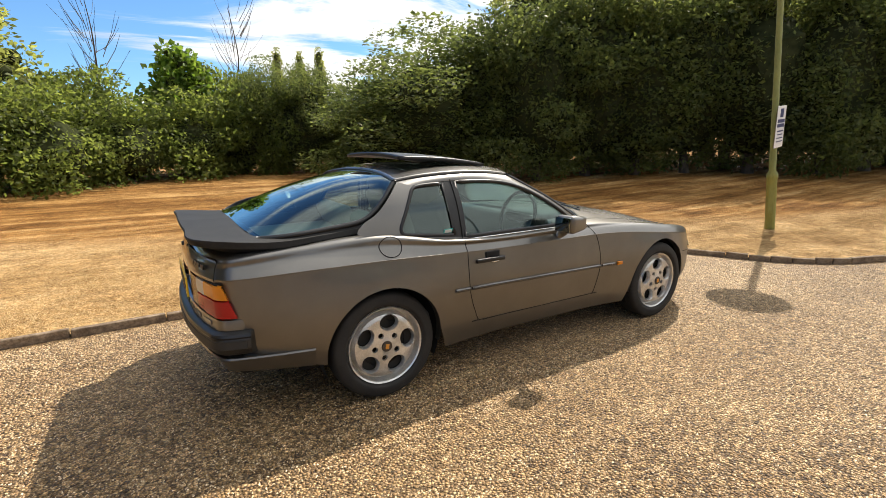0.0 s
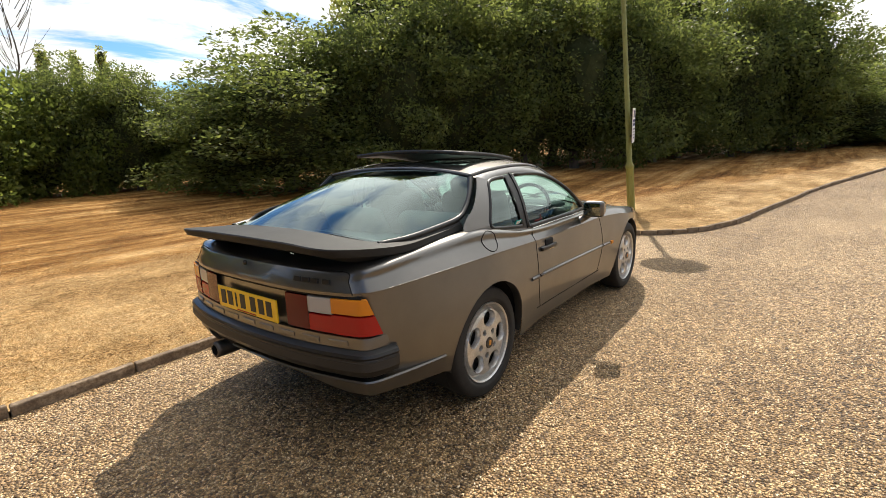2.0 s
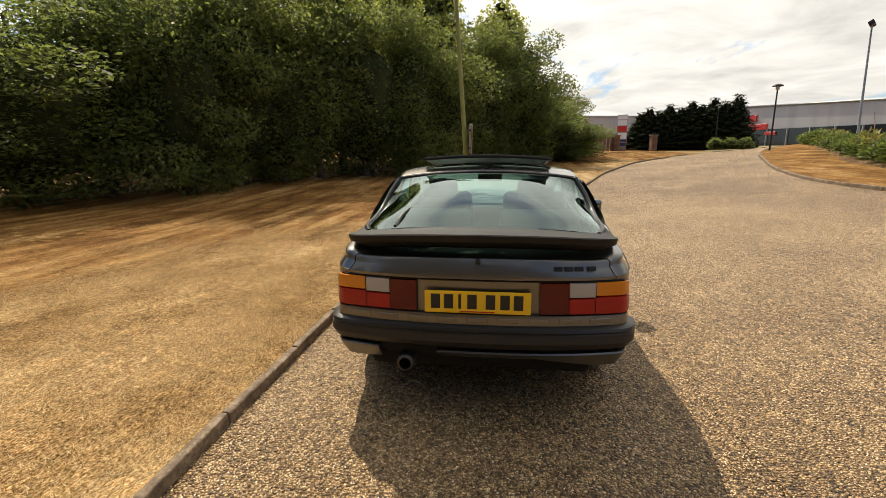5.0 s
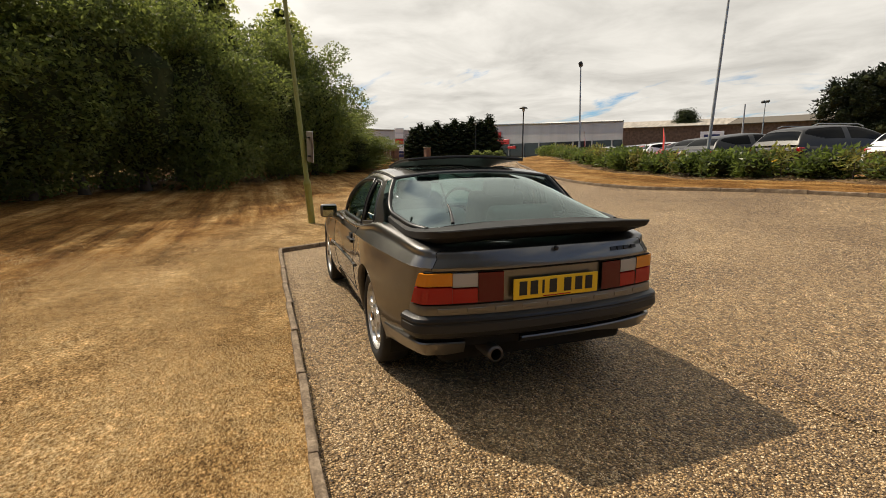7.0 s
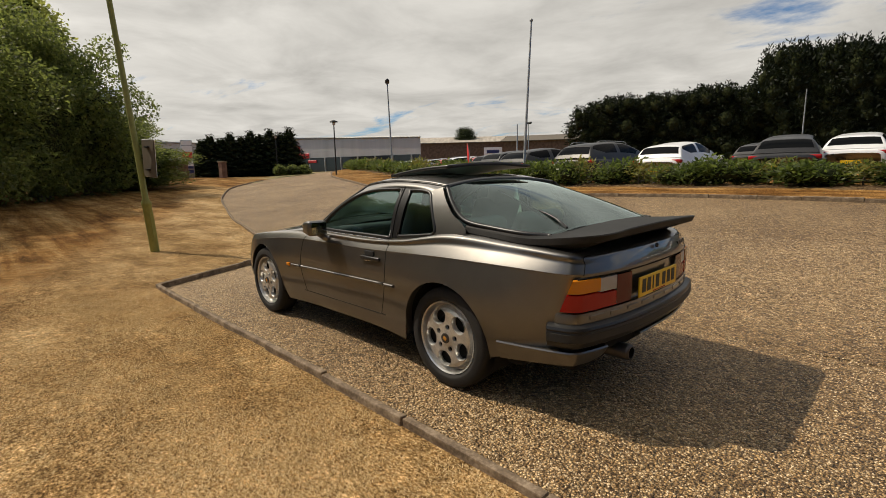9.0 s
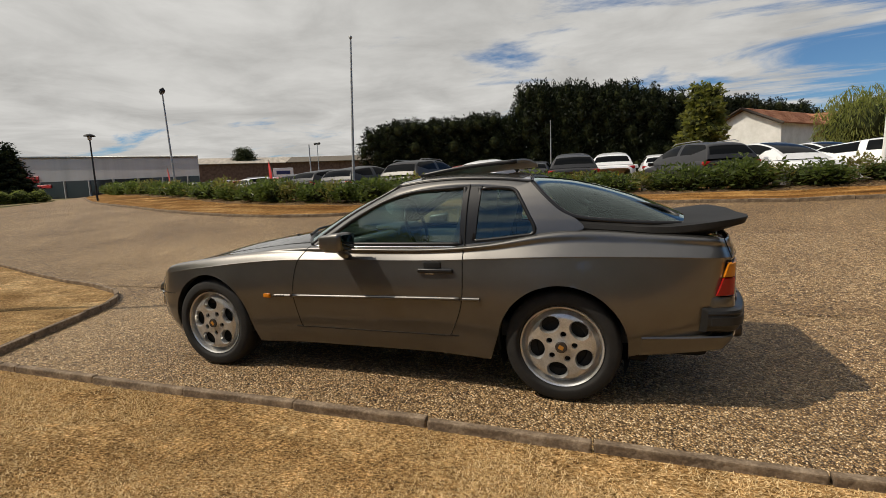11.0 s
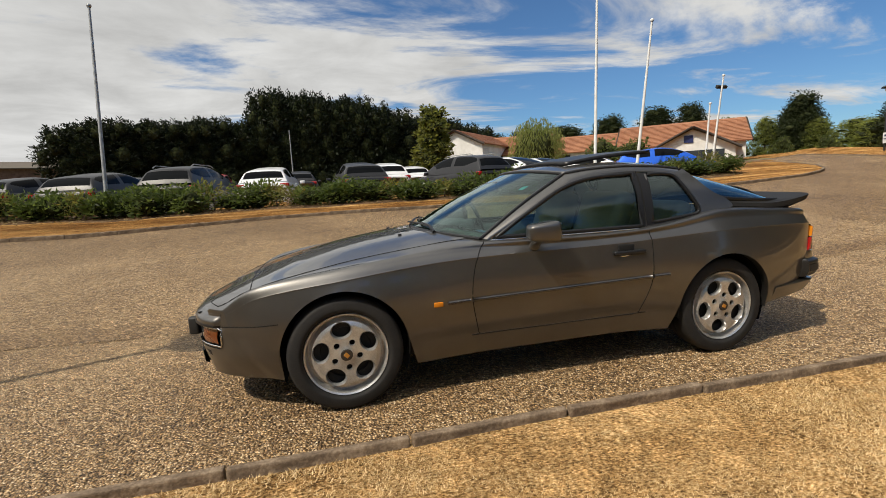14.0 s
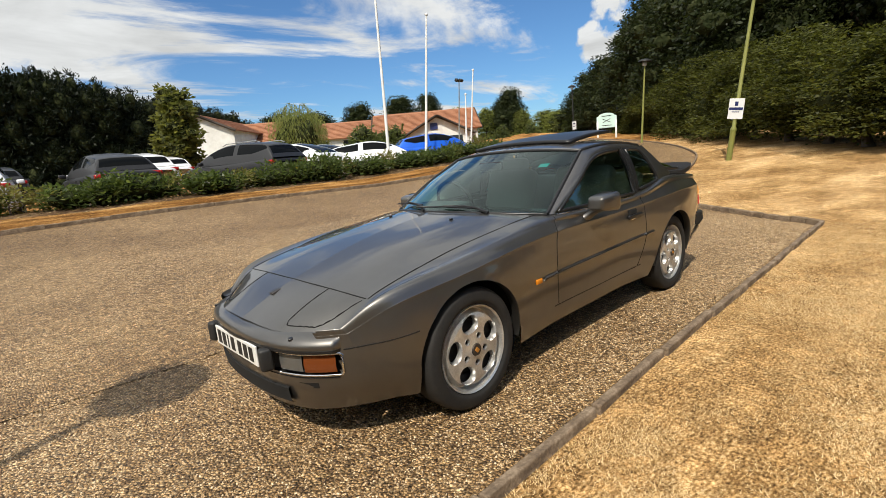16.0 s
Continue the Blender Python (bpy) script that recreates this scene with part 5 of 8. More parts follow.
# ---- mirrors, handles, wipers ----
for s in (1, -1):
    bm = bmesh.new()
    bevel_box(bm, (0, 0, 0), (0.175, 0.142, 0.116), 0.026, 4)
    for q in bm.verts:
        fore = min(1.0, max(0.0, (q.co.x + 0.03) / 0.12))
        q.co = Vector((q.co.x, q.co.y * (1 - 0.22 * fore), q.co.z * (1 - 0.30 * fore) - 0.004 * fore))
    bmesh.ops.transform(bm, matrix=pose(0.098, s * 0.915, 0.900, 0, 0, -8 * s), verts=bm.verts)
    mir = part("door_mirror", bm, M_PAINT, doors[s], "body-coloured door mirror")
    bm = bmesh.new()
    bevel_box(bm, (0.0095, s * 0.917, 0.900), (0.008, 0.116, 0.092), 0.003, 2, pose(0, 0, 0, 0, 0, -8 * s))
    part("mirror_glass", bm, M_MIRROR, mir, "mirror glass")
    v, f = tube([(0.10, s * 0.80, 0.805), (0.105, s * 0.84, 0.83), (0.085, s * 0.90, 0.87)], [0.032, 0.030, 0.026], 10, 0.8)
    mesh_of("mirror_foot", v, f, M_PAINT, mir)
    # recessed flap handle
    bm = bmesh.new()
    y = y_skin(-0.50, 0.72)
    bevel_box(bm, (-0.480, s * (y - 0.001), 0.746), (0.105, 0.012, 0.052), 0.005)
    part("handle_recess", bm, M_SEAM, doors[s])
    bm = bmesh.new()
    bevel_box(bm, (-0.50, s * (y + 0.010), 0.722), (0.215, 0.024, 0.026), 0.008, 3)
    part("door_handle", bm, M_TRIM, doors[s], "black flap door handle")
    bm = bmesh.new()
    bevel_box(bm, (-0.465, s * (y + 0.008), 0.706), (0.055, 0.014, 0.010), 0.003, 2)
    part("handle_grip", bm, M_CHROME, doors[s], "bright chrome grip edge")
# fuel flap on the right flank
cx0, cz0 = -1.15, 0.872
seam("fuel_flap_gap", [(cx0 + 0.066 * math.cos(a), -(y_skin(cx0 + 0.066 * math.cos(a), cz0 + 0.052 * math.sin(a)) + 0.001), cz0 + 0.052 * math.sin(a)) for a in np.linspace(0, 2 * math.pi, 40)[:-1]], 0.0028, M_SEAM, car, "round fuel flap outline", closed=True)


def wiper(name, base, tip, blade, parent, lift=0.02):
    b, t = np.array(base), np.array(tip)
    mid = (b + t) / 2 + np.array((0, 0, lift))
    v, f = tube([b, b * 0.75 + t * 0.25 + (0, 0, lift), mid, t], [0.012, 0.009, 0.007, 0.005], 8)
    ob = mesh_of(name, v, f, M_TRIM, parent, "black wiper arm")
    p, q = np.array(blade[0]), np.array(blade[1])
    v, f = tube([p, (p + q) / 2 + (0, 0, 0.006), q], 0.006, 6)
    mesh_of("wiper_blade", v, f, M_TRIM, ob)


wiper("rear_wiper", (-1.80, 0.47, 0.985), (-1.50, 0.40, 1.085), ((-1.66, 0.45, 1.03), (-1.22, 0.33, 1.175)), car)
wiper("front_wiper", (0.66, -0.10, 0.905), (0.53, -0.42, 0.945), ((0.585, -0.20, 0.935), (0.47, -0.62, 0.925)), car)
wiper("front_wiper", (0.60, 0.42, 0.895), (0.62, 0.05, 0.935), ((0.61, 0.30, 0.925), (0.66, -0.18, 0.93)), car)

# ---- cabin ----
bm = bmesh.new()
bevel_box(bm, (-0.40, 0, 0.36), (2.3, 1.36, 0.10), 0.02)
part("cabin_floor", bm, M_INTERIOR, car)
bm = bmesh.new()
bevel_box(bm, (0.38, 0, 0.74), (0.42, 1.36, 0.26), 0.06, 3)
bevel_box(bm, (0.27, -0.36, 0.86), (0.25, 0.40, 0.10), 0.03, 3)
part("dashboard", bm, M_INTERIOR, car, "dark dashboard")
for s in (1, -1):
    bm = bmesh.new()
    bevel_box(bm, (-0.1, s * 0.70, 0.62), (1.1, 0.05, 0.42), 0.02)
    part("door_card", bm, M_INTERIOR, doors[s], "dark door trim")
    bm = bmesh.new()
    bevel_box(bm, (-0.28, s * 0.36, 0.52), (0.52, 0.50, 0.16), 0.05, 3)
    bevel_box(bm, (-0.58, s * 0.36, 0.80), (0.15, 0.48, 0.58), 0.05, 3, pose(0, 0, 0, 0, -18, 0))
    bevel_box(bm, (-0.69, s * 0.36, 1.10), (0.10, 0.27, 0.16), 0.04, 3, pose(0, 0, 0, 0, -14, 0))
    part("front_seat", bm, M_SEAT, car, "grey leather front seat")
    bm = bmesh.new()
    bevel_box(bm, (-1.00, s * 0.36, 0.79), (0.12, 0.54, 0.44), 0.05, 3, pose(0, 0, 0, 0, -25, 0))
    part("rear_seat", bm, M_SEAT, car, "grey leather rear seat back")
bm = bmesh.new()
bevel_box(bm, (-1.45, 0, 0.80), (0.85, 1.24, 0.06), 0.02)
part("luggage_cover", bm, M_SEAT, car, "grey luggage cover")
ring = [(0.10 + 0.055 * math.sin(a), -0.36 + 0.185 * math.cos(a), 0.88 + 0.175 * math.sin(a)) for a in np.linspace(0, 2 * math.pi, 36)[:-1]]
v, f = tube(ring, 0.015, 8, 1.0, True)
sw = mesh_of("steering_wheel", v, f, M_TRIM, car, "black steering wheel")
bm = bmesh.new()
bevel_box(bm, (0.12, -0.36, 0.87), (0.05, 0.30, 0.06), 0.02)
part("wheel_hub", bm, M_TRIM, sw)

bm = bmesh.new()
bevel_box(bm, (0.0, 0.43, 1.135), (0.003, 0.075, 0.045), 0.001, 1, pose(0, 0, 0, 0, -62, 0))
part("tax_sticker", bm, M_STICKER, car, "small turquoise sticker behind the windscreen", False)
bm = bmesh.new()
bevel_box(bm, (0.055, 0.0, 1.15), (0.03, 0.22, 0.065), 0.012, 3)
part("inner_mirror", bm, M_TRIM, car, "black inner mirror")
# rings on the gauge stalks and the wash jets on the bonnet
for s in (1, -1):
    bm = bmesh.new()
    bevel_box(bm, (0.80, s * 0.30, z_skin(0.80, 0.30) + 0.004), (0.022, 0.016, 0.012), 0.004, 2)
    part("washer_jet", bm, M_TRIM, bonnet, "small black washer jet")

bm = bmesh.new()
bevel_box(bm, (-0.755, -(y_side(-0.755, 0.912) - 0.001), 0.912), (0.06, 0.003, 0.032), 0.001, 1, pose(0, 0, 0, 26, 0, 0))
stk = part("window_sticker", bm, M_STICKER, car, "small blue sticker on the quarter window", False)
bm = bmesh.new()
bevel_box(bm, (-0.755, -(y_side(-0.755, 0.912) + 0.001), 0.912), (0.048, 0.002, 0.022), 0.0005, 1, pose(0, 0, 0, 26, 0, 0))
part("sticker_field", bm, M_WPLATE, stk, "pale field of the sticker", False)

# ---- planting ----
def leaf_material(name, dark, light, through_light=0.35, rough=0.55):
    m = material(name, dark, rough, spec=0.25)
    nt = m.node_tree
    geo = nt.nodes.new("ShaderNodeNewGeometry")
    r = nt.nodes.new("ShaderNodeValToRGB")
    el = r.color_ramp.elements
    el[0].position, el[0].color = 0.0, (*dark, 1)
    el[1].position, el[1].color = 1.0, (*light, 1)
    co = nt.nodes.new("ShaderNodeTexCoord")
    n = node(m, "ShaderNodeTexNoise", Scale=0.9, Detail=2.0)
    nt.links.new(co.outputs["Object"], n.inputs["Vector"])
    mx = nt.nodes.new("ShaderNodeMix")
    mx.inputs["Factor"].default_value = 0.4
    nt.links.new(geo.outputs["Random Per Island"], mx.inputs["A"])
    nt.links.new(n.outputs["Fac"], mx.inputs["B"])
    nt.links.new(mx.outputs["Result"], r.inputs[0])
    b = nt.nodes["Principled BSDF"]
    shade = nt.nodes.new("ShaderNodeMix")
    shade.data_type, shade.blend_type = "RGBA", "MULTIPLY"
    shade.inputs["Factor"].default_value = 1.0
    shade.inputs["B"].default_value = (0.62, 0.64, 0.66, 1)
    nt.links.new(r.outputs[0], shade.inputs["A"])
    nt.links.new(shade.outputs["Result"], b.inputs["Base Color"])
    t = nt.nodes.new("ShaderNodeBsdfTranslucent")
    glow = nt.nodes.new("ShaderNodeMix")
    glow.data_type, glow.blend_type = "RGBA", "MULTIPLY"
    glow.inputs["Factor"].default_value = 1.0
    glow.inputs["B"].default_value = (2.2, 2.2, 1.6, 1)
    nt.links.new(r.outputs[0], glow.inputs["A"])
    nt.links.new(glow.outputs["Result"], t.inputs["Color"])
    ms = nt.nodes.new("ShaderNodeMixShader")
    ms.inputs[0].default_value = through_light
    nt.links.new(b.outputs[0], ms.inputs[1]), nt.links.new(t.outputs[0], ms.inputs[2])
    nt.links.new(ms.outputs[0], nt.nodes["Material Output"].inputs["Surface"])
    return m


M_LEAF = leaf_material("hawthorn_leaves", (0.043, 0.061, 0.024), (0.174, 0.200, 0.066), 0.48)
M_SCRUB = leaf_material("bramble_leaves", (0.055, 0.080, 0.022), (0.185, 0.215, 0.055), 0.5)
M_LEAF_Y = leaf_material("sunlit_green_leaves", (0.05, 0.10, 0.012), (0.17, 0.24, 0.04), 0.45)
M_LEAF_D = leaf_material("ash_leaves", (0.080, 0.098, 0.036), (0.26, 0.27, 0.085), 0.68)
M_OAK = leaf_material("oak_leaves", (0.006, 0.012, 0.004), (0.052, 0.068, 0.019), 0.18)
M_HEDGE = leaf_material("sunlit_hedge_leaves", (0.007, 0.011, 0.004), (0.155, 0.165, 0.030), 0.25)
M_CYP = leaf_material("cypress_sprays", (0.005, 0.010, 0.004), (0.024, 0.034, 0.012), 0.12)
M_WILLOW = leaf_material("willow_leaves", (0.13, 0.155, 0.045), (0.36, 0.38, 0.13), 0.42)
M_LAUREL = leaf_material("laurel_leaves", (0.030, 0.052, 0.013), (0.15, 0.19, 0.055), 0.36, 0.35)
M_GOLDLEAF = leaf_material("olive_leaves", (0.05, 0.065, 0.016), (0.20, 0.20, 0.05), 0.4)
M_BARK = material("bark", (0.09, 0.07, 0.05), 0.95)
noise_mix(M_BARK, 9.0, [(0.045, 0.036, 0.028), (0.13, 0.105, 0.08)], stretch=(1, 1, 0.25))
bump(M_BARK, 25.0, 0.7, 0.02, stretch=(1, 1, 0.25))
# near-black hull colour paints the shade deep inside the foliage
M_CORE = material("painted_inner_shade", (0.03, 0.035, 0.015), 1.0, spec=0.05)
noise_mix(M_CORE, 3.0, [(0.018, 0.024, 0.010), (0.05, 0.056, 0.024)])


def leaves(seed, blobs, count, size, aspect=0.55, droop=0.0, shell=(0.72, 1.05)):
    """Leaf blades (two triangles each) strewn near the surfaces of blobs (x, y, z, rx, ry, rz)."""
    rs = np.random.RandomState(seed)
    b = np.array(blobs)
    area = (b[:, 3] * b[:, 4] + b[:, 3] * b[:, 5] + b[:, 4] * b[:, 5])
    pick = rs.choice(len(b), count, p=area / area.sum())
    d = rs.normal(size=(count, 3))
    d /= np.linalg.norm(d, axis=1)[:, None]
    r = rs.uniform(shell[0], shell[1], count) ** 0.7
    lump = 1 + 0.16 * np.sin(d[:, 0] * 5 + pick) * np.cos(d[:, 1] * 6 + pick * 2) + 0.10 * np.sin(d[:, 2] * 9 + pick * 3)
    c = b[pick, :3] + d * b[pick, 3:] * (r * lump)[:, None]
    ok = c[:, 2] > 0.02
    c, d = c[ok], d[ok]
    n = len(c)
    a = rs.normal(size=(n, 3)) + d * 0.6
    a[:, 2] -= droop
    a /= np.linalg.norm(a, axis=1)[:, None]
    w = np.cross(a, rs.normal(size=(n, 3)))
    w /= np.linalg.norm(w, axis=1)[:, None] + 1e-9
    nn = np.cross(a, w)
    sz = size * rs.uniform(0.6, 1.35, n)[:, None]
    v = np.empty((n, 4, 3))
    v[:, 0] = c
    v[:, 1] = c + a * sz * 0.5 + w * sz * aspect * 0.5 + nn * sz * 0.08
    v[:, 2] = c + a * sz
    v[:, 3] = c + a * sz * 0.5 - w * sz * aspect * 0.5 + nn * sz * 0.08
    return v.reshape(-1, 3), np.arange(4 * n).reshape(-1, 4)


def fast_mesh(name, v, f, mat):
    me = bpy.data.meshes.new(name)
    v, f = np.asarray(v, np.float32), np.asarray(f, np.int32)
    me.vertices.add(len(v))
    me.vertices.foreach_set("co", v.ravel())
    me.loops.add(f.size)
    me.loops.foreach_set("vertex_index", f.ravel())
    me.polygons.add(len(f))
    me.polygons.foreach_set("loop_start", np.arange(0, f.size, f.shape[1], dtype=np.int32))
    me.update(calc_edges=True)
    me.materials.append(mat)
    return me


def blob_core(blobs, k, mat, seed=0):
    """Lumpy hulls added inside the foliage, painted dark as its inner shade."""
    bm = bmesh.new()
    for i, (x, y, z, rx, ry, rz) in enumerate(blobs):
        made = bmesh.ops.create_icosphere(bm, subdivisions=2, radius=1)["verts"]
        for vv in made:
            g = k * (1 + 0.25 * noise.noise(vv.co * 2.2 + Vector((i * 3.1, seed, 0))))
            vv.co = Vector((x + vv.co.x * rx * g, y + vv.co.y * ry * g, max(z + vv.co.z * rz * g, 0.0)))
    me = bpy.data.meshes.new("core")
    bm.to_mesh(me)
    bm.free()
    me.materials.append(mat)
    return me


def limbs(seed, height, r0, n=6, spread=0.5, start=0.35):
    """A tapered, slightly crooked trunk with limbs."""
    rs = np.random.RandomState(seed)
    p = [np.array((0, 0, -0.15))]
    for i in range(1, 7):
        p.append(np.array((rs.normal(0, 0.03) * height * 0.4, rs.normal(0, 0.03) * height * 0.4, height * i / 6)))
    line = spline(p, 18)
    v, f = tube(line, np.linspace(r0, r0 * 0.15, 18) * (1 + 0.5 * np.exp(-np.linspace(0, 18, 18))), 9)
    v, f = list(v), list(f)
    for i in range(n):
        t = start + (0.95 - start) * i / n
        base = line[int(t * 17)]
        a = 2.4 * i + rs.uniform(-0.4, 0.4)
        ln = height * spread * rs.uniform(0.6, 1.0) * (1 - 0.4 * t)
        q = [base, base + np.array((math.cos(a) * ln * 0.4, math.sin(a) * ln * 0.4, ln * 0.25)), base + np.array((math.cos(a) * ln * 0.8, math.sin(a) * ln * 0.8, ln * 0.75))]
        tv, tf = tube(spline(q, 7), np.linspace(r0 * 0.45 * (1.1 - t), r0 * 0.06, 7), 6)
        n0 = len(v)
        v += list(tv)
        f += [tuple(k + n0 for k in g) for g in tf]
    return v, f


def crown_blobs(seed, n, w, h0, h1, top=0.5, size=0.42):
    """Blobs that fill a crown of half-width w between two heights."""
    rs = np.random.RandomState(seed)
    out = []
    for i in range(n):
        t = (i + 0.5) / n
        z = h0 + (h1 - h0) * t
        wide = w * (1 - (1 - top) * t ** 1.6) * (0.65 + 0.35 * math.sin(math.pi * min(1, t * 1.2 + 0.15)))
        a = i * 2.4 + rs.uniform(-0.5, 0.5)
        r = wide * rs.uniform(0.35, 0.72)
        s = w * size * rs.uniform(0.8, 1.25) * (1 - 0.35 * t)
        out.append((r * math.cos(a), r * math.sin(a), z, s, s, s * rs.uniform(0.75, 1.1)))
    out.append((0, 0, (h0 + h1) / 2, w * 0.55, w * 0.55, (h1 - h0) * 0.48))
    return out


class Plant:
    """A kind of plant: its meshes are made once and shared by all of its kind."""

    def __init__(self, name, category, seed, blobs, count, size, leaf, trunk=None, core=0.72, aspect=0.55, droop=0.0, shell=(0.72, 1.05), hull=None):
        self.name, self.category = name, category
        self.crown = fast_mesh("crown", *leaves(seed, blobs, count, size, aspect, droop, shell), leaf)
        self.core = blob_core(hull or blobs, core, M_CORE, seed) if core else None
        self.trunk = None
        if trunk:
            v, f = limbs(seed, *trunk)
            self.trunk = bpy.data.meshes.new("trunk")
            self.trunk.from_pydata([tuple(q) for q in v], [], f)
            for g in self.trunk.polygons:
                g.use_smooth = True
            self.trunk.materials.append(M_BARK)

    def plant(self, label, x, y, height_scale=1.0, width_scale=1.0, turn=0.0, group="", z=None):
        root = thing(self.name, label, self.category, None, group)
        root.matrix_basis = pose(x, y, (rise(x, y) if z is None else z), 0, 0, turn) @ Matrix.Diagonal((width_scale, width_scale, height_scale, 1))
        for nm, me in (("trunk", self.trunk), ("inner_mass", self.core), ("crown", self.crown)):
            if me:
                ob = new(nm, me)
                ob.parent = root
        return root


def hedge_blobs(seed, w, h, n=30):
    """Lobes of an overgrown hedge plant: flattened sprays at all heights, some standing well out."""
    rs = np.random.RandomState(seed)
    out = [(0, 0, h * 0.42, w * 0.6, w * 0.6, h * 0.40)]
    for k in range(n):
        z = h * (0.08 + 0.86 * (k + rs.uniform(0, 1)) / n)
        a = rs.uniform(0, 6.283)
        r = w * rs.uniform(0.25, 1.0) * (1 - 0.5 * (z / h) ** 2.5)
        s = w * rs.uniform(0.22, 0.5)
        out.append((r * math.cos(a), r * math.sin(a), z, s * 1.1, s * 1.1, s * rs.uniform(0.65, 1.05)))
    return out


H1 = Plant("hawthorn_bush", "bush", 11, hedge_blobs(11, 1.75, 5.4), 20000, 0.112, M_LEAF, (4.6, 0.10, 6, 0.3, 0.2), 0.85, 0.55, 0.35, (0.55, 1.15), [(0, 0, 2.27, 1.05, 1.05, 2.16)])
H2 = Plant("hawthorn_bush", "bush", 12, hedge_blobs(12, 1.85, 5.8), 20000, 0.112, M_LEAF, (5.0, 0.11, 6, 0.3, 0.2), 0.85, 0.55, 0.35, (0.55, 1.15), [(0, 0, 2.44, 1.11, 1.11, 2.32)])
S1 = Plant("scrub_bush", "bush", 13, hedge_blobs(13, 1.5, 2.7, 20), 8500, 0.12, M_SCRUB, (2.2, 0.06, 5, 0.4, 0.2), 0.85, 0.55, 0.2, (0.55, 1.2), [(0, 0, 1.13, 0.9, 0.9, 1.08)])
H3 = Plant("hawthorn_bush", "bush", 18, hedge_blobs(18, 1.8, 5.6), 14000, 0.135, M_HEDGE, (4.8, 0.10, 6, 0.3, 0.2), 0.85, 0.55, 0.35, (0.55, 1.15), [(0, 0, 2.35, 1.08, 1.08, 2.24)])
Y1 = Plant("young_sycamore", "tree", 14, crown_blobs(14, 18, 1.5, 0.8, 4.2, 0.5, 0.42), 5200, 0.19, M_LEAF_Y, (3.8, 0.08, 7, 0.4, 0.25), 0.45, 0.75)
T1 = Plant("oak_tree", "tree", 15, crown_blobs(15, 34, 3.6, 2.2, 10.0, 0.45, 0.40), 17000, 0.21, M_LEAF_D, (9.0, 0.28, 9, 0.35, 0.25), 0.55)
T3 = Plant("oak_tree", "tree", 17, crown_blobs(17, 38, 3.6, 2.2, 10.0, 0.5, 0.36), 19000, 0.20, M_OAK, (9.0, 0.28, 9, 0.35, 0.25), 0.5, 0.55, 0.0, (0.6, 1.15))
T2 = Plant("ash_tree", "tree", 16, crown_blobs(16, 30, 2.6, 2.0, 9.2, 0.4, 0.36), 10500, 0.19, M_LEAF_D, (8.6, 0.18, 9, 0.3, 0.25), 0.45)

TREELINE = spline([(-36, -17.5), (-31, -14.0), (-25, -9.6), (-19.9, -5.5), (-16.6, -2.5), (-13.7, -0.5), (-11.6, 1.7), (-9.8, 5.0), (-8.0, 8.2), (-5, 11.0), (-1.8, 13.4), (0.9, 14.4), (4.1, 11.2), (9.1, 7.05), (16.2, 2.8), (24, -3.0), (34, -9.0)], 400)
seg_len = np.concatenate([[0], np.cumsum(np.linalg.norm(np.diff(TREELINE, axis=0), axis=1))])


def along(s):
    return np.array([np.interp(s, seg_len, TREELINE[:, i]) for i in (0, 1)])


def outward(s):
    d = along(s + 0.5) - along(s - 0.5)
    n = np.array((-d[1], d[0]))
    n /= np.linalg.norm(n)
    return n if np.dot(n, along(s) - np.array((0, -6))) > 0 else -n


def station(x, y):
    return seg_len[np.argmin(np.hypot(TREELINE[:, 0] - x, TREELINE[:, 1] - y))]


rnd = random.Random(4)
HEDGE_G = "hedgerow along the lawn"
s = station(4.2, 11.8)
i = 0
while s < station(27.5, -5.4):
    p, n = along(s), outward(s)
    kind = (H1, H2)[i % 2]
    q = p + n * rnd.uniform(0.4, 1.7)
    tall = min(1.15, 0.66 + 0.16 * max(0.0, p[0] - 4.0)) * min(1.0, max(0.42, 1.0 - 0.15 * (p[0] - 21.5)))
    kind.plant("dense dark green hawthorn reaching the dry lawn", q[0], q[1], tall * rnd.uniform(0.80, 1.18), rnd.uniform(0.95, 1.55), rnd.uniform(0, 360), HEDGE_G)
    if i % 2 == 0 and p[0] > 8.0:
        q = p + n * rnd.uniform(6.6, 7.8)
        high, wide, turn = rnd.uniform(0.95, 1.25), rnd.uniform(0.8, 1.05), rnd.uniform(0, 360)
        if q[0] < 26:
            (T1, T2)[(i // 2) % 2].plant("tall broad-leaved tree behind the hedgerow", q[0], q[1], high, wide, turn, "trees behind the hedgerow")
    if i % 2 == 1 and 9.0 < p[0] < 19:
        q = p + n * rnd.uniform(2.4, 3.6)
        T2.plant("slender broad-leaved tree in the hedgerow", q[0], q[1], rnd.uniform(0.72, 1.0), rnd.uniform(0.75, 1.0), rnd.uniform(0, 360), "trees in the hedgerow")
    s += 1.75
    i += 1
# scrub to the side of the tall hedgerow
for x, y, h, w in ((-6.2, 12.6, 1.1, 1.1), (-4.4, 13.2, 0.95, 1.1), (-2.6, 14.4, 0.9, 1.0), (-0.8, 15.6, 1.0, 1.1), (1.0, 16.6, 1.2, 1.1), (2.6, 16.0, 1.25, 1.0), (-3.4, 15.6, 1.2, 1.2), (-0.2, 17.6, 1.4, 1.3), (-7.8, 12.2, 1.1, 1.1)):
    S1.plant("tangled green scrub at the edge of the lawn", x, y, h, w, rnd.uniform(0, 360), "scrub along the lawn")
H1.plant("tall dark hawthorn with loose upper twigs", 3.2, 15.6, 0.74, 0.8, 40, HEDGE_G)
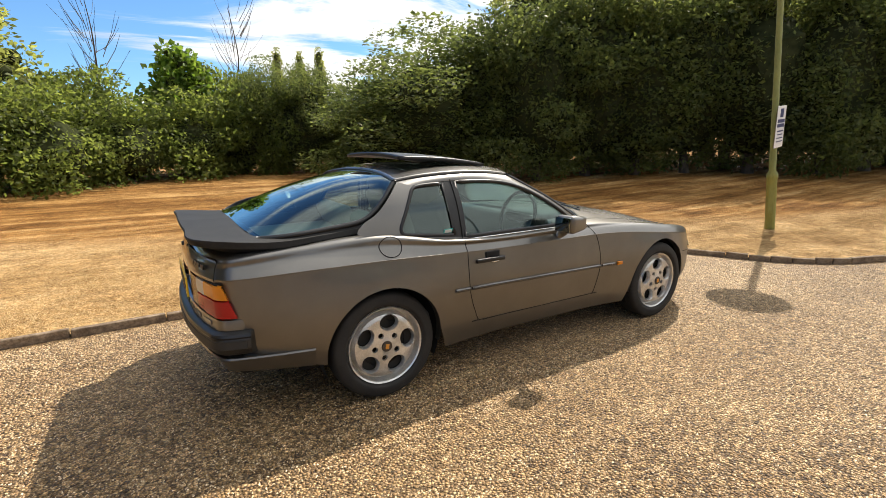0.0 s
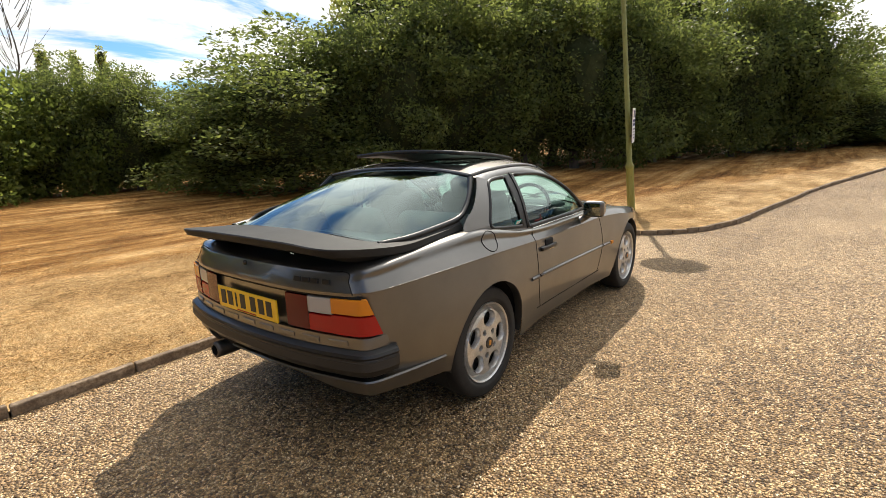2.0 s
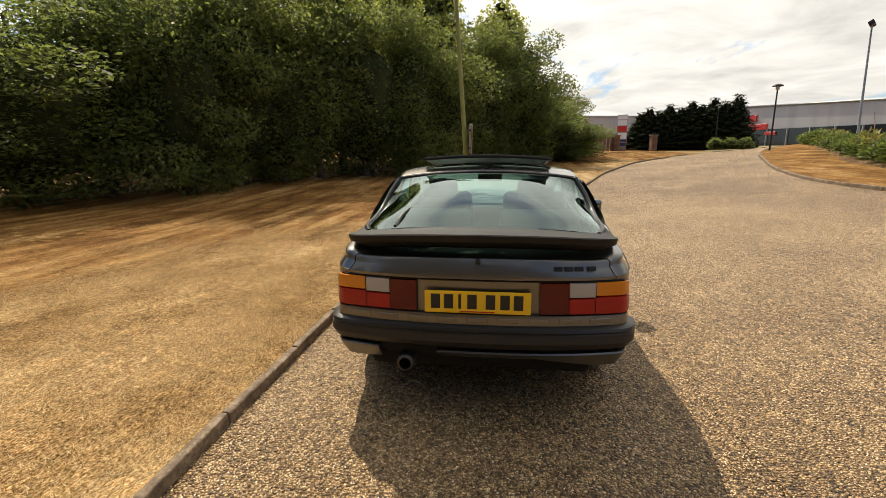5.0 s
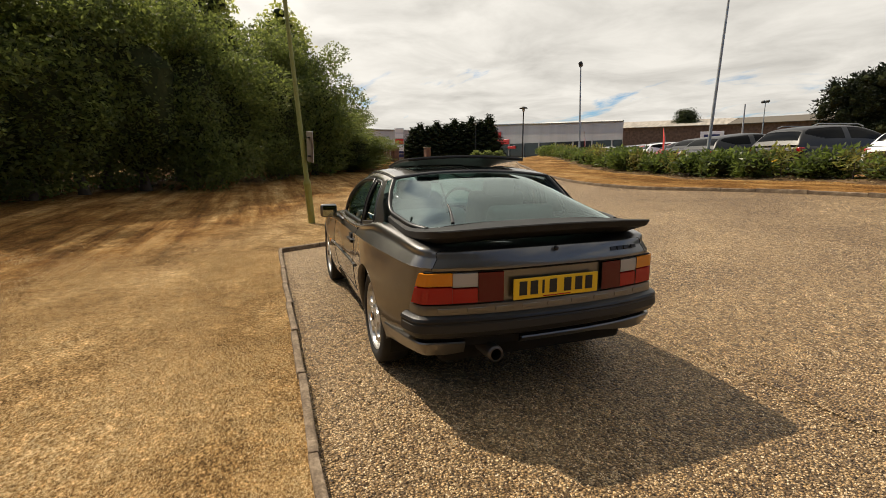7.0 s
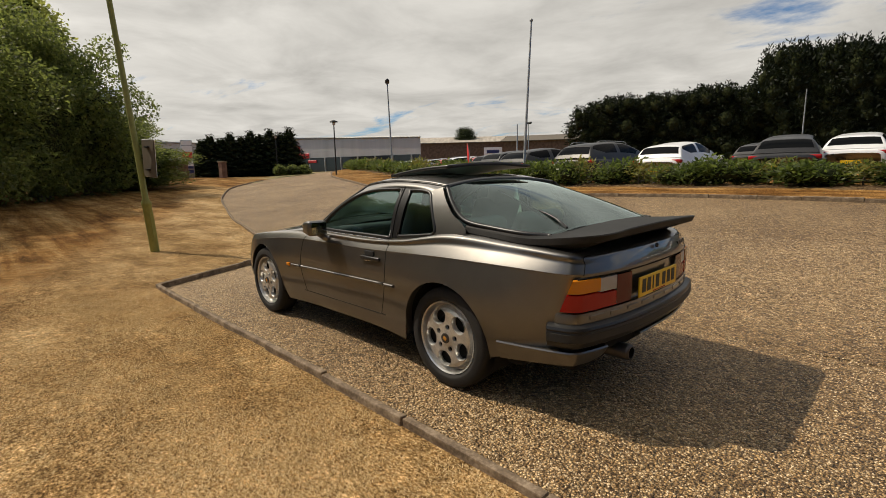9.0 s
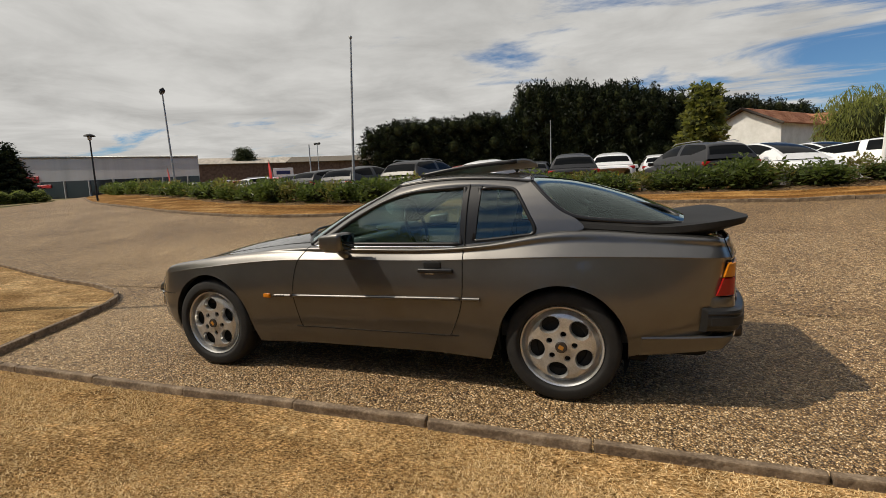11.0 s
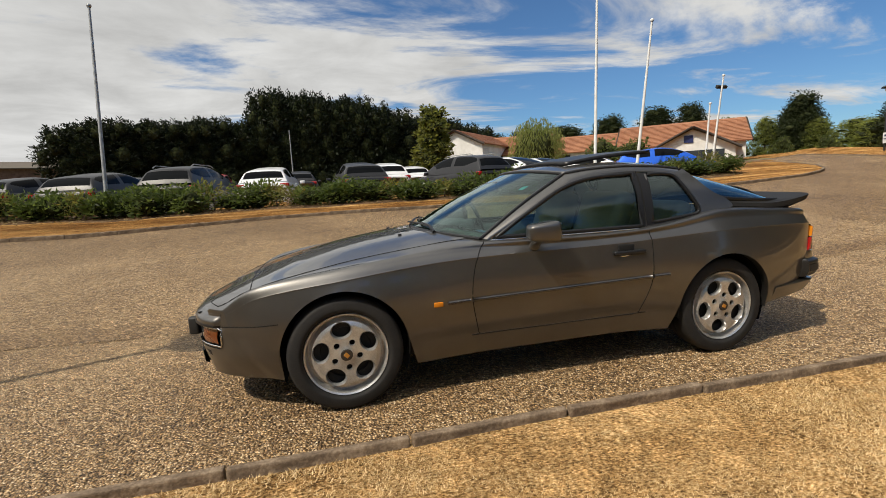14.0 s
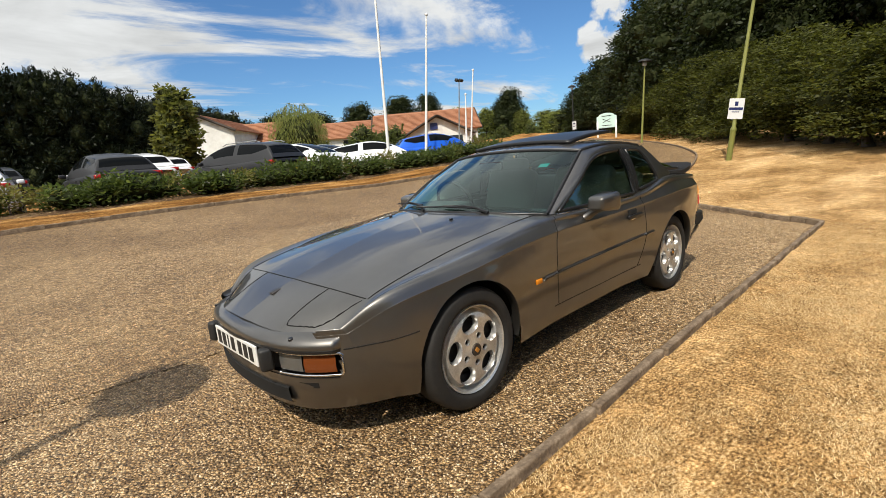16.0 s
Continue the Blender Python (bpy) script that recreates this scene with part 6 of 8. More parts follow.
H2.plant("dense dark green hawthorn reaching the dry lawn", 4.5, 15.8, 0.62, 0.95, 200, HEDGE_G)
H1.plant("dense dark green hawthorn reaching the dry lawn", 5.6, 14.9, 0.66, 0.95, 250, HEDGE_G)
H2.plant("tall dark hawthorn with loose upper twigs", 1.7, 16.4, 0.72, 0.75, 100, HEDGE_G)
Y1.plant("young tree with bright sunlit leaves", -0.9, 17.0, 1.02, 1.15, 20)
T2.plant("leafy tree at the edge of the lawn", -6.6, 15.0, 0.78, 1.0, 70)
T2.plant("leafy tree at the edge of the lawn", -9.6, 13.2, 0.8, 1.0, 170)
# behind the rear of the parked car: tall oaks over a hedge
s = station(-35, -16.8)
i = 0
while s < station(-8.0, 8.2):
    p, n = along(s), outward(s)
    q = p + n * 1.3
    H3.plant("yellow-green sunlit hedge below tall trees", q[0], q[1], rnd.uniform(0.52, 0.66), 1.12, rnd.uniform(0, 360), "hedge below the oaks")
    if i % 2 == 0:
        q = p + n * rnd.uniform(7.6, 9.4)
        T3.plant("tall dark green oak", q[0], q[1], rnd.uniform(1.4, 1.7), rnd.uniform(1.2, 1.5), rnd.uniform(0, 360), "tall oaks")
    s += 2.1
    i += 1


def bare_tree(x, y, h, seed):
    root = thing("bare_tree", "leafless dead tree with fine upright twigs", "tree", pose(x, y, rise(x, y)))
    rs = np.random.RandomState(seed)
    v, f = limbs(seed, h, 0.06, 12, 0.35, 0.25)
    v, f = list(v), list(f)
    for i in range(26):
        z = h * rs.uniform(0.4, 0.95)
        a = rs.uniform(0, 6.28)
        ln = h * rs.uniform(0.12, 0.25)
        b = np.array((math.cos(a) * 0.25, math.sin(a) * 0.25, z))
        tv, tf = tube([b, b + (math.cos(a) * ln * 0.3, math.sin(a) * ln * 0.3, ln * 0.5), b + (math.cos(a) * ln * 0.5, math.sin(a) * ln * 0.5, ln)], [0.012, 0.009, 0.004], 4)
        n0 = len(v)
        v += list(tv)
        f += [tuple(k + n0 for k in g) for g in tf]
    mesh_of("trunk", v, f, M_BARK, root)


bare_tree(-3.2, 16.2, 5.6, 3)
bare_tree(1.2, 18.0, 6.2, 8)

# three far poplars
PO = Plant("poplar", "tree", 21, [(0, 0, z, 0.95 * (1.1 - 0.06 * i), 0.95 * (1.1 - 0.06 * i), 1.6) for i, z in enumerate(np.linspace(2, 14, 9))], 3800, 0.35, M_LEAF_D, (13.0, 0.2, 4, 0.1, 0.3))
for x, y, h in ((13.2, 62, 0.80), (16.0, 62, 0.78), (18.2, 61, 0.81)):
    PO.plant("far dark columnar poplar tree", x, y, h, 0.85, x * 40, "far poplars")

# ---- beyond the car park ----
def cyp_blobs(seed, h, w):
    """A broad, close-grown conifer: overlapping upright tufts that thin out to an uneven top."""
    rs = np.random.RandomState(seed)
    out = []
    for z in np.linspace(0.5, h * 0.93, 11):
        share = z / h
        half = w * (1.0 - 0.45 * max(0.0, share - 0.55) / 0.45)
        for k in range(7):
            x = half * (k / 3.0 - 1) * 0.9 + rs.uniform(-0.3, 0.3)
            r = rs.uniform(0.55, 0.95) * (1.0 - 0.3 * share)
            out.append((x, rs.uniform(-0.9, 0.9), z + rs.uniform(-0.35, 0.35), r, r, r * rs.uniform(0.9, 1.5)))
    for k in range(16):
        r = rs.uniform(0.14, 0.30)
        out.append((rs.uniform(-0.85, 0.85) * w, rs.uniform(-0.6, 0.6), h * rs.uniform(0.88, 1.0), r, r, rs.uniform(0.5, 0.95)))
    return out


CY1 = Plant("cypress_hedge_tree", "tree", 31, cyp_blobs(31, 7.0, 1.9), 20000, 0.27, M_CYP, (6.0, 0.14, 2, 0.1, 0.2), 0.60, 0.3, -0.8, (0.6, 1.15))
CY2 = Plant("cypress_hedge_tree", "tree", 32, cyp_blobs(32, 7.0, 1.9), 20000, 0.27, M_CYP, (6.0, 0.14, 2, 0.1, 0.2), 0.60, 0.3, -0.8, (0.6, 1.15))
CYP_TOP = [(-16.5, 5.4), (-15.5, 6.1), (-14.5, 6.7), (-11.0, 7.7), (-6.0, 8.3), (-2.6, 9.5), (2.0, 10.6), (4.5, 10.6), (6.2, 10.0), (6.9, 8.0), (9.9, 8.4), (13.7, 8.2), (19.0, 8.3), (21.3, 7.7)]
for i, u in enumerate(np.concatenate([np.linspace(20.3, 8.6, 7), np.linspace(5.2, -15.6, 13)])):
    top = float(np.interp(u, [c[0] for c in CYP_TOP], [c[1] for c in CYP_TOP]))
    back = -42.0 + 3.5 * max(0, (u - 7) / 13) - 10.0 * max(0.0, (-u - 5) / 10)
    far = (3.4 - back) / 45.4
    (CY1, CY2)[i % 2].plant("tall dense dark cypress beyond the car park", 0.3 + (u - 0.3) * far, back + rnd.uniform(-0.4, 0.4), (1.18 + (top - 1.18) * far - 1.0) / 7.9 * rnd.uniform(0.96, 1.03), 1.12, rnd.choice((0, 180)), "cypress screen", 1.0)
GO = Plant("olive_green_tree", "tree", 33, crown_blobs(33, 16, 1.4, 1.0, 5.9, 0.75, 0.5), 5000, 0.26, M_GOLDLEAF, (5.0, 0.12, 5, 0.2, 0.2))
GO.plant("olive-green bushy tree before the cypresses", -6.9, -32.0, 1.0, 1.3, 30, "", 1.0)
wb = []
for k in range(18):
    a, r = k * 2.4, 1.9 * math.sqrt((k + 0.5) / 18)
    for z in np.linspace(0.9, 4.6 - 0.32 * r * r, 6):
        wb.append((r * math.cos(a), r * math.sin(a), z, 0.5, 0.5, 0.55))
WI = Plant("weeping_willow", "tree", 34, wb, 8000, 0.34, M_WILLOW, (4.2, 0.2, 6, 0.3, 0.4), 0.9, 0.16, 3.0, (0.72, 1.05), [(0, 0, 2.5, 1.7, 1.7, 1.8)])
WI.plant("pale green weeping willow by the white house", -14.9, -31.6, 1.0, 1.0, 0, "", 1.0)
RB = Plant("round_bush", "bush", 35, crown_blobs(35, 12, 1.3, 0.4, 2.2, 0.7, 0.55), 3600, 0.2, M_LEAF, None)
RB.plant("rounded green bush before the house", -19.6, -30.0, 1.15, 1.5, 0, "bushes by the house", 1.0)
RB.plant("rounded green bush before the house", -21.6, -29.0, 1.1, 1.3, 80, "bushes by the house", 1.0)
for x, y, h in ((-35.5, -29.0, 0.8), (-38.2, -27.5, 0.75), (-40.5, -24.5, 0.9)):
    RB.plant("clipped green bush beside the drive", x, y, h, 0.7, x * 30, "clipped bushes", 1.6)
FAR = "trees behind the house and the drive"
for kind, x, y, top, w in ((T3, -24, -54, 7.8, 1.2), (T3, -29, -53, 7.7, 1.2), (T3, -33.5, -50.5, 8.6, 1.1), (T3, -37.5, -47, 9.0, 1.1), (T3, -40.5, -45.0, 9.1, 0.9), (T2, -41.9, -41.0, 7.4, 1.0), (T2, -44.0, -38.4, 7.0, 0.8),
                              (T3, -46.0, -36.0, 8.5, 0.85), (T2, -45.5, -34.0, 6.2, 0.8), (T2, -47, -31.7, 5.8, 1.2), (T2, -46, -29, 5.5, 1.2), (T2, -44.5, -26.5, 5.4, 1.1), (T3, -42.5, -24.0, 6.6, 1.0), (T3, -40.5, -22.0, 7.6, 1.0),
                              (T3, -38.5, -19.5, 8.4, 0.9), (T3, -55, -44, 8.6, 1.3), (T2, -58, -36, 6.2, 1.6), (T3, -57, -28, 8, 1.6), (T3, -53, -20, 8, 1.5), (T3, -31, -58, 8.4, 1.4), (T3, -20, -60, 8.5, 1.4)):
    kind.plant("dark green tree beyond the house", x, y, (top - 1.4) / 10.4, w, x * 37, FAR, 1.4)
for x, y, top, w in ((-35.5, -15.8, 9.0, 1.0), (-33.0, -13.2, 10.0, 1.15), (-30.5, -11.0, 11.0, 1.2), (-27.5, -8.0, 11.5, 1.2), (-25.0, -5.0, 11.5, 1.15)):
    T3.plant("tall dark green oak beside the drive", x, y, (top - 1.4) / 10.4, w, x * 53, "oaks beside the drive", 1.4)
for x, y, h, w in ((-38, -15.5, 1.1, 1.4), (-41, -18.5, 1.0, 1.4), (-36.0, -13.6, 1.1, 1.3), (-43, -21.5, 0.95, 1.4), (-39.5, -17.0, 1.1, 1.3), (-33.5, -12.0, 1.1, 1.2), (-45, -25, 0.9, 1.3)):
    S1.plant("clipped hedge closing the end of the drive", x, y, h, w, x * 50, "far hedge", 1.7)
# conifers and trees far ahead
cone = []
for i, z in enumerate(np.linspace(0.3, 4.7, 12)):
    r = 0.95 * (1 - z / 5.2) + 0.08
    for k in range(4):
        turn = 1.57 * k + 0.8 * i
        cone.append((0.62 * r * math.cos(turn), 0.62 * r * math.sin(turn), z, 0.5 * r, 0.5 * r, 0.36))
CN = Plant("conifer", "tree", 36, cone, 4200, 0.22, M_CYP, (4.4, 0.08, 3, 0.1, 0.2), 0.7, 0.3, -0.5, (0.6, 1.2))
for x, y, h, w in ((41.9, -12.4, 0.62, 1.8), (41.7, -13.0, 0.70, 1.6), (41.5, -13.8, 0.64, 1.9), (41.3, -14.6, 0.74, 1.7), (41.1, -15.5, 0.68, 1.9), (40.9, -16.3, 0.78, 1.8), (40.7, -17.0, 0.72, 1.9), (40.4, -17.9, 0.82, 1.8), (40.2, -18.8, 0.76, 2.0), (40.0, -19.6, 0.86, 1.8), (42.6, -18.4, 0.74, 2.0), (42.8, -16.6, 0.70, 2.0), (43.0, -14.6, 0.66, 2.0)):
    CN.plant("dark pointed conifer beside the far entrance", x, y, h, w, x * 60, "conifers at the entrance", 1.3)
T3.plant("round-headed tree far beyond the sheds", 52.0, -57.2, 0.62, 0.95, 10, "", 2.0)
T2.plant("slender tree at the end of the hedgerow", 22.5, 2.8, 0.80, 0.85, 0)
T2.plant("slender tree at the end of the hedgerow", 25.2, 0.1, 0.93, 1.15, 120)
for x, y, h in ((28.5, -3.0, 0.9), (31, -4.6, 0.75)):
    H1.plant("green bush at the far end of the hedgerow", x, y, h, 1.1, x * 20, HEDGE_G)


# ---- laurel hedge between verge and car park ----
def laurel(seed):
    rs = np.random.RandomState(seed)
    blobs = [(rs.uniform(-0.45, 0.45), rs.uniform(-0.22, 0.22), rs.uniform(0.2, 0.72), 0.27, 0.24, 0.27) for _ in range(12)]
    return Plant("laurel_plant", "hedge", seed, blobs, 720, 0.16, M_LAUREL, (0.75, 0.02, 6, 0.5, 0.1), 0.85, 0.36, -0.75, (0.5, 1.25), [(0, 0, 0.42, 0.55, 0.26, 0.33)])


M_LAUREL_DRY = leaf_material("dry_laurel_leaves", (0.14, 0.085, 0.03), (0.24, 0.27, 0.08), 0.3, 0.45)


def dry_laurel(seed):
    """A half-bare plant with scorched leaves."""
    rs = np.random.RandomState(seed)
    blobs = [(rs.uniform(-0.4, 0.4), rs.uniform(-0.2, 0.2), rs.uniform(0.25, 0.8), 0.2, 0.2, 0.22) for _ in range(9)]
    return Plant("laurel_plant", "hedge", seed, blobs, 330, 0.15, M_LAUREL_DRY, (0.75, 0.02, 6, 0.5, 0.1), 0.0, 0.3, -0.75, (0.5, 1.3))


LA = [laurel(k) for k in (41, 42, 43)]
LA_DRY = dry_laurel(47)
HEDGE_LINE = spline([(38, -26.5), (30, -19.8), (24.5, -17.4), (17, -13.7), (11, -11.1), (7, -10.4), (2, -10.5), (-4, -10.4), (-8, -10.35), (-12.4, -10.6)], 300)
hl = np.concatenate([[0], np.cumsum(np.linalg.norm(np.diff(HEDGE_LINE, axis=0), axis=1))])
s, i = 0.0, 0
while s < hl[-1]:
    x, y = (np.interp(s, hl, HEDGE_LINE[:, k]) for k in (0, 1))
    scorched = i % 9 in (2, 5) or 1.6 < x < 2.4
    (LA_DRY if scorched else LA[i % 3]).plant("half-bare laurel with scorched brown leaves in the hedge" if scorched else "broad-leaved laurel in the car park hedge", x, y + rnd.uniform(-0.12, 0.12), rnd.uniform(0.56, 0.92) * (1.0 if x > -6 else 0.9), rnd.uniform(0.95, 1.15), rnd.uniform(0, 360), "laurel hedge")
    s += 0.52 if x < 16 else 0.8
    i += 1


# bare earth and fallen leaves under the laurel hedge
M_SOIL = material("dry_bare_earth", (0.12, 0.075, 0.045), 0.95, spec=0.1)
noise_mix(M_SOIL, 2.0, [(0.06, 0.036, 0.02), (0.13, 0.08, 0.045), (0.24, 0.16, 0.09)], second=(30.0, 0.45), lo=0.38, hi=0.62)
bump(M_SOIL, 40.0, 0.8, 0.02)
near_bed = [p for p in HEDGE_LINE if p[0] < 26]
bv = []
for i, (x, y) in enumerate(near_bed):
    for k, d in enumerate((-0.75, -0.3, 0.2, 0.80 + 0.30 * noise.noise((x * 0.8, y * 0.8, 1.0)))):
        bv.append((x, y + d, rise(x, y + d) + 0.066 - (0.02 if k in (0, 3) else 0.0)))
tagged(mesh_of("soil_bed", bv, grid_faces(len(near_bed), 4), M_SOIL), "strip of bare brown earth under the laurel hedge", "ground", kind="structure")
M_FALLEN = leaf_material("fallen_laurel_leaves", (0.16, 0.09, 0.03), (0.60, 0.45, 0.24), 0.1, 0.7)
rs = np.random.RandomState(77)
fv = []
for k in range(2600):
    j = rs.randint(len(near_bed))
    x, y = near_bed[j][0] + rs.uniform(-0.3, 0.3), near_bed[j][1] + rs.normal(0.35, 0.32)
    a, ln = rs.uniform(0, 6.28), rs.uniform(0.05, 0.11)
    c, e = np.array((math.cos(a), math.sin(a), 0)), np.array((-math.sin(a), math.cos(a), 0))
    p = np.array((x, y, rise(x, y) + 0.072))
    fv += [p, p + c * ln * 0.5 + e * ln * 0.2 + (0, 0, rs.uniform(0.0, 0.02)), p + c * ln + (0, 0, rs.uniform(0, 0.03)), p + c * ln * 0.5 - e * ln * 0.2 + (0, 0, rs.uniform(0, 0.02))]
tagged(new("fallen_leaves", fast_mesh("fallen_leaves", fv, np.arange(len(fv)).reshape(-1, 4), M_FALLEN)), "dry brown leaves fallen below the hedge", "leaves", kind="stuff")

# ---- poles, lamps and signs ----
M_POST = material("green_painted_steel", (0.20, 0.22, 0.05), 0.55)
noise_mix(M_POST, 5.0, [(0.15, 0.165, 0.04), (0.27, 0.27, 0.075)], second=(60.0, 0.4), stretch=(1, 1, 0.3))
M_GREYPOST = material("galvanised_steel", (0.35, 0.36, 0.36), 0.5, 0.6)
noise_mix(M_GREYPOST, 8.0, [(0.25, 0.26, 0.26), (0.42, 0.43, 0.43)])
M_WHITEPOLE = material("white_painted_pole", (0.72, 0.72, 0.70), 0.4)
noise_mix(M_WHITEPOLE, 4.0, [(0.62, 0.62, 0.60), (0.78, 0.78, 0.76)])
M_DARKMETAL = material("dark_lamp_metal", (0.03, 0.03, 0.03), 0.45, 0.3)
M_LANTERN = material("lantern_glass", (0.5, 0.5, 0.48), 0.2)
M_SIGNW = material("white_sign_face", (0.78, 0.79, 0.80), 0.4)
M_NAVY = material("navy_print", (0.02, 0.03, 0.12), 0.5)
M_SAGE = material("pale_green_paint", (0.55, 0.72, 0.66), 0.5)
M_SIGNBACK = material("dull_sign_back", (0.11, 0.09, 0.065), 0.7)
M_REDSIGN = material("red_sign_face", (0.55, 0.03, 0.03), 0.4)


def leaning(base, top):
    """Pose of an upright thing that leans from base to top, and its length."""
    b, t = Vector(base), Vector(top)
    return Matrix.Translation(b) @ (t - b).to_track_quat("Z", "Y").to_matrix().to_4x4(), (t - b).length


def street_lamp(base, top, label, r=0.042, box=True, head=0.30, mat=None, group=""):
    m, ln = leaning(base, top)
    lamp = thing("street_lamp", label, "lamp post", m, group)
    mat = mat or M_POST
    prof = [(r * 1.45, -0.2), (r * 1.45, 0.78), (r * 1.6, 0.80), (r * 1.6, 0.84), (r, 0.90), (r * 0.75, ln)] if box else [(r, -0.2), (r * 0.7, ln)]
    v, f = lathe(prof, 16)
    mesh_of("column", v, f, mat, lamp, "", True, 35)
    if box:
        bm = bmesh.new()
        bevel_box(bm, (r * 1.42, 0, 0.45), (0.012, 0.07, 0.42), 0.003, 1)
        part("service_door", bm, mat, lamp, "", False)
    if head:
        v, f = lathe([(0.03, ln - 0.03), (0.09, ln), (0.10, ln + 0.16), (0.02, ln + 0.17)], 20)
        mesh_of("lantern", v, f, M_LANTERN, lamp, "clear lantern bowl")
        v, f = lathe([(head, ln + 0.16), (head * 1.01, ln + 0.18), (head * 0.85, ln + 0.22), (head * 0.45, ln + 0.27), (0.02, ln + 0.29), (0.0, ln + 0.29)], 28)
        mesh_of("canopy", v, f, M_DARKMETAL, lamp, "round dark lamp canopy")
    return lamp


street_lamp((6.02, 0.58, 0.05), (5.87, 0.90, 4.85), "green-painted lamp post leaning on the dry lawn", 0.048, True, 0.34)
street_lamp((-12.15, -1.96, 0.42), (-12.28, -1.42, 5.1), "green-painted lamp post beside the drive", 0.05, True, 0.30)
street_lamp((-20.05, -7.95, 1.0), (-20.12, -7.8, 4.45), "tall green lamp post at the bend", 0.05, False, 0.30)
street_lamp((23.68, -14.24, 1.0), (23.70, -14.26, 4.35), "dark lamp post on the verge", 0.05, False, 0.26, M_DARKMETAL)
street_lamp((37.8, -17.2, 1.2), (37.8, -17.2, 4.5), "dark lamp post near the far entrance", 0.05, False, 0.26, M_DARKMETAL)
street_lamp((-27.4, -16.0, 1.2), (-27.5, -16.1, 4.85), "lamp post by the far hedge", 0.05, False, 0.26, M_DARKMETAL)


def rows_of_print(parent, w, rows, y, mat):
    """Plain bars in place of print."""
    for z, frac, h in rows:
        bm = bmesh.new()
        bevel_box(bm, (0, y, z), (w * frac, 0.003, h), 0.0005, 1)
        part("print_bar", bm, mat, parent, "", False)


def notice(place, w, h, yaw, label, rows, lean=0.0):
    root = thing("notice_sign", label, "sign", pose(*place, 0, lean, yaw))
    bm = bmesh.new()
    bevel_box(bm, (0, 0, 0), (w, 0.006, h), 0.002, 1)
    face = part("sign_face", bm, M_SIGNW, root, "", False)
    rows_of_print(face, w, rows, -0.005, M_NAVY)
    bm = bmesh.new()
    bevel_box(bm, (0, 0.007, 0), (w * 0.99, 0.006, h * 0.99), 0.001, 1)
    part("sign_back", bm, M_SIGNBACK, root, "dull brown sign back", False)
    for z in (-h * 0.3, h * 0.3):
        bm = bmesh.new()
        bevel_box(bm, (0, 0.03, z), (0.10, 0.05, 0.03), 0.003, 1)
        part("clamp", bm, M_DARKMETAL, root, "", False)


# notice on the lamp post beside the bay: seen nearly edge on at first
notice((5.85, 0.55, 1.60), 0.42, 0.60, 11, "tall white notice clamped to the lamp post", [(0.20, 0.35, 0.12), (0.085, 0.8, 0.05), (0.02, 0.8, 0.05), (-0.06, 0.7, 0.02), (-0.11, 0.6, 0.015), (-0.16, 0.7, 0.015), (-0.21, 0.7, 0.015)], -4)
notice((-12.12, -1.80, 1.77), 0.40, 0.53, 77, "square white parking notice on the lamp post", [(0.13, 0.22, 0.11), (0.0, 0.9, 0.07), (-0.08, 0.5, 0.02)], 7)
notice((-27.3, -15.9, 2.45), 0.50, 0.55, 62, "small white notice on the far lamp post", [(0.12, 0.5, 0.1), (-0.05, 0.7, 0.05)])

# the arched sign on two posts
board = thing("entrance_sign", "pale green arched sign board on two white posts", "sign", pose(-23.41, -11.47, 0.85, 0, 0, 112) @ Matrix.Scale(1.08, 4))
for s in (1, -1):
    bm = bmesh.new()
    bevel_box(bm, (0.46 * s, 0, 0.62), (0.09, 0.09, 1.5), 0.01, 1)
    part("post", bm, M_WHITEPOLE, board)
prof = [(-0.50, 1.02), (0.50, 1.02), (0.50, 1.60)] + [(0.50 * math.cos(a) * 0.8, 1.62 + 0.16 * math.sin(a)) for a in np.linspace(0.1, math.pi - 0.1, 14)] + [(-0.50, 1.60)]
v = [(x, d, z) for d in (-0.02, 0.02) for x, z in prof]
n = len(prof)
mesh_of("panel", v, [tuple(range(n)), tuple(range(2 * n - 1, n - 1, -1))] + [(k, k + n, (k + 1) % n + n, (k + 1) % n) for k in range(n)], M_SAGE, board, "", False)
rows_of_print(board, 0.8, [(1.62, 0.6, 0.04), (1.14, 0.6, 0.03)], -0.025, M_DARKMETAL)
for a in (25, -25):
    bm = bmesh.new()
    bevel_box(bm, (0, -0.025, 1.38), (0.42, 0.004, 0.03), 0.001, 1, pose(0, 0, 0, 0, a, 0))
    part("emblem_bar", bm, M_DARKMETAL, board)


def plain_pole(base, top, r, name, label, mat, knob=True, group=""):
    m, ln = leaning(base, top)
    root = thing(name, label, "pole", m, group)
    v, f = lathe([(r * 1.5, -0.3), (r * 1.5, 0.3), (r, 0.4), (r * 0.6, ln), (0.0, ln)], 12)
    mesh_of("shaft", v, f, mat, root, "", True, 40)
    if knob:
        v, f = lathe([(0.0, ln + 0.10), (r * 1.1, ln + 0.07), (r * 1.2, ln + 0.04), (r * 0.9, ln)], 10)
        mesh_of("finial", v, f, mat, root)
    return root


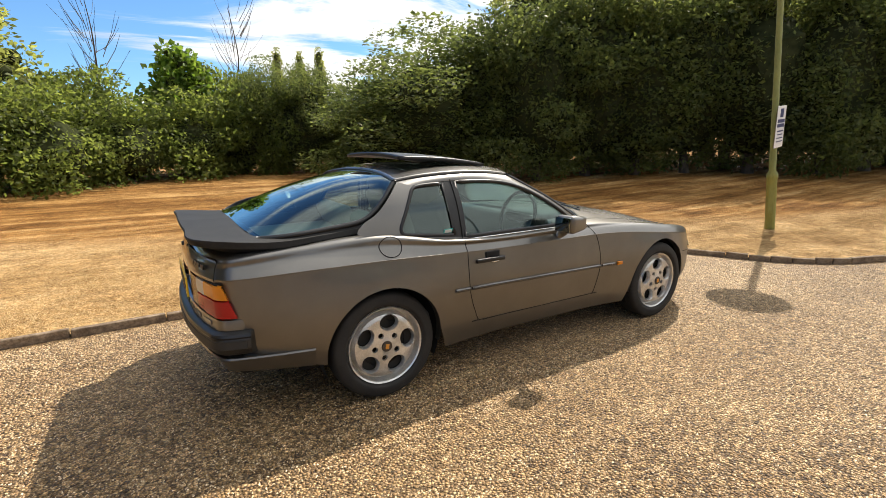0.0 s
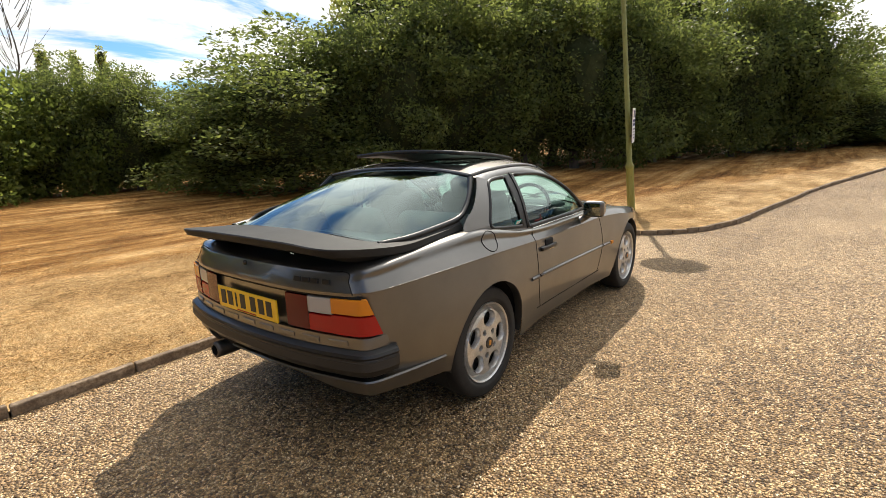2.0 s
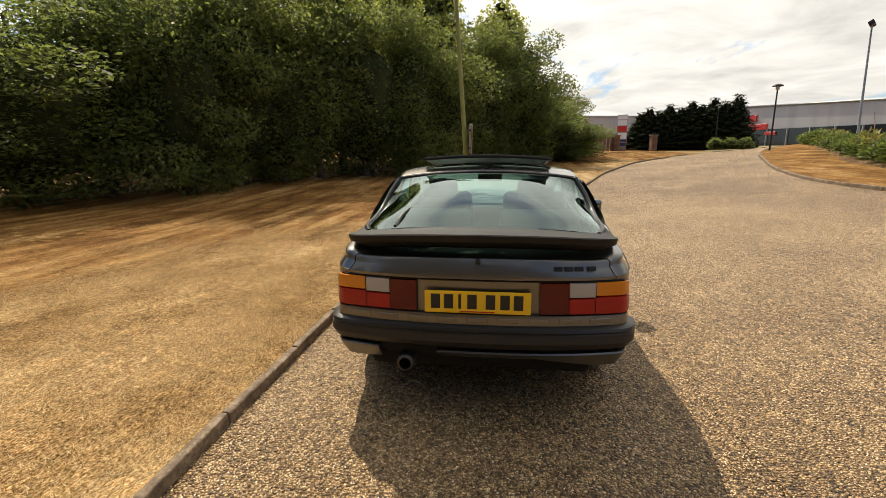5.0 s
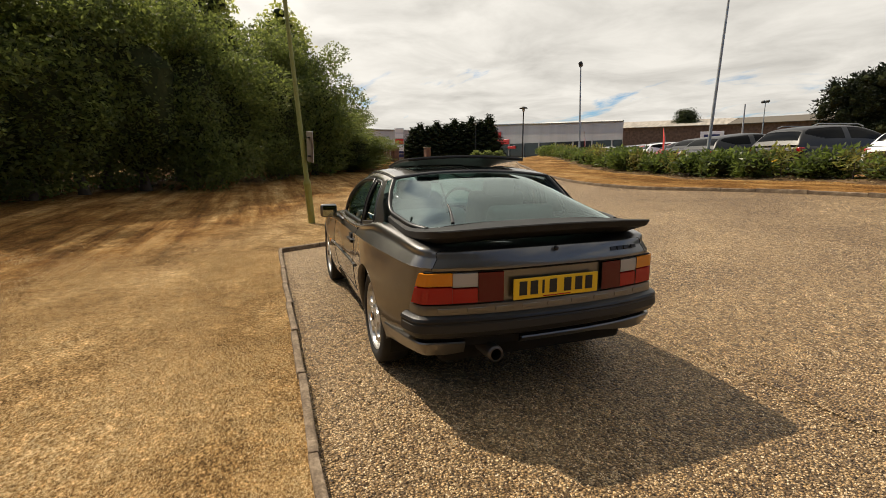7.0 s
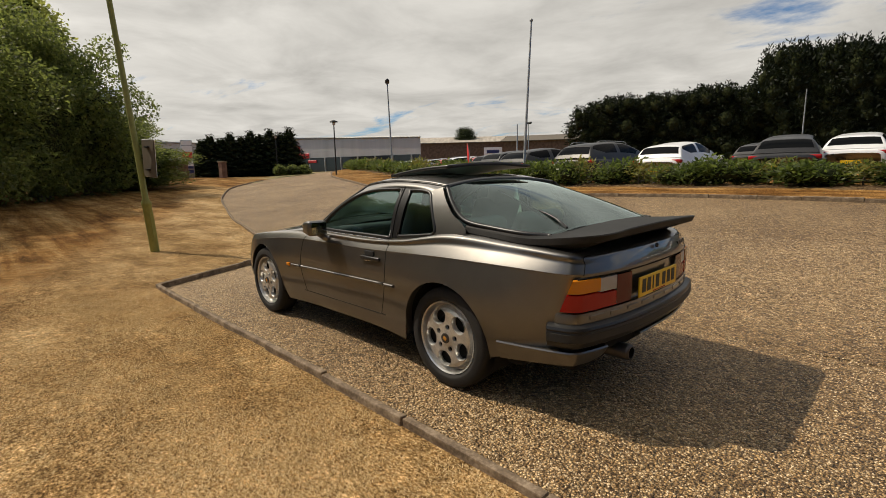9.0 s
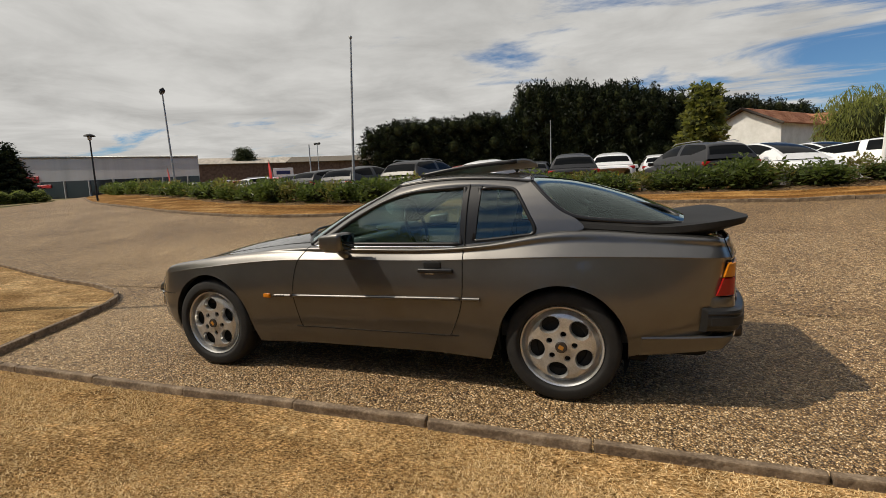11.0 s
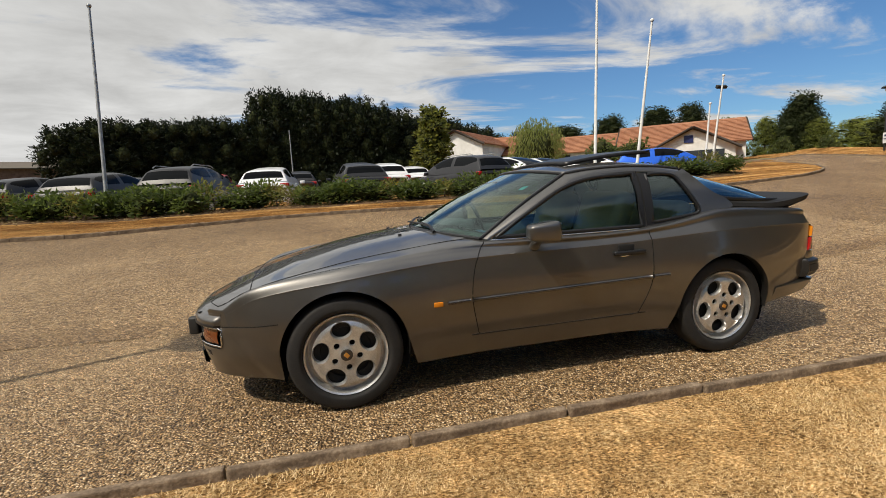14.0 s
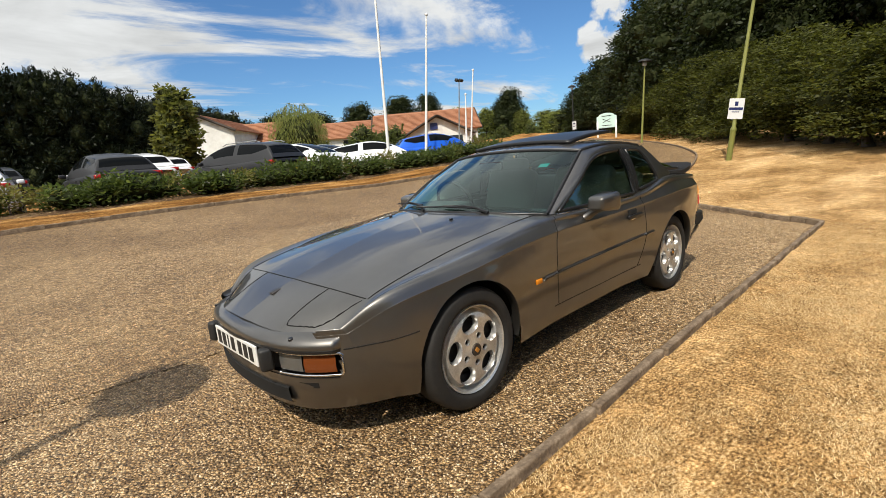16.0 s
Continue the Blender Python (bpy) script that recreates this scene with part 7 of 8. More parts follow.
FL = "flagpoles along the car park"
plain_pole((6.80, -11.0, 0.7), (6.59, -11.09, 6.1), 0.05, "flagpole", "tall bare grey flagpole behind the hedge", M_GREYPOST, True, FL)
plain_pole((-7.62, -11.3, 0.8), (-7.76, -11.22, 7.9), 0.055, "flagpole", "tall bare white flagpole behind the hedge", M_WHITEPOLE, True, FL)
plain_pole((-8.55, -10.45, 0.8), (-8.95, -10.15, 5.85), 0.05, "flagpole", "leaning bare white flagpole behind the hedge", M_WHITEPOLE, True, FL)
plain_pole((-15.1, -14.4, 1.0), (-15.3, -14.0, 5.1), 0.05, "flagpole", "bare white flagpole near the house", M_WHITEPOLE, True, FL)
plain_pole((-14.6, -14.2, 1.0), (-14.75, -14.1, 3.98), 0.05, "flagpole", "bare white flagpole near the house", M_WHITEPOLE, True, FL)


def flood_mast(base, top, label):
    root = plain_pole(base, top, 0.06, "floodlight_mast", label, M_GREYPOST, False)
    ln = (Vector(top) - Vector(base)).length
    for s in (1, -1):
        bm = bmesh.new()
        bevel_box(bm, (0.22 * s, 0, ln + 0.05), (0.32, 0.22, 0.20), 0.03, 2, pose(0, 0, 0, 30, 0, 0))
        part("floodlight", bm, M_DARKMETAL, root, "dark floodlight box")
    return root


flood_mast((21.0, -16.7, 1.0), (21.1, -16.57, 6.8), "tall grey floodlight mast in the car park")
flood_mast((-24.5, -24.4, 1.2), (-24.5, -23.8, 6.6), "grey floodlight mast before the house")
flood_mast((30.0, -44.0, 1.2), (30.0, -44.0, 6.6), "far floodlight mast beyond the sheds")
plain_pole((3.71, -40.2, 1.0), (3.71, -40.2, 6.6), 0.06, "lamp_column", "thin grey column before the cypresses", M_GREYPOST, False)
plain_pole((24.9, -35.0, 1.0), (24.9, -35.0, 5.6), 0.08, "lamp_column", "thin grey column beyond the car park", M_GREYPOST, False)

totem = thing("totem_sign", "tall white and red totem sign at the far entrance", "sign", pose(37.4, -9.75, 1.2, 0, 0, -104))
bm = bmesh.new()
bevel_box(bm, (0, 0, 1.4), (0.80, 0.16, 2.9), 0.02, 1)
part("panel", bm, M_GREYPOST, totem)
for z, h, mt in ((2.62, 0.30, M_SIGNW), (2.2, 0.42, M_SIGNW), (1.72, 0.46, M_REDSIGN), (1.15, 0.5, M_SIGNW), (0.8, 0.2, M_NAVY), (0.5, 0.25, M_NAVY)):
    bm = bmesh.new()
    bevel_box(bm, (0, 0.09, z), (0.72, 0.01, h), 0.003, 1)
    part("sign_panel", bm, mt, totem, "", False)
    bm = bmesh.new()
    bevel_box(bm, (0, -0.09, z), (0.72, 0.01, h), 0.003, 1)
    part("sign_panel", bm, mt, totem, "", False)

# ---- parked cars ----
M_CARGLASS = material("dark_car_glass", (0.006, 0.007, 0.008), 0.06, 0.0, 0.0, 0.06)
M_LAMPRED = material("rear_lamp_red", (0.35, 0.012, 0.012), 0.15)
M_ALLOY = material("car_alloy", (0.4, 0.4, 0.41), 0.3, 0.8)


def coat_paint(name, base, metal=0.3, coat=0.6):
    m = material(name, base, 0.38, metal, coat)
    noise_mix(m, 2.0, [tuple(c * 0.92 for c in base), tuple(min(1, c * 1.06) for c in base)])
    return m


C_BLACK, C_GREY, C_WHITE = coat_paint("black_car_paint", (0.008, 0.008, 0.010), 0.0, 0.15), coat_paint("grey_car_paint", (0.020, 0.020, 0.022), 0.1, 0.2), coat_paint("white_car_paint", (0.74, 0.75, 0.76), 0.0)
C_RED, C_BLUE, C_SILVER = coat_paint("red_car_paint", (0.42, 0.02, 0.02)), coat_paint("blue_car_paint", (0.01, 0.11, 0.62), 0.4), coat_paint("silver_car_paint", (0.42, 0.43, 0.45), 0.6)


def sect(x, hw, zb, zt, top_in, n=14):
    """Half cross-section of a car body: from sill to the middle of the top."""
    pts = [(x, hw * 0.90, zb), (x, hw * 0.985, zb + 0.10), (x, hw, zb + (zt - zb) * 0.5), (x, hw * 0.985, zb + (zt - zb) * 0.78), (x, hw * top_in, zt - 0.02), (x, hw * top_in * 0.6, zt), (x, 0, zt + 0.012)]
    return spline(pts, n)


def parked_car(x, y, yaw, ln, wd, ht, paint, label, style="hatch", z=None, group="parked cars"):
    """A modern car: body, arched cabin with raked screens, panes, lamps, wheels. It points along its own +x."""
    root = thing("parked_car", label, "car", pose(x, y, (rise(x, y) if z is None else z) - 0.14, 0, 0, yaw), group)
    hl, hw = ln / 2, wd / 2
    belt = ht * 0.61
    rows = [(hl, hw * 0.62, 0.34, belt * 0.66), (hl * 0.96, hw * 0.80, 0.24, belt * 0.78), (hl * 0.80, hw * 0.95, 0.20, belt * 0.90), (hl * 0.45, hw, 0.20, belt * 0.98), (0, hw, 0.20, belt), (-hl * 0.5, hw, 0.20, belt * 1.02), (-hl * 0.85, hw * 0.97, 0.22, belt * 1.04), (-hl * 0.97, hw * 0.88, 0.26, belt * 1.0), (-hl, hw * 0.74, 0.34, belt * 0.9)]
    dense = spline(rows, 36)
    v = np.array([sect(r[0], r[1], r[2], r[3], 0.90) for r in dense])
    v[:, -1, 1] = 0
    vv, ff = both(v.reshape(-1, 3), [f for f in grid_faces(36, 14)])
    mesh_of("body", vv, ff, paint, root, "", True, 50)
    # cabin: an arched roof line from the foot of the windscreen to the foot of the rear screen
    back = 0.90 if style == "suv" else 0.82
    tail_drop = 0.975 if style == "suv" else 0.945
    top = spline([(0.62 * hl, belt * 0.98), (0.36 * hl, belt + (ht - belt) * 0.58), (0.10 * hl, ht * 0.965), (-0.14 * hl, ht), (-0.45 * hl, ht * (tail_drop + 0.012)), (-hl * (back - 0.12), ht * (tail_drop - 0.04)), (-hl * (back - 0.02), ht * 0.84), (-hl * (back + 0.08), belt * 1.05)], 131)
    n_v = 49
    vs = []
    for i, (px, zt) in enumerate(top):
        up = max(zt - belt * 0.97, 0.0)
        plan = 1 - 0.16 * max(0.0, px / hl) ** 2 - 0.12 * max(0.0, -px / hl - 0.3) ** 2
        w0 = hw * 0.93 * plan
        w1 = w0 - 0.42 * up
        line = [(px, w0, belt * 0.97), (px, w0 - 0.14 * up, belt * 0.97 + 0.36 * up), (px, w0 - 0.33 * up, belt * 0.97 + 0.74 * up), (px, w1 - 0.03, belt * 0.97 + 0.90 * up), (px, w1 * 0.80 - 0.02, zt - 0.035 * up), (px, w1 * 0.45, zt), (px, 0, zt + 0.006)]
        vs += spline(line, n_v).tolist()
    vs = np.array(vs)
    vs[n_v - 1::n_v, 1] = 0
    pane, front_pane, rear_pane, skin_f = [], [], [], []
    for f in grid_faces(131, n_v):
        i, j = (f[0] // n_v) / 3.0, (f[0] % n_v) / 3.0
        if j >= 10 and 3 <= i < 14:
            front_pane.append(f)
        elif j >= 9 and 35 <= i < 41:
            rear_pane.append(f)
        elif 3 + max(0, i - 27) / 3 <= j < 8 - max(0, i - 30) / 2 and max(7, 13 - j) <= i < 34 and not 20 <= i < 21.5:
            pane.append(f)
        else:
            skin_f.append(f)
    for nm, fs, mt, lb in (("cabin", skin_f, paint, ""), ("side_window", pane, M_CARGLASS, "dark side windows"), ("windscreen", front_pane, M_CARGLASS, "dark windscreen"), ("rear_window", rear_pane, M_CARGLASS, "dark rear window")):
        va, fa = both(vs, fs)
        mesh_of(nm, va, fa, mt, root, lb, True, 50)
    for s in (1, -1):
        bm = bmesh.new()
        bevel_box(bm, (-hl * 0.945, s * hw * 0.76, belt * 0.92), (0.18, 0.30 * wd / 1.8, 0.12), 0.03, 2)
        part("rear_lamp", bm, M_LAMPRED, root, "red rear lamp")
        bm = bmesh.new()
        bevel_box(bm, (hl * 0.90, s * hw * 0.74, belt * 0.74), (0.20, 0.26, 0.12), 0.03, 2)
        part("headlamp", bm, M_LANTERN, root, "clear headlamp")
        bm = bmesh.new()
        bevel_box(bm, (0.38 * hl, s * (hw + 0.06), belt * 1.05), (0.11, 0.18, 0.12), 0.03, 2)
        part("door_mirror", bm, paint, root)
        bm = bmesh.new()
        bevel_box(bm, (-0.12 * hl, s * hw * 0.985, belt * 0.86), (0.20, 0.03, 0.03), 0.008, 2)
        part("door_handle", bm, paint, root)
        for wx in (hl * 0.62, -hl * 0.60):
            v, f = lathe([(0.20, 0.005), (0.22, 0.015), (0.30, 0.01), (0.32, -0.03), (0.32, -0.17), (0.29, -0.19)], 28)
            ob = mesh_of("tyre", v, f, M_TYRE, root)
            ob.matrix_basis = pose(wx, s * (hw - 0.005), 0.27, -90 if s > 0 else 90)
            v, f = lathe([(0.0, 0.0), (0.06, 0.01), (0.15, -0.005), (0.19, 0.005), (0.205, 0.01)], 28)
            mesh_of("rim", v, f, M_ALLOY, ob)
    bm = bmesh.new()
    bevel_box(bm, (-hl * 0.985, 0, belt * 0.62), (0.03, 0.52, 0.11), 0.004, 1)
    part("number_plate", bm, M_PLATE, root, "blank yellow plate", False)
    if style == "suv":
        for s in (1, -1):
            w1 = hw * 0.93 - 0.42 * (ht - belt * 0.97)
            tv, tf = tube([(0.06 * hl, s * (w1 - 0.02), ht - 0.05), (-0.02 * hl, s * (w1 - 0.02), ht + 0.012), (-0.62 * hl, s * (w1 - 0.03), ht + 0.005), (-0.70 * hl, s * (w1 - 0.03), ht - 0.06)], 0.016, 6)
            mesh_of("roof_rail", tv, tf, M_GREYPOST, root)
    return root


CARS = [(7.9, -14.2, -100, 4.5, 1.82, 1.50, C_BLACK, "black hatchback parked behind the hedge", "hatch", 0.80),
        (5.45, -14.6, -98, 4.6, 1.86, 1.60, C_BLACK, "black four-wheel drive with red lamps behind the hedge", "suv", 0.80),
        (3.0, -15.0, -94, 4.1, 1.76, 1.50, C_WHITE, "white hatchback parked behind the hedge", "hatch", 0.80),
        (0.0, -15.4, -84, 4.2, 1.80, 1.56, C_GREY, "dark grey hatchback in the car park", "hatch", 0.80),
        (-1.40, -18.2, -90, 4.2, 1.78, 1.50, C_WHITE, "white hatchback farther into the car park", "hatch", 0.95),
        (-3.95, -15.0, -68, 4.5, 1.86, 1.62, C_GREY, "dark grey four-wheel drive behind the hedge", "suv", 0.80),
        (-6.15, -14.6, 118, 4.4, 1.82, 1.50, C_WHITE, "white hatchback nosed up to the hedge", "hatch", 0.82),
        (-8.2, -16.6, 110, 4.2, 1.80, 1.46, C_WHITE, "white saloon parked behind the hedge", "hatch", 0.88),
        (-9.0, -13.9, 140, 4.3, 1.80, 1.42, C_WHITE, "white hatchback parked near the flagpoles", "hatch", 0.80),
        (-12.4, -14.0, 152, 4.1, 1.76, 1.44, C_BLUE, "bright blue hatchback at the hedge's end", "hatch", 0.97),
        (-15.6, -17.6, 150, 4.3, 1.80, 1.46, C_BLACK, "black car beyond the blue one", "hatch", 1.0),
        (11.4, -17.2, -104, 4.5, 1.82, 1.46, C_BLACK, "black saloon parked behind the hedge", "hatch", 0.95),
        (13.9, -19.2, -108, 4.3, 1.80, 1.46, C_GREY, "grey saloon parked behind the hedge", "hatch", 0.95),
        (6.3, -22.6, -90, 4.0, 1.72, 1.48, C_RED, "red hatchback farther into the car park", "hatch", 1.0),
        (17.0, -21.8, -112, 4.4, 1.80, 1.46, C_RED, "red car in the car park", "hatch", 0.95),
        (20.0, -23.4, -115, 4.5, 1.85, 1.50, C_WHITE, "white car in the car park", "suv", 0.98),
        (22.9, -25.0, -118, 4.5, 1.82, 1.48, C_RED, "dark red car in the car park", "hatch", 1.0),
        (26.5, -27.0, -118, 4.4, 1.80, 1.48, C_SILVER, "silver car in the car park", "hatch", 1.1),
        (30.2, -29.0, -118, 4.4, 1.80, 1.48, C_BLACK, "black car near the showroom", "hatch", 1.15),
        (28.6, -25.4, -118, 4.4, 1.80, 1.46, C_WHITE, "white car near the showroom", "hatch", 1.0),
        (16.6, -25.0, -95, 4.3, 1.80, 1.48, C_RED, "bright red car in the second row", "hatch", 1.05),
        (23.6, -29.5, -95, 4.3, 1.80, 1.48, C_SILVER, "silver car in the second row", "hatch", 1.1),
        (9.9, -22.5, -95, 4.3, 1.80, 1.50, C_BLACK, "black car in the second row", "hatch", 1.0),
        (13.0, -24.5, -100, 4.3, 1.80, 1.48, C_WHITE, "white car in the second row", "hatch", 1.05),
        (2.4, -23.5, -90, 4.3, 1.80, 1.50, C_GREY, "grey car in the second row", "hatch", 1.0),
        (-3.6, -24.0, -90, 4.3, 1.80, 1.48, C_WHITE, "white car in the second row", "hatch", 1.05),
        (-1.0, -24.0, -90, 4.3, 1.80, 1.48, C_SILVER, "silver car in the second row", "hatch", 1.05),
        (45.5, -8.8, -20, 4.3, 1.80, 1.50, C_RED, "red car beyond the far entrance", "hatch")]
for c in CARS:
    parked_car(*c)

# ---- house with tiled roofs ----
M_RENDERW = material("white_render", (0.74, 0.73, 0.70), 0.8)
noise_mix(M_RENDERW, 1.5, [(0.66, 0.65, 0.61), (0.80, 0.79, 0.76)])
M_TILE = material("terracotta_tiles", (0.30, 0.12, 0.06), 0.8)
noise_mix(M_TILE, 1.2, [(0.20, 0.085, 0.045), (0.30, 0.13, 0.065), (0.40, 0.19, 0.10)], second=(14.0, 0.5))
M_TIMBER = material("dark_stained_timber", (0.04, 0.028, 0.02), 0.7)
M_WINDOW = material("dark_window_glass", (0.03, 0.035, 0.04), 0.06)
M_CLAD = material("pale_grey_cladding", (0.46, 0.46, 0.46), 0.55)
noise_mix(M_CLAD, 0.6, [(0.40, 0.40, 0.40), (0.50, 0.50, 0.50)], stretch=(1, 1, 0.1))
bump(M_CLAD, 6.0, 0.4, 0.03, 1.0, stretch=(1, 1, 0.0))
M_FIBRE = material("weathered_fibre_cement", (0.36, 0.32, 0.27), 0.9)
noise_mix(M_FIBRE, 0.8, [(0.26, 0.23, 0.19), (0.44, 0.39, 0.33)], stretch=(3, 0.3, 1))
M_BROWN = material("brown_brick_wall", (0.16, 0.09, 0.06), 0.9)
noise_mix(M_BROWN, 3.0, [(0.11, 0.06, 0.04), (0.21, 0.12, 0.08)])


def gabled(name, label, m, ln, dp, eave, ridge, windows=(), over=0.4, wall=None, tiles=True, roof_mat=None):
    """A gabled house: ridge along its own x; front wall at -y."""
    root = thing(name, label, "house", m)
    bm = bmesh.new()
    h, d = ln / 2, dp / 2
    pts = [(-h, -d, -1), (h, -d, -1), (h, d, -1), (-h, d, -1), (-h, -d, eave), (h, -d, eave), (h, d, eave), (-h, d, eave), (-h, 0, ridge - 0.12), (h, 0, ridge - 0.12)]
    vs = [bm.verts.new(p) for p in pts]
    for q in ((0, 1, 5, 4), (2, 3, 7, 6), (1, 2, 6, 9, 5), (3, 0, 4, 8, 7)):
        bm.faces.new([vs[k] for k in q])
    part("wall", bm, wall or M_RENDERW, root, "", False)
    slope = math.hypot(d, ridge - eave)
    ang = math.degrees(math.atan2(ridge - eave, d))
    for s in (1, -1):
        bm = bmesh.new()
        ll, ww, tk = ln + 2 * over, slope + over, 0.09
        mat_ = pose(0, s * (d + over * math.cos(radians(ang))) / 2, ridge - (ridge - eave + over * math.sin(radians(ang))) / 2 + 0.04, -s * ang, 0, 0)
        bevel_box(bm, (0, 0, 0), (ll, ww, tk), 0.01, 1)
        bmesh.ops.transform(bm, matrix=mat_, verts=bm.verts)
        roof_ob = part("roof", bm, roof_mat or M_TILE, root, "", False)
        if tiles:
            vs_, fs_ = [], []
            for k in range(int(ww / 0.30)):
                yy = -ww / 2 + 0.30 * (k + 0.5)
                n0 = len(vs_)
                for xx in (-ll / 2, ll / 2):
                    vs_ += [mat_ @ Vector((xx, yy - 0.14, tk / 2)), mat_ @ Vector((xx, yy - 0.14 if s < 0 else yy + 0.14, tk / 2 + 0.035)), mat_ @ Vector((xx, yy + 0.14, tk / 2 + 0.004))]
                fs_ += [(n0, n0 + 1, n0 + 4, n0 + 3), (n0 + 1, n0 + 2, n0 + 5, n0 + 4)]
            tagged(mesh_of("tiling", vs_, fs_, roof_mat or M_TILE, roof_ob, "", False), kind="stuff")
    for sx in (1, -1):
        for s in (1, -1):
            v, f = tube([(sx * (h + over), 0, ridge + 0.02), (sx * (h + over), s * (d + over * 0.8), eave - over * math.tan(radians(ang)) * 0.8)], 0.11, 4)
            mesh_of("barge_board", v, f, M_TIMBER, root)
    for wx, wz, ww, wh in windows:
        bm = bmesh.new()
        bevel_box(bm, (wx, -d - 0.01, wz), (ww, 0.06, wh), 0.01, 1)
        win = part("window", bm, M_WINDOW, root, "", False)
        for z_ in (wz + wh / 2, wz - wh / 2):
            bm = bmesh.new()
            bevel_box(bm, (wx, -d - 0.03, z_), (ww + 0.1, 0.07, 0.07), 0.01, 1)
            part("window_frame", bm, M_TIMBER, win, "", False)
    return root


gabled("white_house", "white rendered house with a terracotta tiled roof", pose(-14.4, -45.0, 1.0, 0, 0, -130.5), 10.0, 5.4, 4.0, 5.3, [(3.0, 2.4, 1.2, 1.0), (0.5, 2.4, 1.2, 1.0)])
gabled("white_house", "low white wing with terracotta roof behind the willow", pose(-19.65, -45.8, 1.0, 0, 0, 146), 6.6, 7.0, 3.1, 5.05, [(-1.8, 2.6, 1.0, 0.9), (0.6, 2.6, 1.0, 0.9)])
gabled("white_house", "lower link between the house and its wing", pose(-25.0, -42.2, 1.0, 0, 0, 146), 6.4, 6.0, 2.9, 4.5, [(-1.5, 2.1, 1.0, 0.9), (1.0, 2.1, 1.0, 0.9)])
main_yaw = math.degrees(math.atan2(-31.3 + 37.2, -33.9 + 26.7))
gabled("club_house", "long house with a broad terracotta tiled roof", pose(-31.2, -35.6, 1.0, 0, 0, main_yaw), 9.6, 8.4, 2.7, 4.75, [(-4.5, 1.6, 1.4, 1.2), (-2.4, 1.6, 1.4, 1.2)])
gab = gabled("club_house_porch", "white gabled porch with dark timber edges", pose(-29.9, -32.6, 1.0, 0, 0, main_yaw + 90), 4.2, 6.2, 2.25, 3.85, [], 0.5)
bm = bmesh.new()
bevel_box(bm, (-2.16, 0.3, 2.95), (0.05, 0.7, 0.6), 0.01, 1)
part("blue_plaque", bm, M_NAVY, gab, "dark blue square plaque", False)
bm = bmesh.new()
bevel_box(bm, (-2.14, 0.0, 1.05), (0.06, 4.6, 1.9), 0.01, 1)
part("entrance_glazing", bm, M_WINDOW, gab, "dark glazed entrance", False)

# ---- sheds beyond the car park ----
def shed(name, label, a, b, depth, z0, za, zb, mat, band=True):
    """A long shed whose front runs from a to b in plan, with the tops at za and zb."""
    a, b = np.array(a, float), np.array(b, float)
    d = (b - a) / np.linalg.norm(b - a)
    n = np.array((d[1], -d[0]))
    if np.dot(n, a - np.array((0, 0))) < 0:
        n = -n
    c, e = b + n * depth, a + n * depth + d * 0.64 * depth
    root = thing(name, label, "building")
    v = [(*a, z0), (*b, z0), (*c, z0), (*e, z0), (*a, za), (*b, zb), (*c, zb), (*e, za)]
    mesh_of("wall", v, [(0, 1, 5, 4), (1, 2, 6, 5), (2, 3, 7, 6), (3, 0, 4, 7), (4, 5, 6, 7)], mat, root, "", False)
    L_ = np.linalg.norm(b - a)
    v, f = tube([(*(a - n * 0.05), za), (*(b - n * 0.05), zb)], 0.10, 4)
    mesh_of("eave_trim", v, f, M_GREYPOST, root)
    if band:
        q0, q1 = a - n * 0.06, b - n * 0.06
        v = [(*q0, z0), (*q1, z0), (*q1, z0 + 2.3), (*q0, z0 + 2.3)]
        mesh_of("shop_front", v, [(0, 1, 2, 3)], M_WINDOW, root, "dark glazed showroom front", False)
        for k in range(int(L_ / 2.2)):
            p = a + d * (k * 2.2 + 1.0) - n * 0.1
            bm = bmesh.new()
            bevel_box(bm, (p[0], p[1], z0 + 1.15), (0.12, 0.12, 2.3), 0.0, 1)
            part("mullion", bm, M_GREYPOST, root, "", False)
    return root, a, b, d, n


sh, a_, b_, d_, n_ = shed("showroom_shed", "long pale grey clad showroom shed", (32.9, -29.9), (49.2, -24.3), 5, 0.8, 4.78, 5.36, M_CLAD)
for t_, z_, w_, h_ in ((0.90, 3.35, 2.6, 0.55), (0.93, 4.2, 1.0, 0.6), (0.80, 2.7, 1.2, 0.3)):
    p = a_ + (b_ - a_) * t_ - n_ * 0.12
    bm = bmesh.new()
    bevel_box(bm, (0, 0, 0), (w_, 0.12, h_), 0.02, 1)
    bmesh.ops.transform(bm, matrix=pose(p[0], p[1], z_, 0, 0, math.degrees(math.atan2(d_[1], d_[0]))), verts=bm.verts)
    part("sign_box", bm, M_REDSIGN, sh, "red sign box with no lettering", False)
gabled("low_shed", "long low shed with a weathered pale roof", pose(51.5, -62.0, 1.2, 0, 0, 40), 34.0, 16.0, 4.6, 5.9, [], 0.4, M_BROWN, False, M_FIBRE)
gabled("low_shed", "low brown shed with a shallow dark roof", pose(35.0, -59.5, 1.2, 0, 0, 29), 15.0, 12.0, 4.1, 5.1, [], 0.5, M_BROWN, False, M_SIGNBACK)
gabled("low_shed", "far brown brick shed with a shallow roof", pose(27.5, -63.0, 1.2, 0, 0, 24), 12.0, 10.0, 3.0, 4.8, [], 0.5, M_BROWN, False, M_FIBRE)
sale = thing("sale_board", "white board on two posts in the car park", "sign", pose(29.4, -36.9, 1.2, 0, 0, 35))
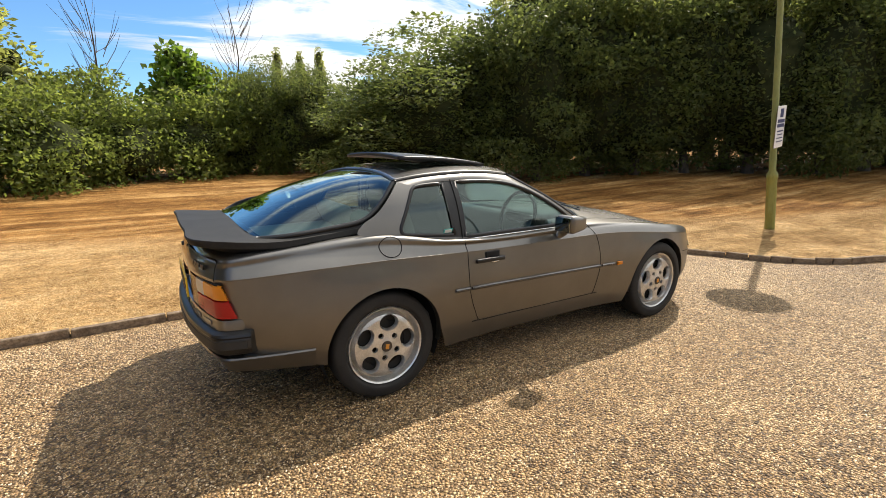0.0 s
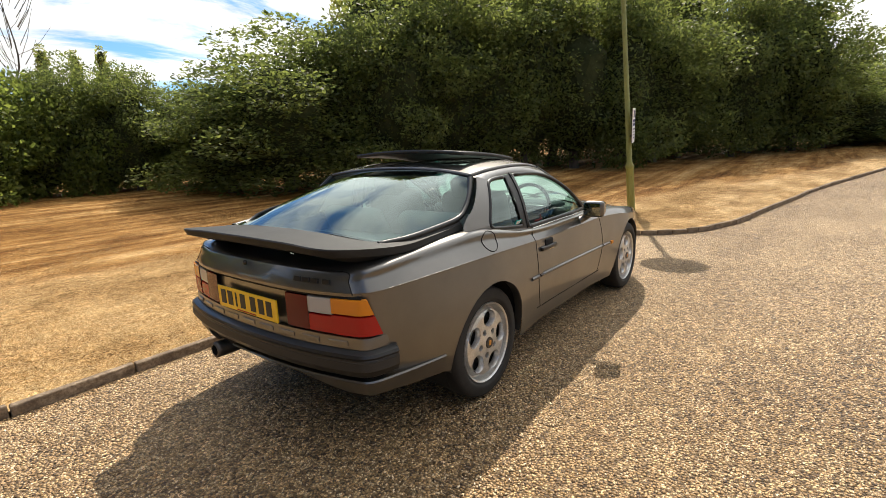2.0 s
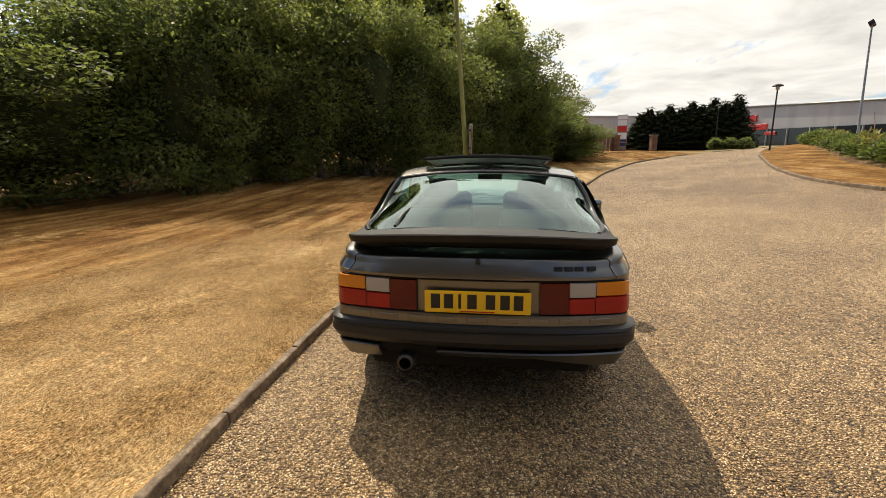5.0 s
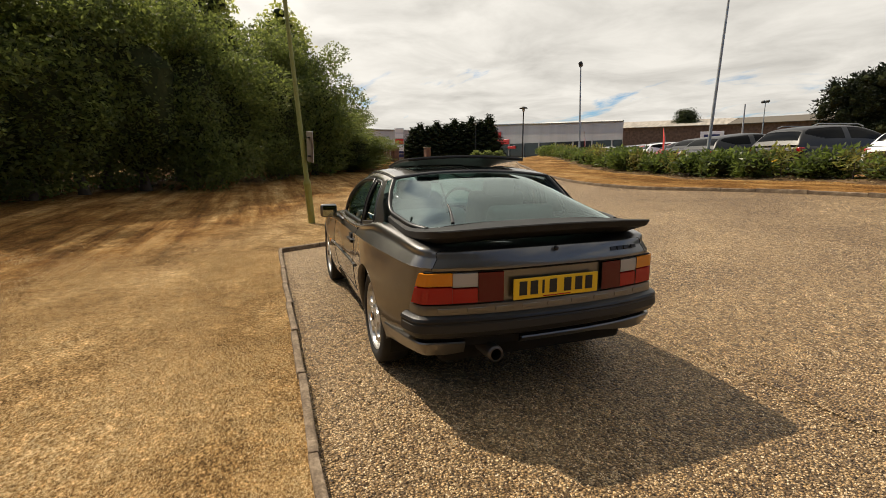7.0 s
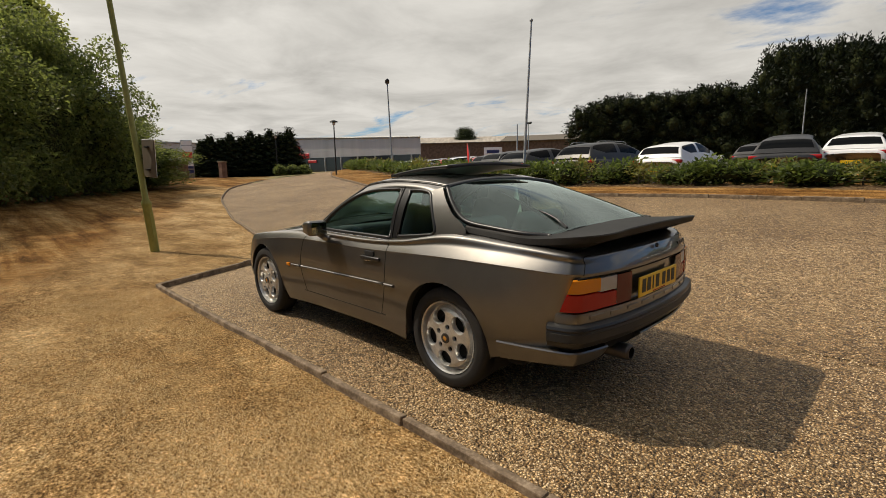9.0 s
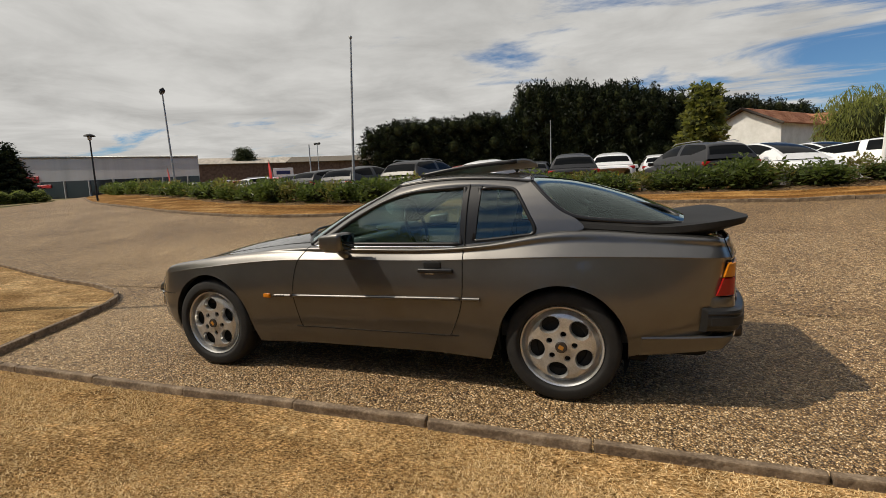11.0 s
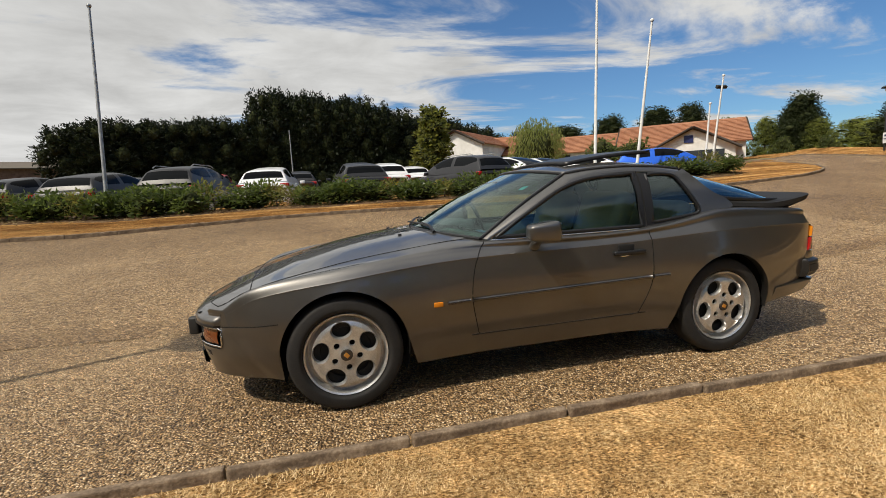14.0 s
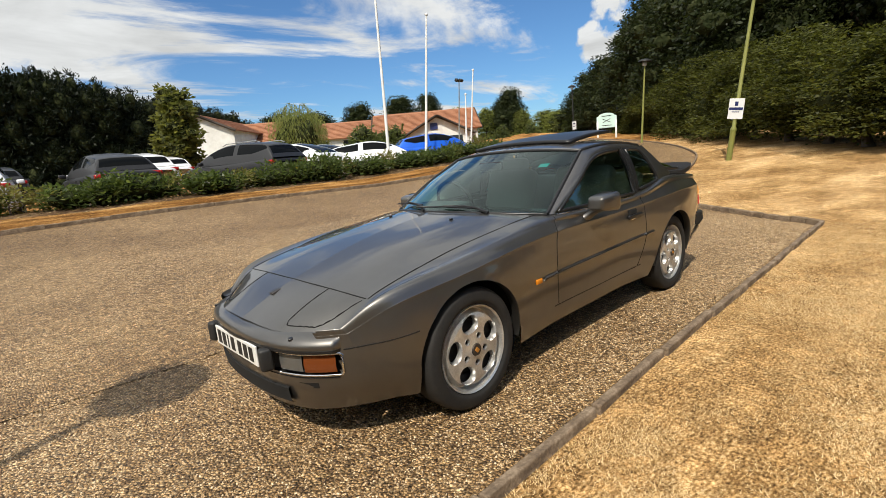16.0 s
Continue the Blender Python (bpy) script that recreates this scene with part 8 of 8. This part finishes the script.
for s_ in (1, -1):
    bm = bmesh.new()
    bevel_box(bm, (0.75 * s_, 0, 0.9), (0.08, 0.08, 2.0), 0.01, 1)
    part("post", bm, M_GREYPOST, sale)
bm = bmesh.new()
bevel_box(bm, (0, 0.05, 2.1), (1.9, 0.04, 0.9), 0.01, 1)
sf = part("panel", bm, M_SIGNW, sale, "", False)
bm = bmesh.new()
bevel_box(bm, (0, 0.075, 2.1), (1.3, 0.006, 0.35), 0.002, 1)
part("print_bar", bm, M_NAVY, sf, "", False)
shed("far_unit", "far white industrial unit beyond the entrance", (58.0, -8.0), (60.0, -22.0), 20, 1.0, 5.2, 5.2, M_CLAD, False)


def banner(x, y, z, h, mat, label):
    root = thing("feather_banner", label, "banner", pose(x, y, z))
    v, f = tube([(0, 0, 0), (0, 0, h * 0.7), (0.12, 0.05, h)], 0.02, 6)
    mesh_of("staff", v, f, M_GREYPOST, root)
    line = spline([(0, 0, h * 0.25), (0, 0, h * 0.7), (0.12, 0.05, h)], 12)
    v = [q for k, p in enumerate(line) for q in (p, p + np.array((0.42 * math.sin(math.pi * (0.15 + 0.85 * k / 11)), -0.25 * math.sin(math.pi * (0.15 + 0.85 * k / 11)), 0)))]
    ob = mesh_of("cloth", v, grid_faces(12, 2), mat, root, "", True)
    solid(ob, 0.006)


banner(25.8, -20.6, 1.0, 2.3, M_REDSIGN, "red feather banner in the car park")
banner(15.8, -18.2, 0.9, 2.1, M_REDSIGN, "red feather banner between parked cars")
# wooden gate far ahead
gate = thing("wooden_gate", "brown slatted wooden gate at the far entrance", "gate", pose(36.2, -7.9, 1.2, 0, 0, -75))
for k in range(9):
    bm = bmesh.new()
    bevel_box(bm, (-1.3 + 0.32 * k, 0, 0.65), (0.26, 0.04, 1.35), 0.01, 1)
    part("board", bm, M_BROWN, gate, "", False)
for z_ in (0.25, 1.05):
    bm = bmesh.new()
    bevel_box(bm, (0, 0.04, z_), (2.9, 0.05, 0.12), 0.01, 1)
    part("rail", bm, M_BROWN, gate, "", False)
for x, y in ((36.5, -9.15), (36.8, -12.1)):
    pillar = thing("gate_pillar", "square brown brick gate pillar at the far entrance", "pillar", pose(x, y, 1.15, 0, 0, -75), "gate pillars")
    bm = bmesh.new()
    bevel_box(bm, (0, 0, 0.60), (0.45, 0.45, 1.2), 0.02, 1)
    part("shaft", bm, M_BROWN, pillar, "", False)
    bm = bmesh.new()
    bevel_box(bm, (0, 0, 1.24), (0.54, 0.54, 0.08), 0.02, 1)
    part("cap", bm, M_KERB, pillar, "pale stone cap", False)
for x, y in ((35.3, -16.2), (34.9, -17.1), (34.5, -18.0)):
    RB.plant("low clipped hedge at the far entrance", x, y, 0.32, 0.5, x * 70, "low hedge at the entrance", 1.3)

# ---- loose cover, last ----
M_BLADE = material("straw_blades", (0.45, 0.32, 0.15), 0.9, spec=0.1)
b_fac = noise_mix(M_BLADE, 1.2, [(0.20, 0.11, 0.035), (0.60, 0.41, 0.19), (0.78, 0.59, 0.33)], second=(60.0, 0.4), lo=0.30, hi=0.70)
b_geo, b_mix = M_BLADE.node_tree.nodes.new("ShaderNodeNewGeometry"), M_BLADE.node_tree.nodes.new("ShaderNodeMix")
b_mix.inputs["Factor"].default_value = 0.45
b_ramp = [n for n in M_BLADE.node_tree.nodes if n.bl_idname == "ShaderNodeValToRGB"][0]
M_BLADE.node_tree.links.new(b_fac, b_mix.inputs["A"])
M_BLADE.node_tree.links.new(b_geo.outputs["Random Per Island"], b_mix.inputs["B"])
M_BLADE.node_tree.links.new(b_mix.outputs["Result"], b_ramp.inputs[0])
M_STONE = material("loose_chippings", (0.4, 0.3, 0.2), 0.75, spec=0.3)
noise_mix(M_STONE, 130.0, [(0.13, 0.08, 0.042), (0.42, 0.29, 0.155), (0.84, 0.68, 0.47)], detail=1.0)
gb = new("dry_grass", fast_mesh("dry_grass", *blades(560000, 5), M_BLADE))
tagged(gb, "short straw-dry grass blades on the lawn", "grass", kind="stuff")
cs = new("loose_stones", fast_mesh("loose_stones", *stones(150000, 6), M_STONE))
tagged(cs, "loose pale stone chippings on the drive", "gravel", kind="stuff")
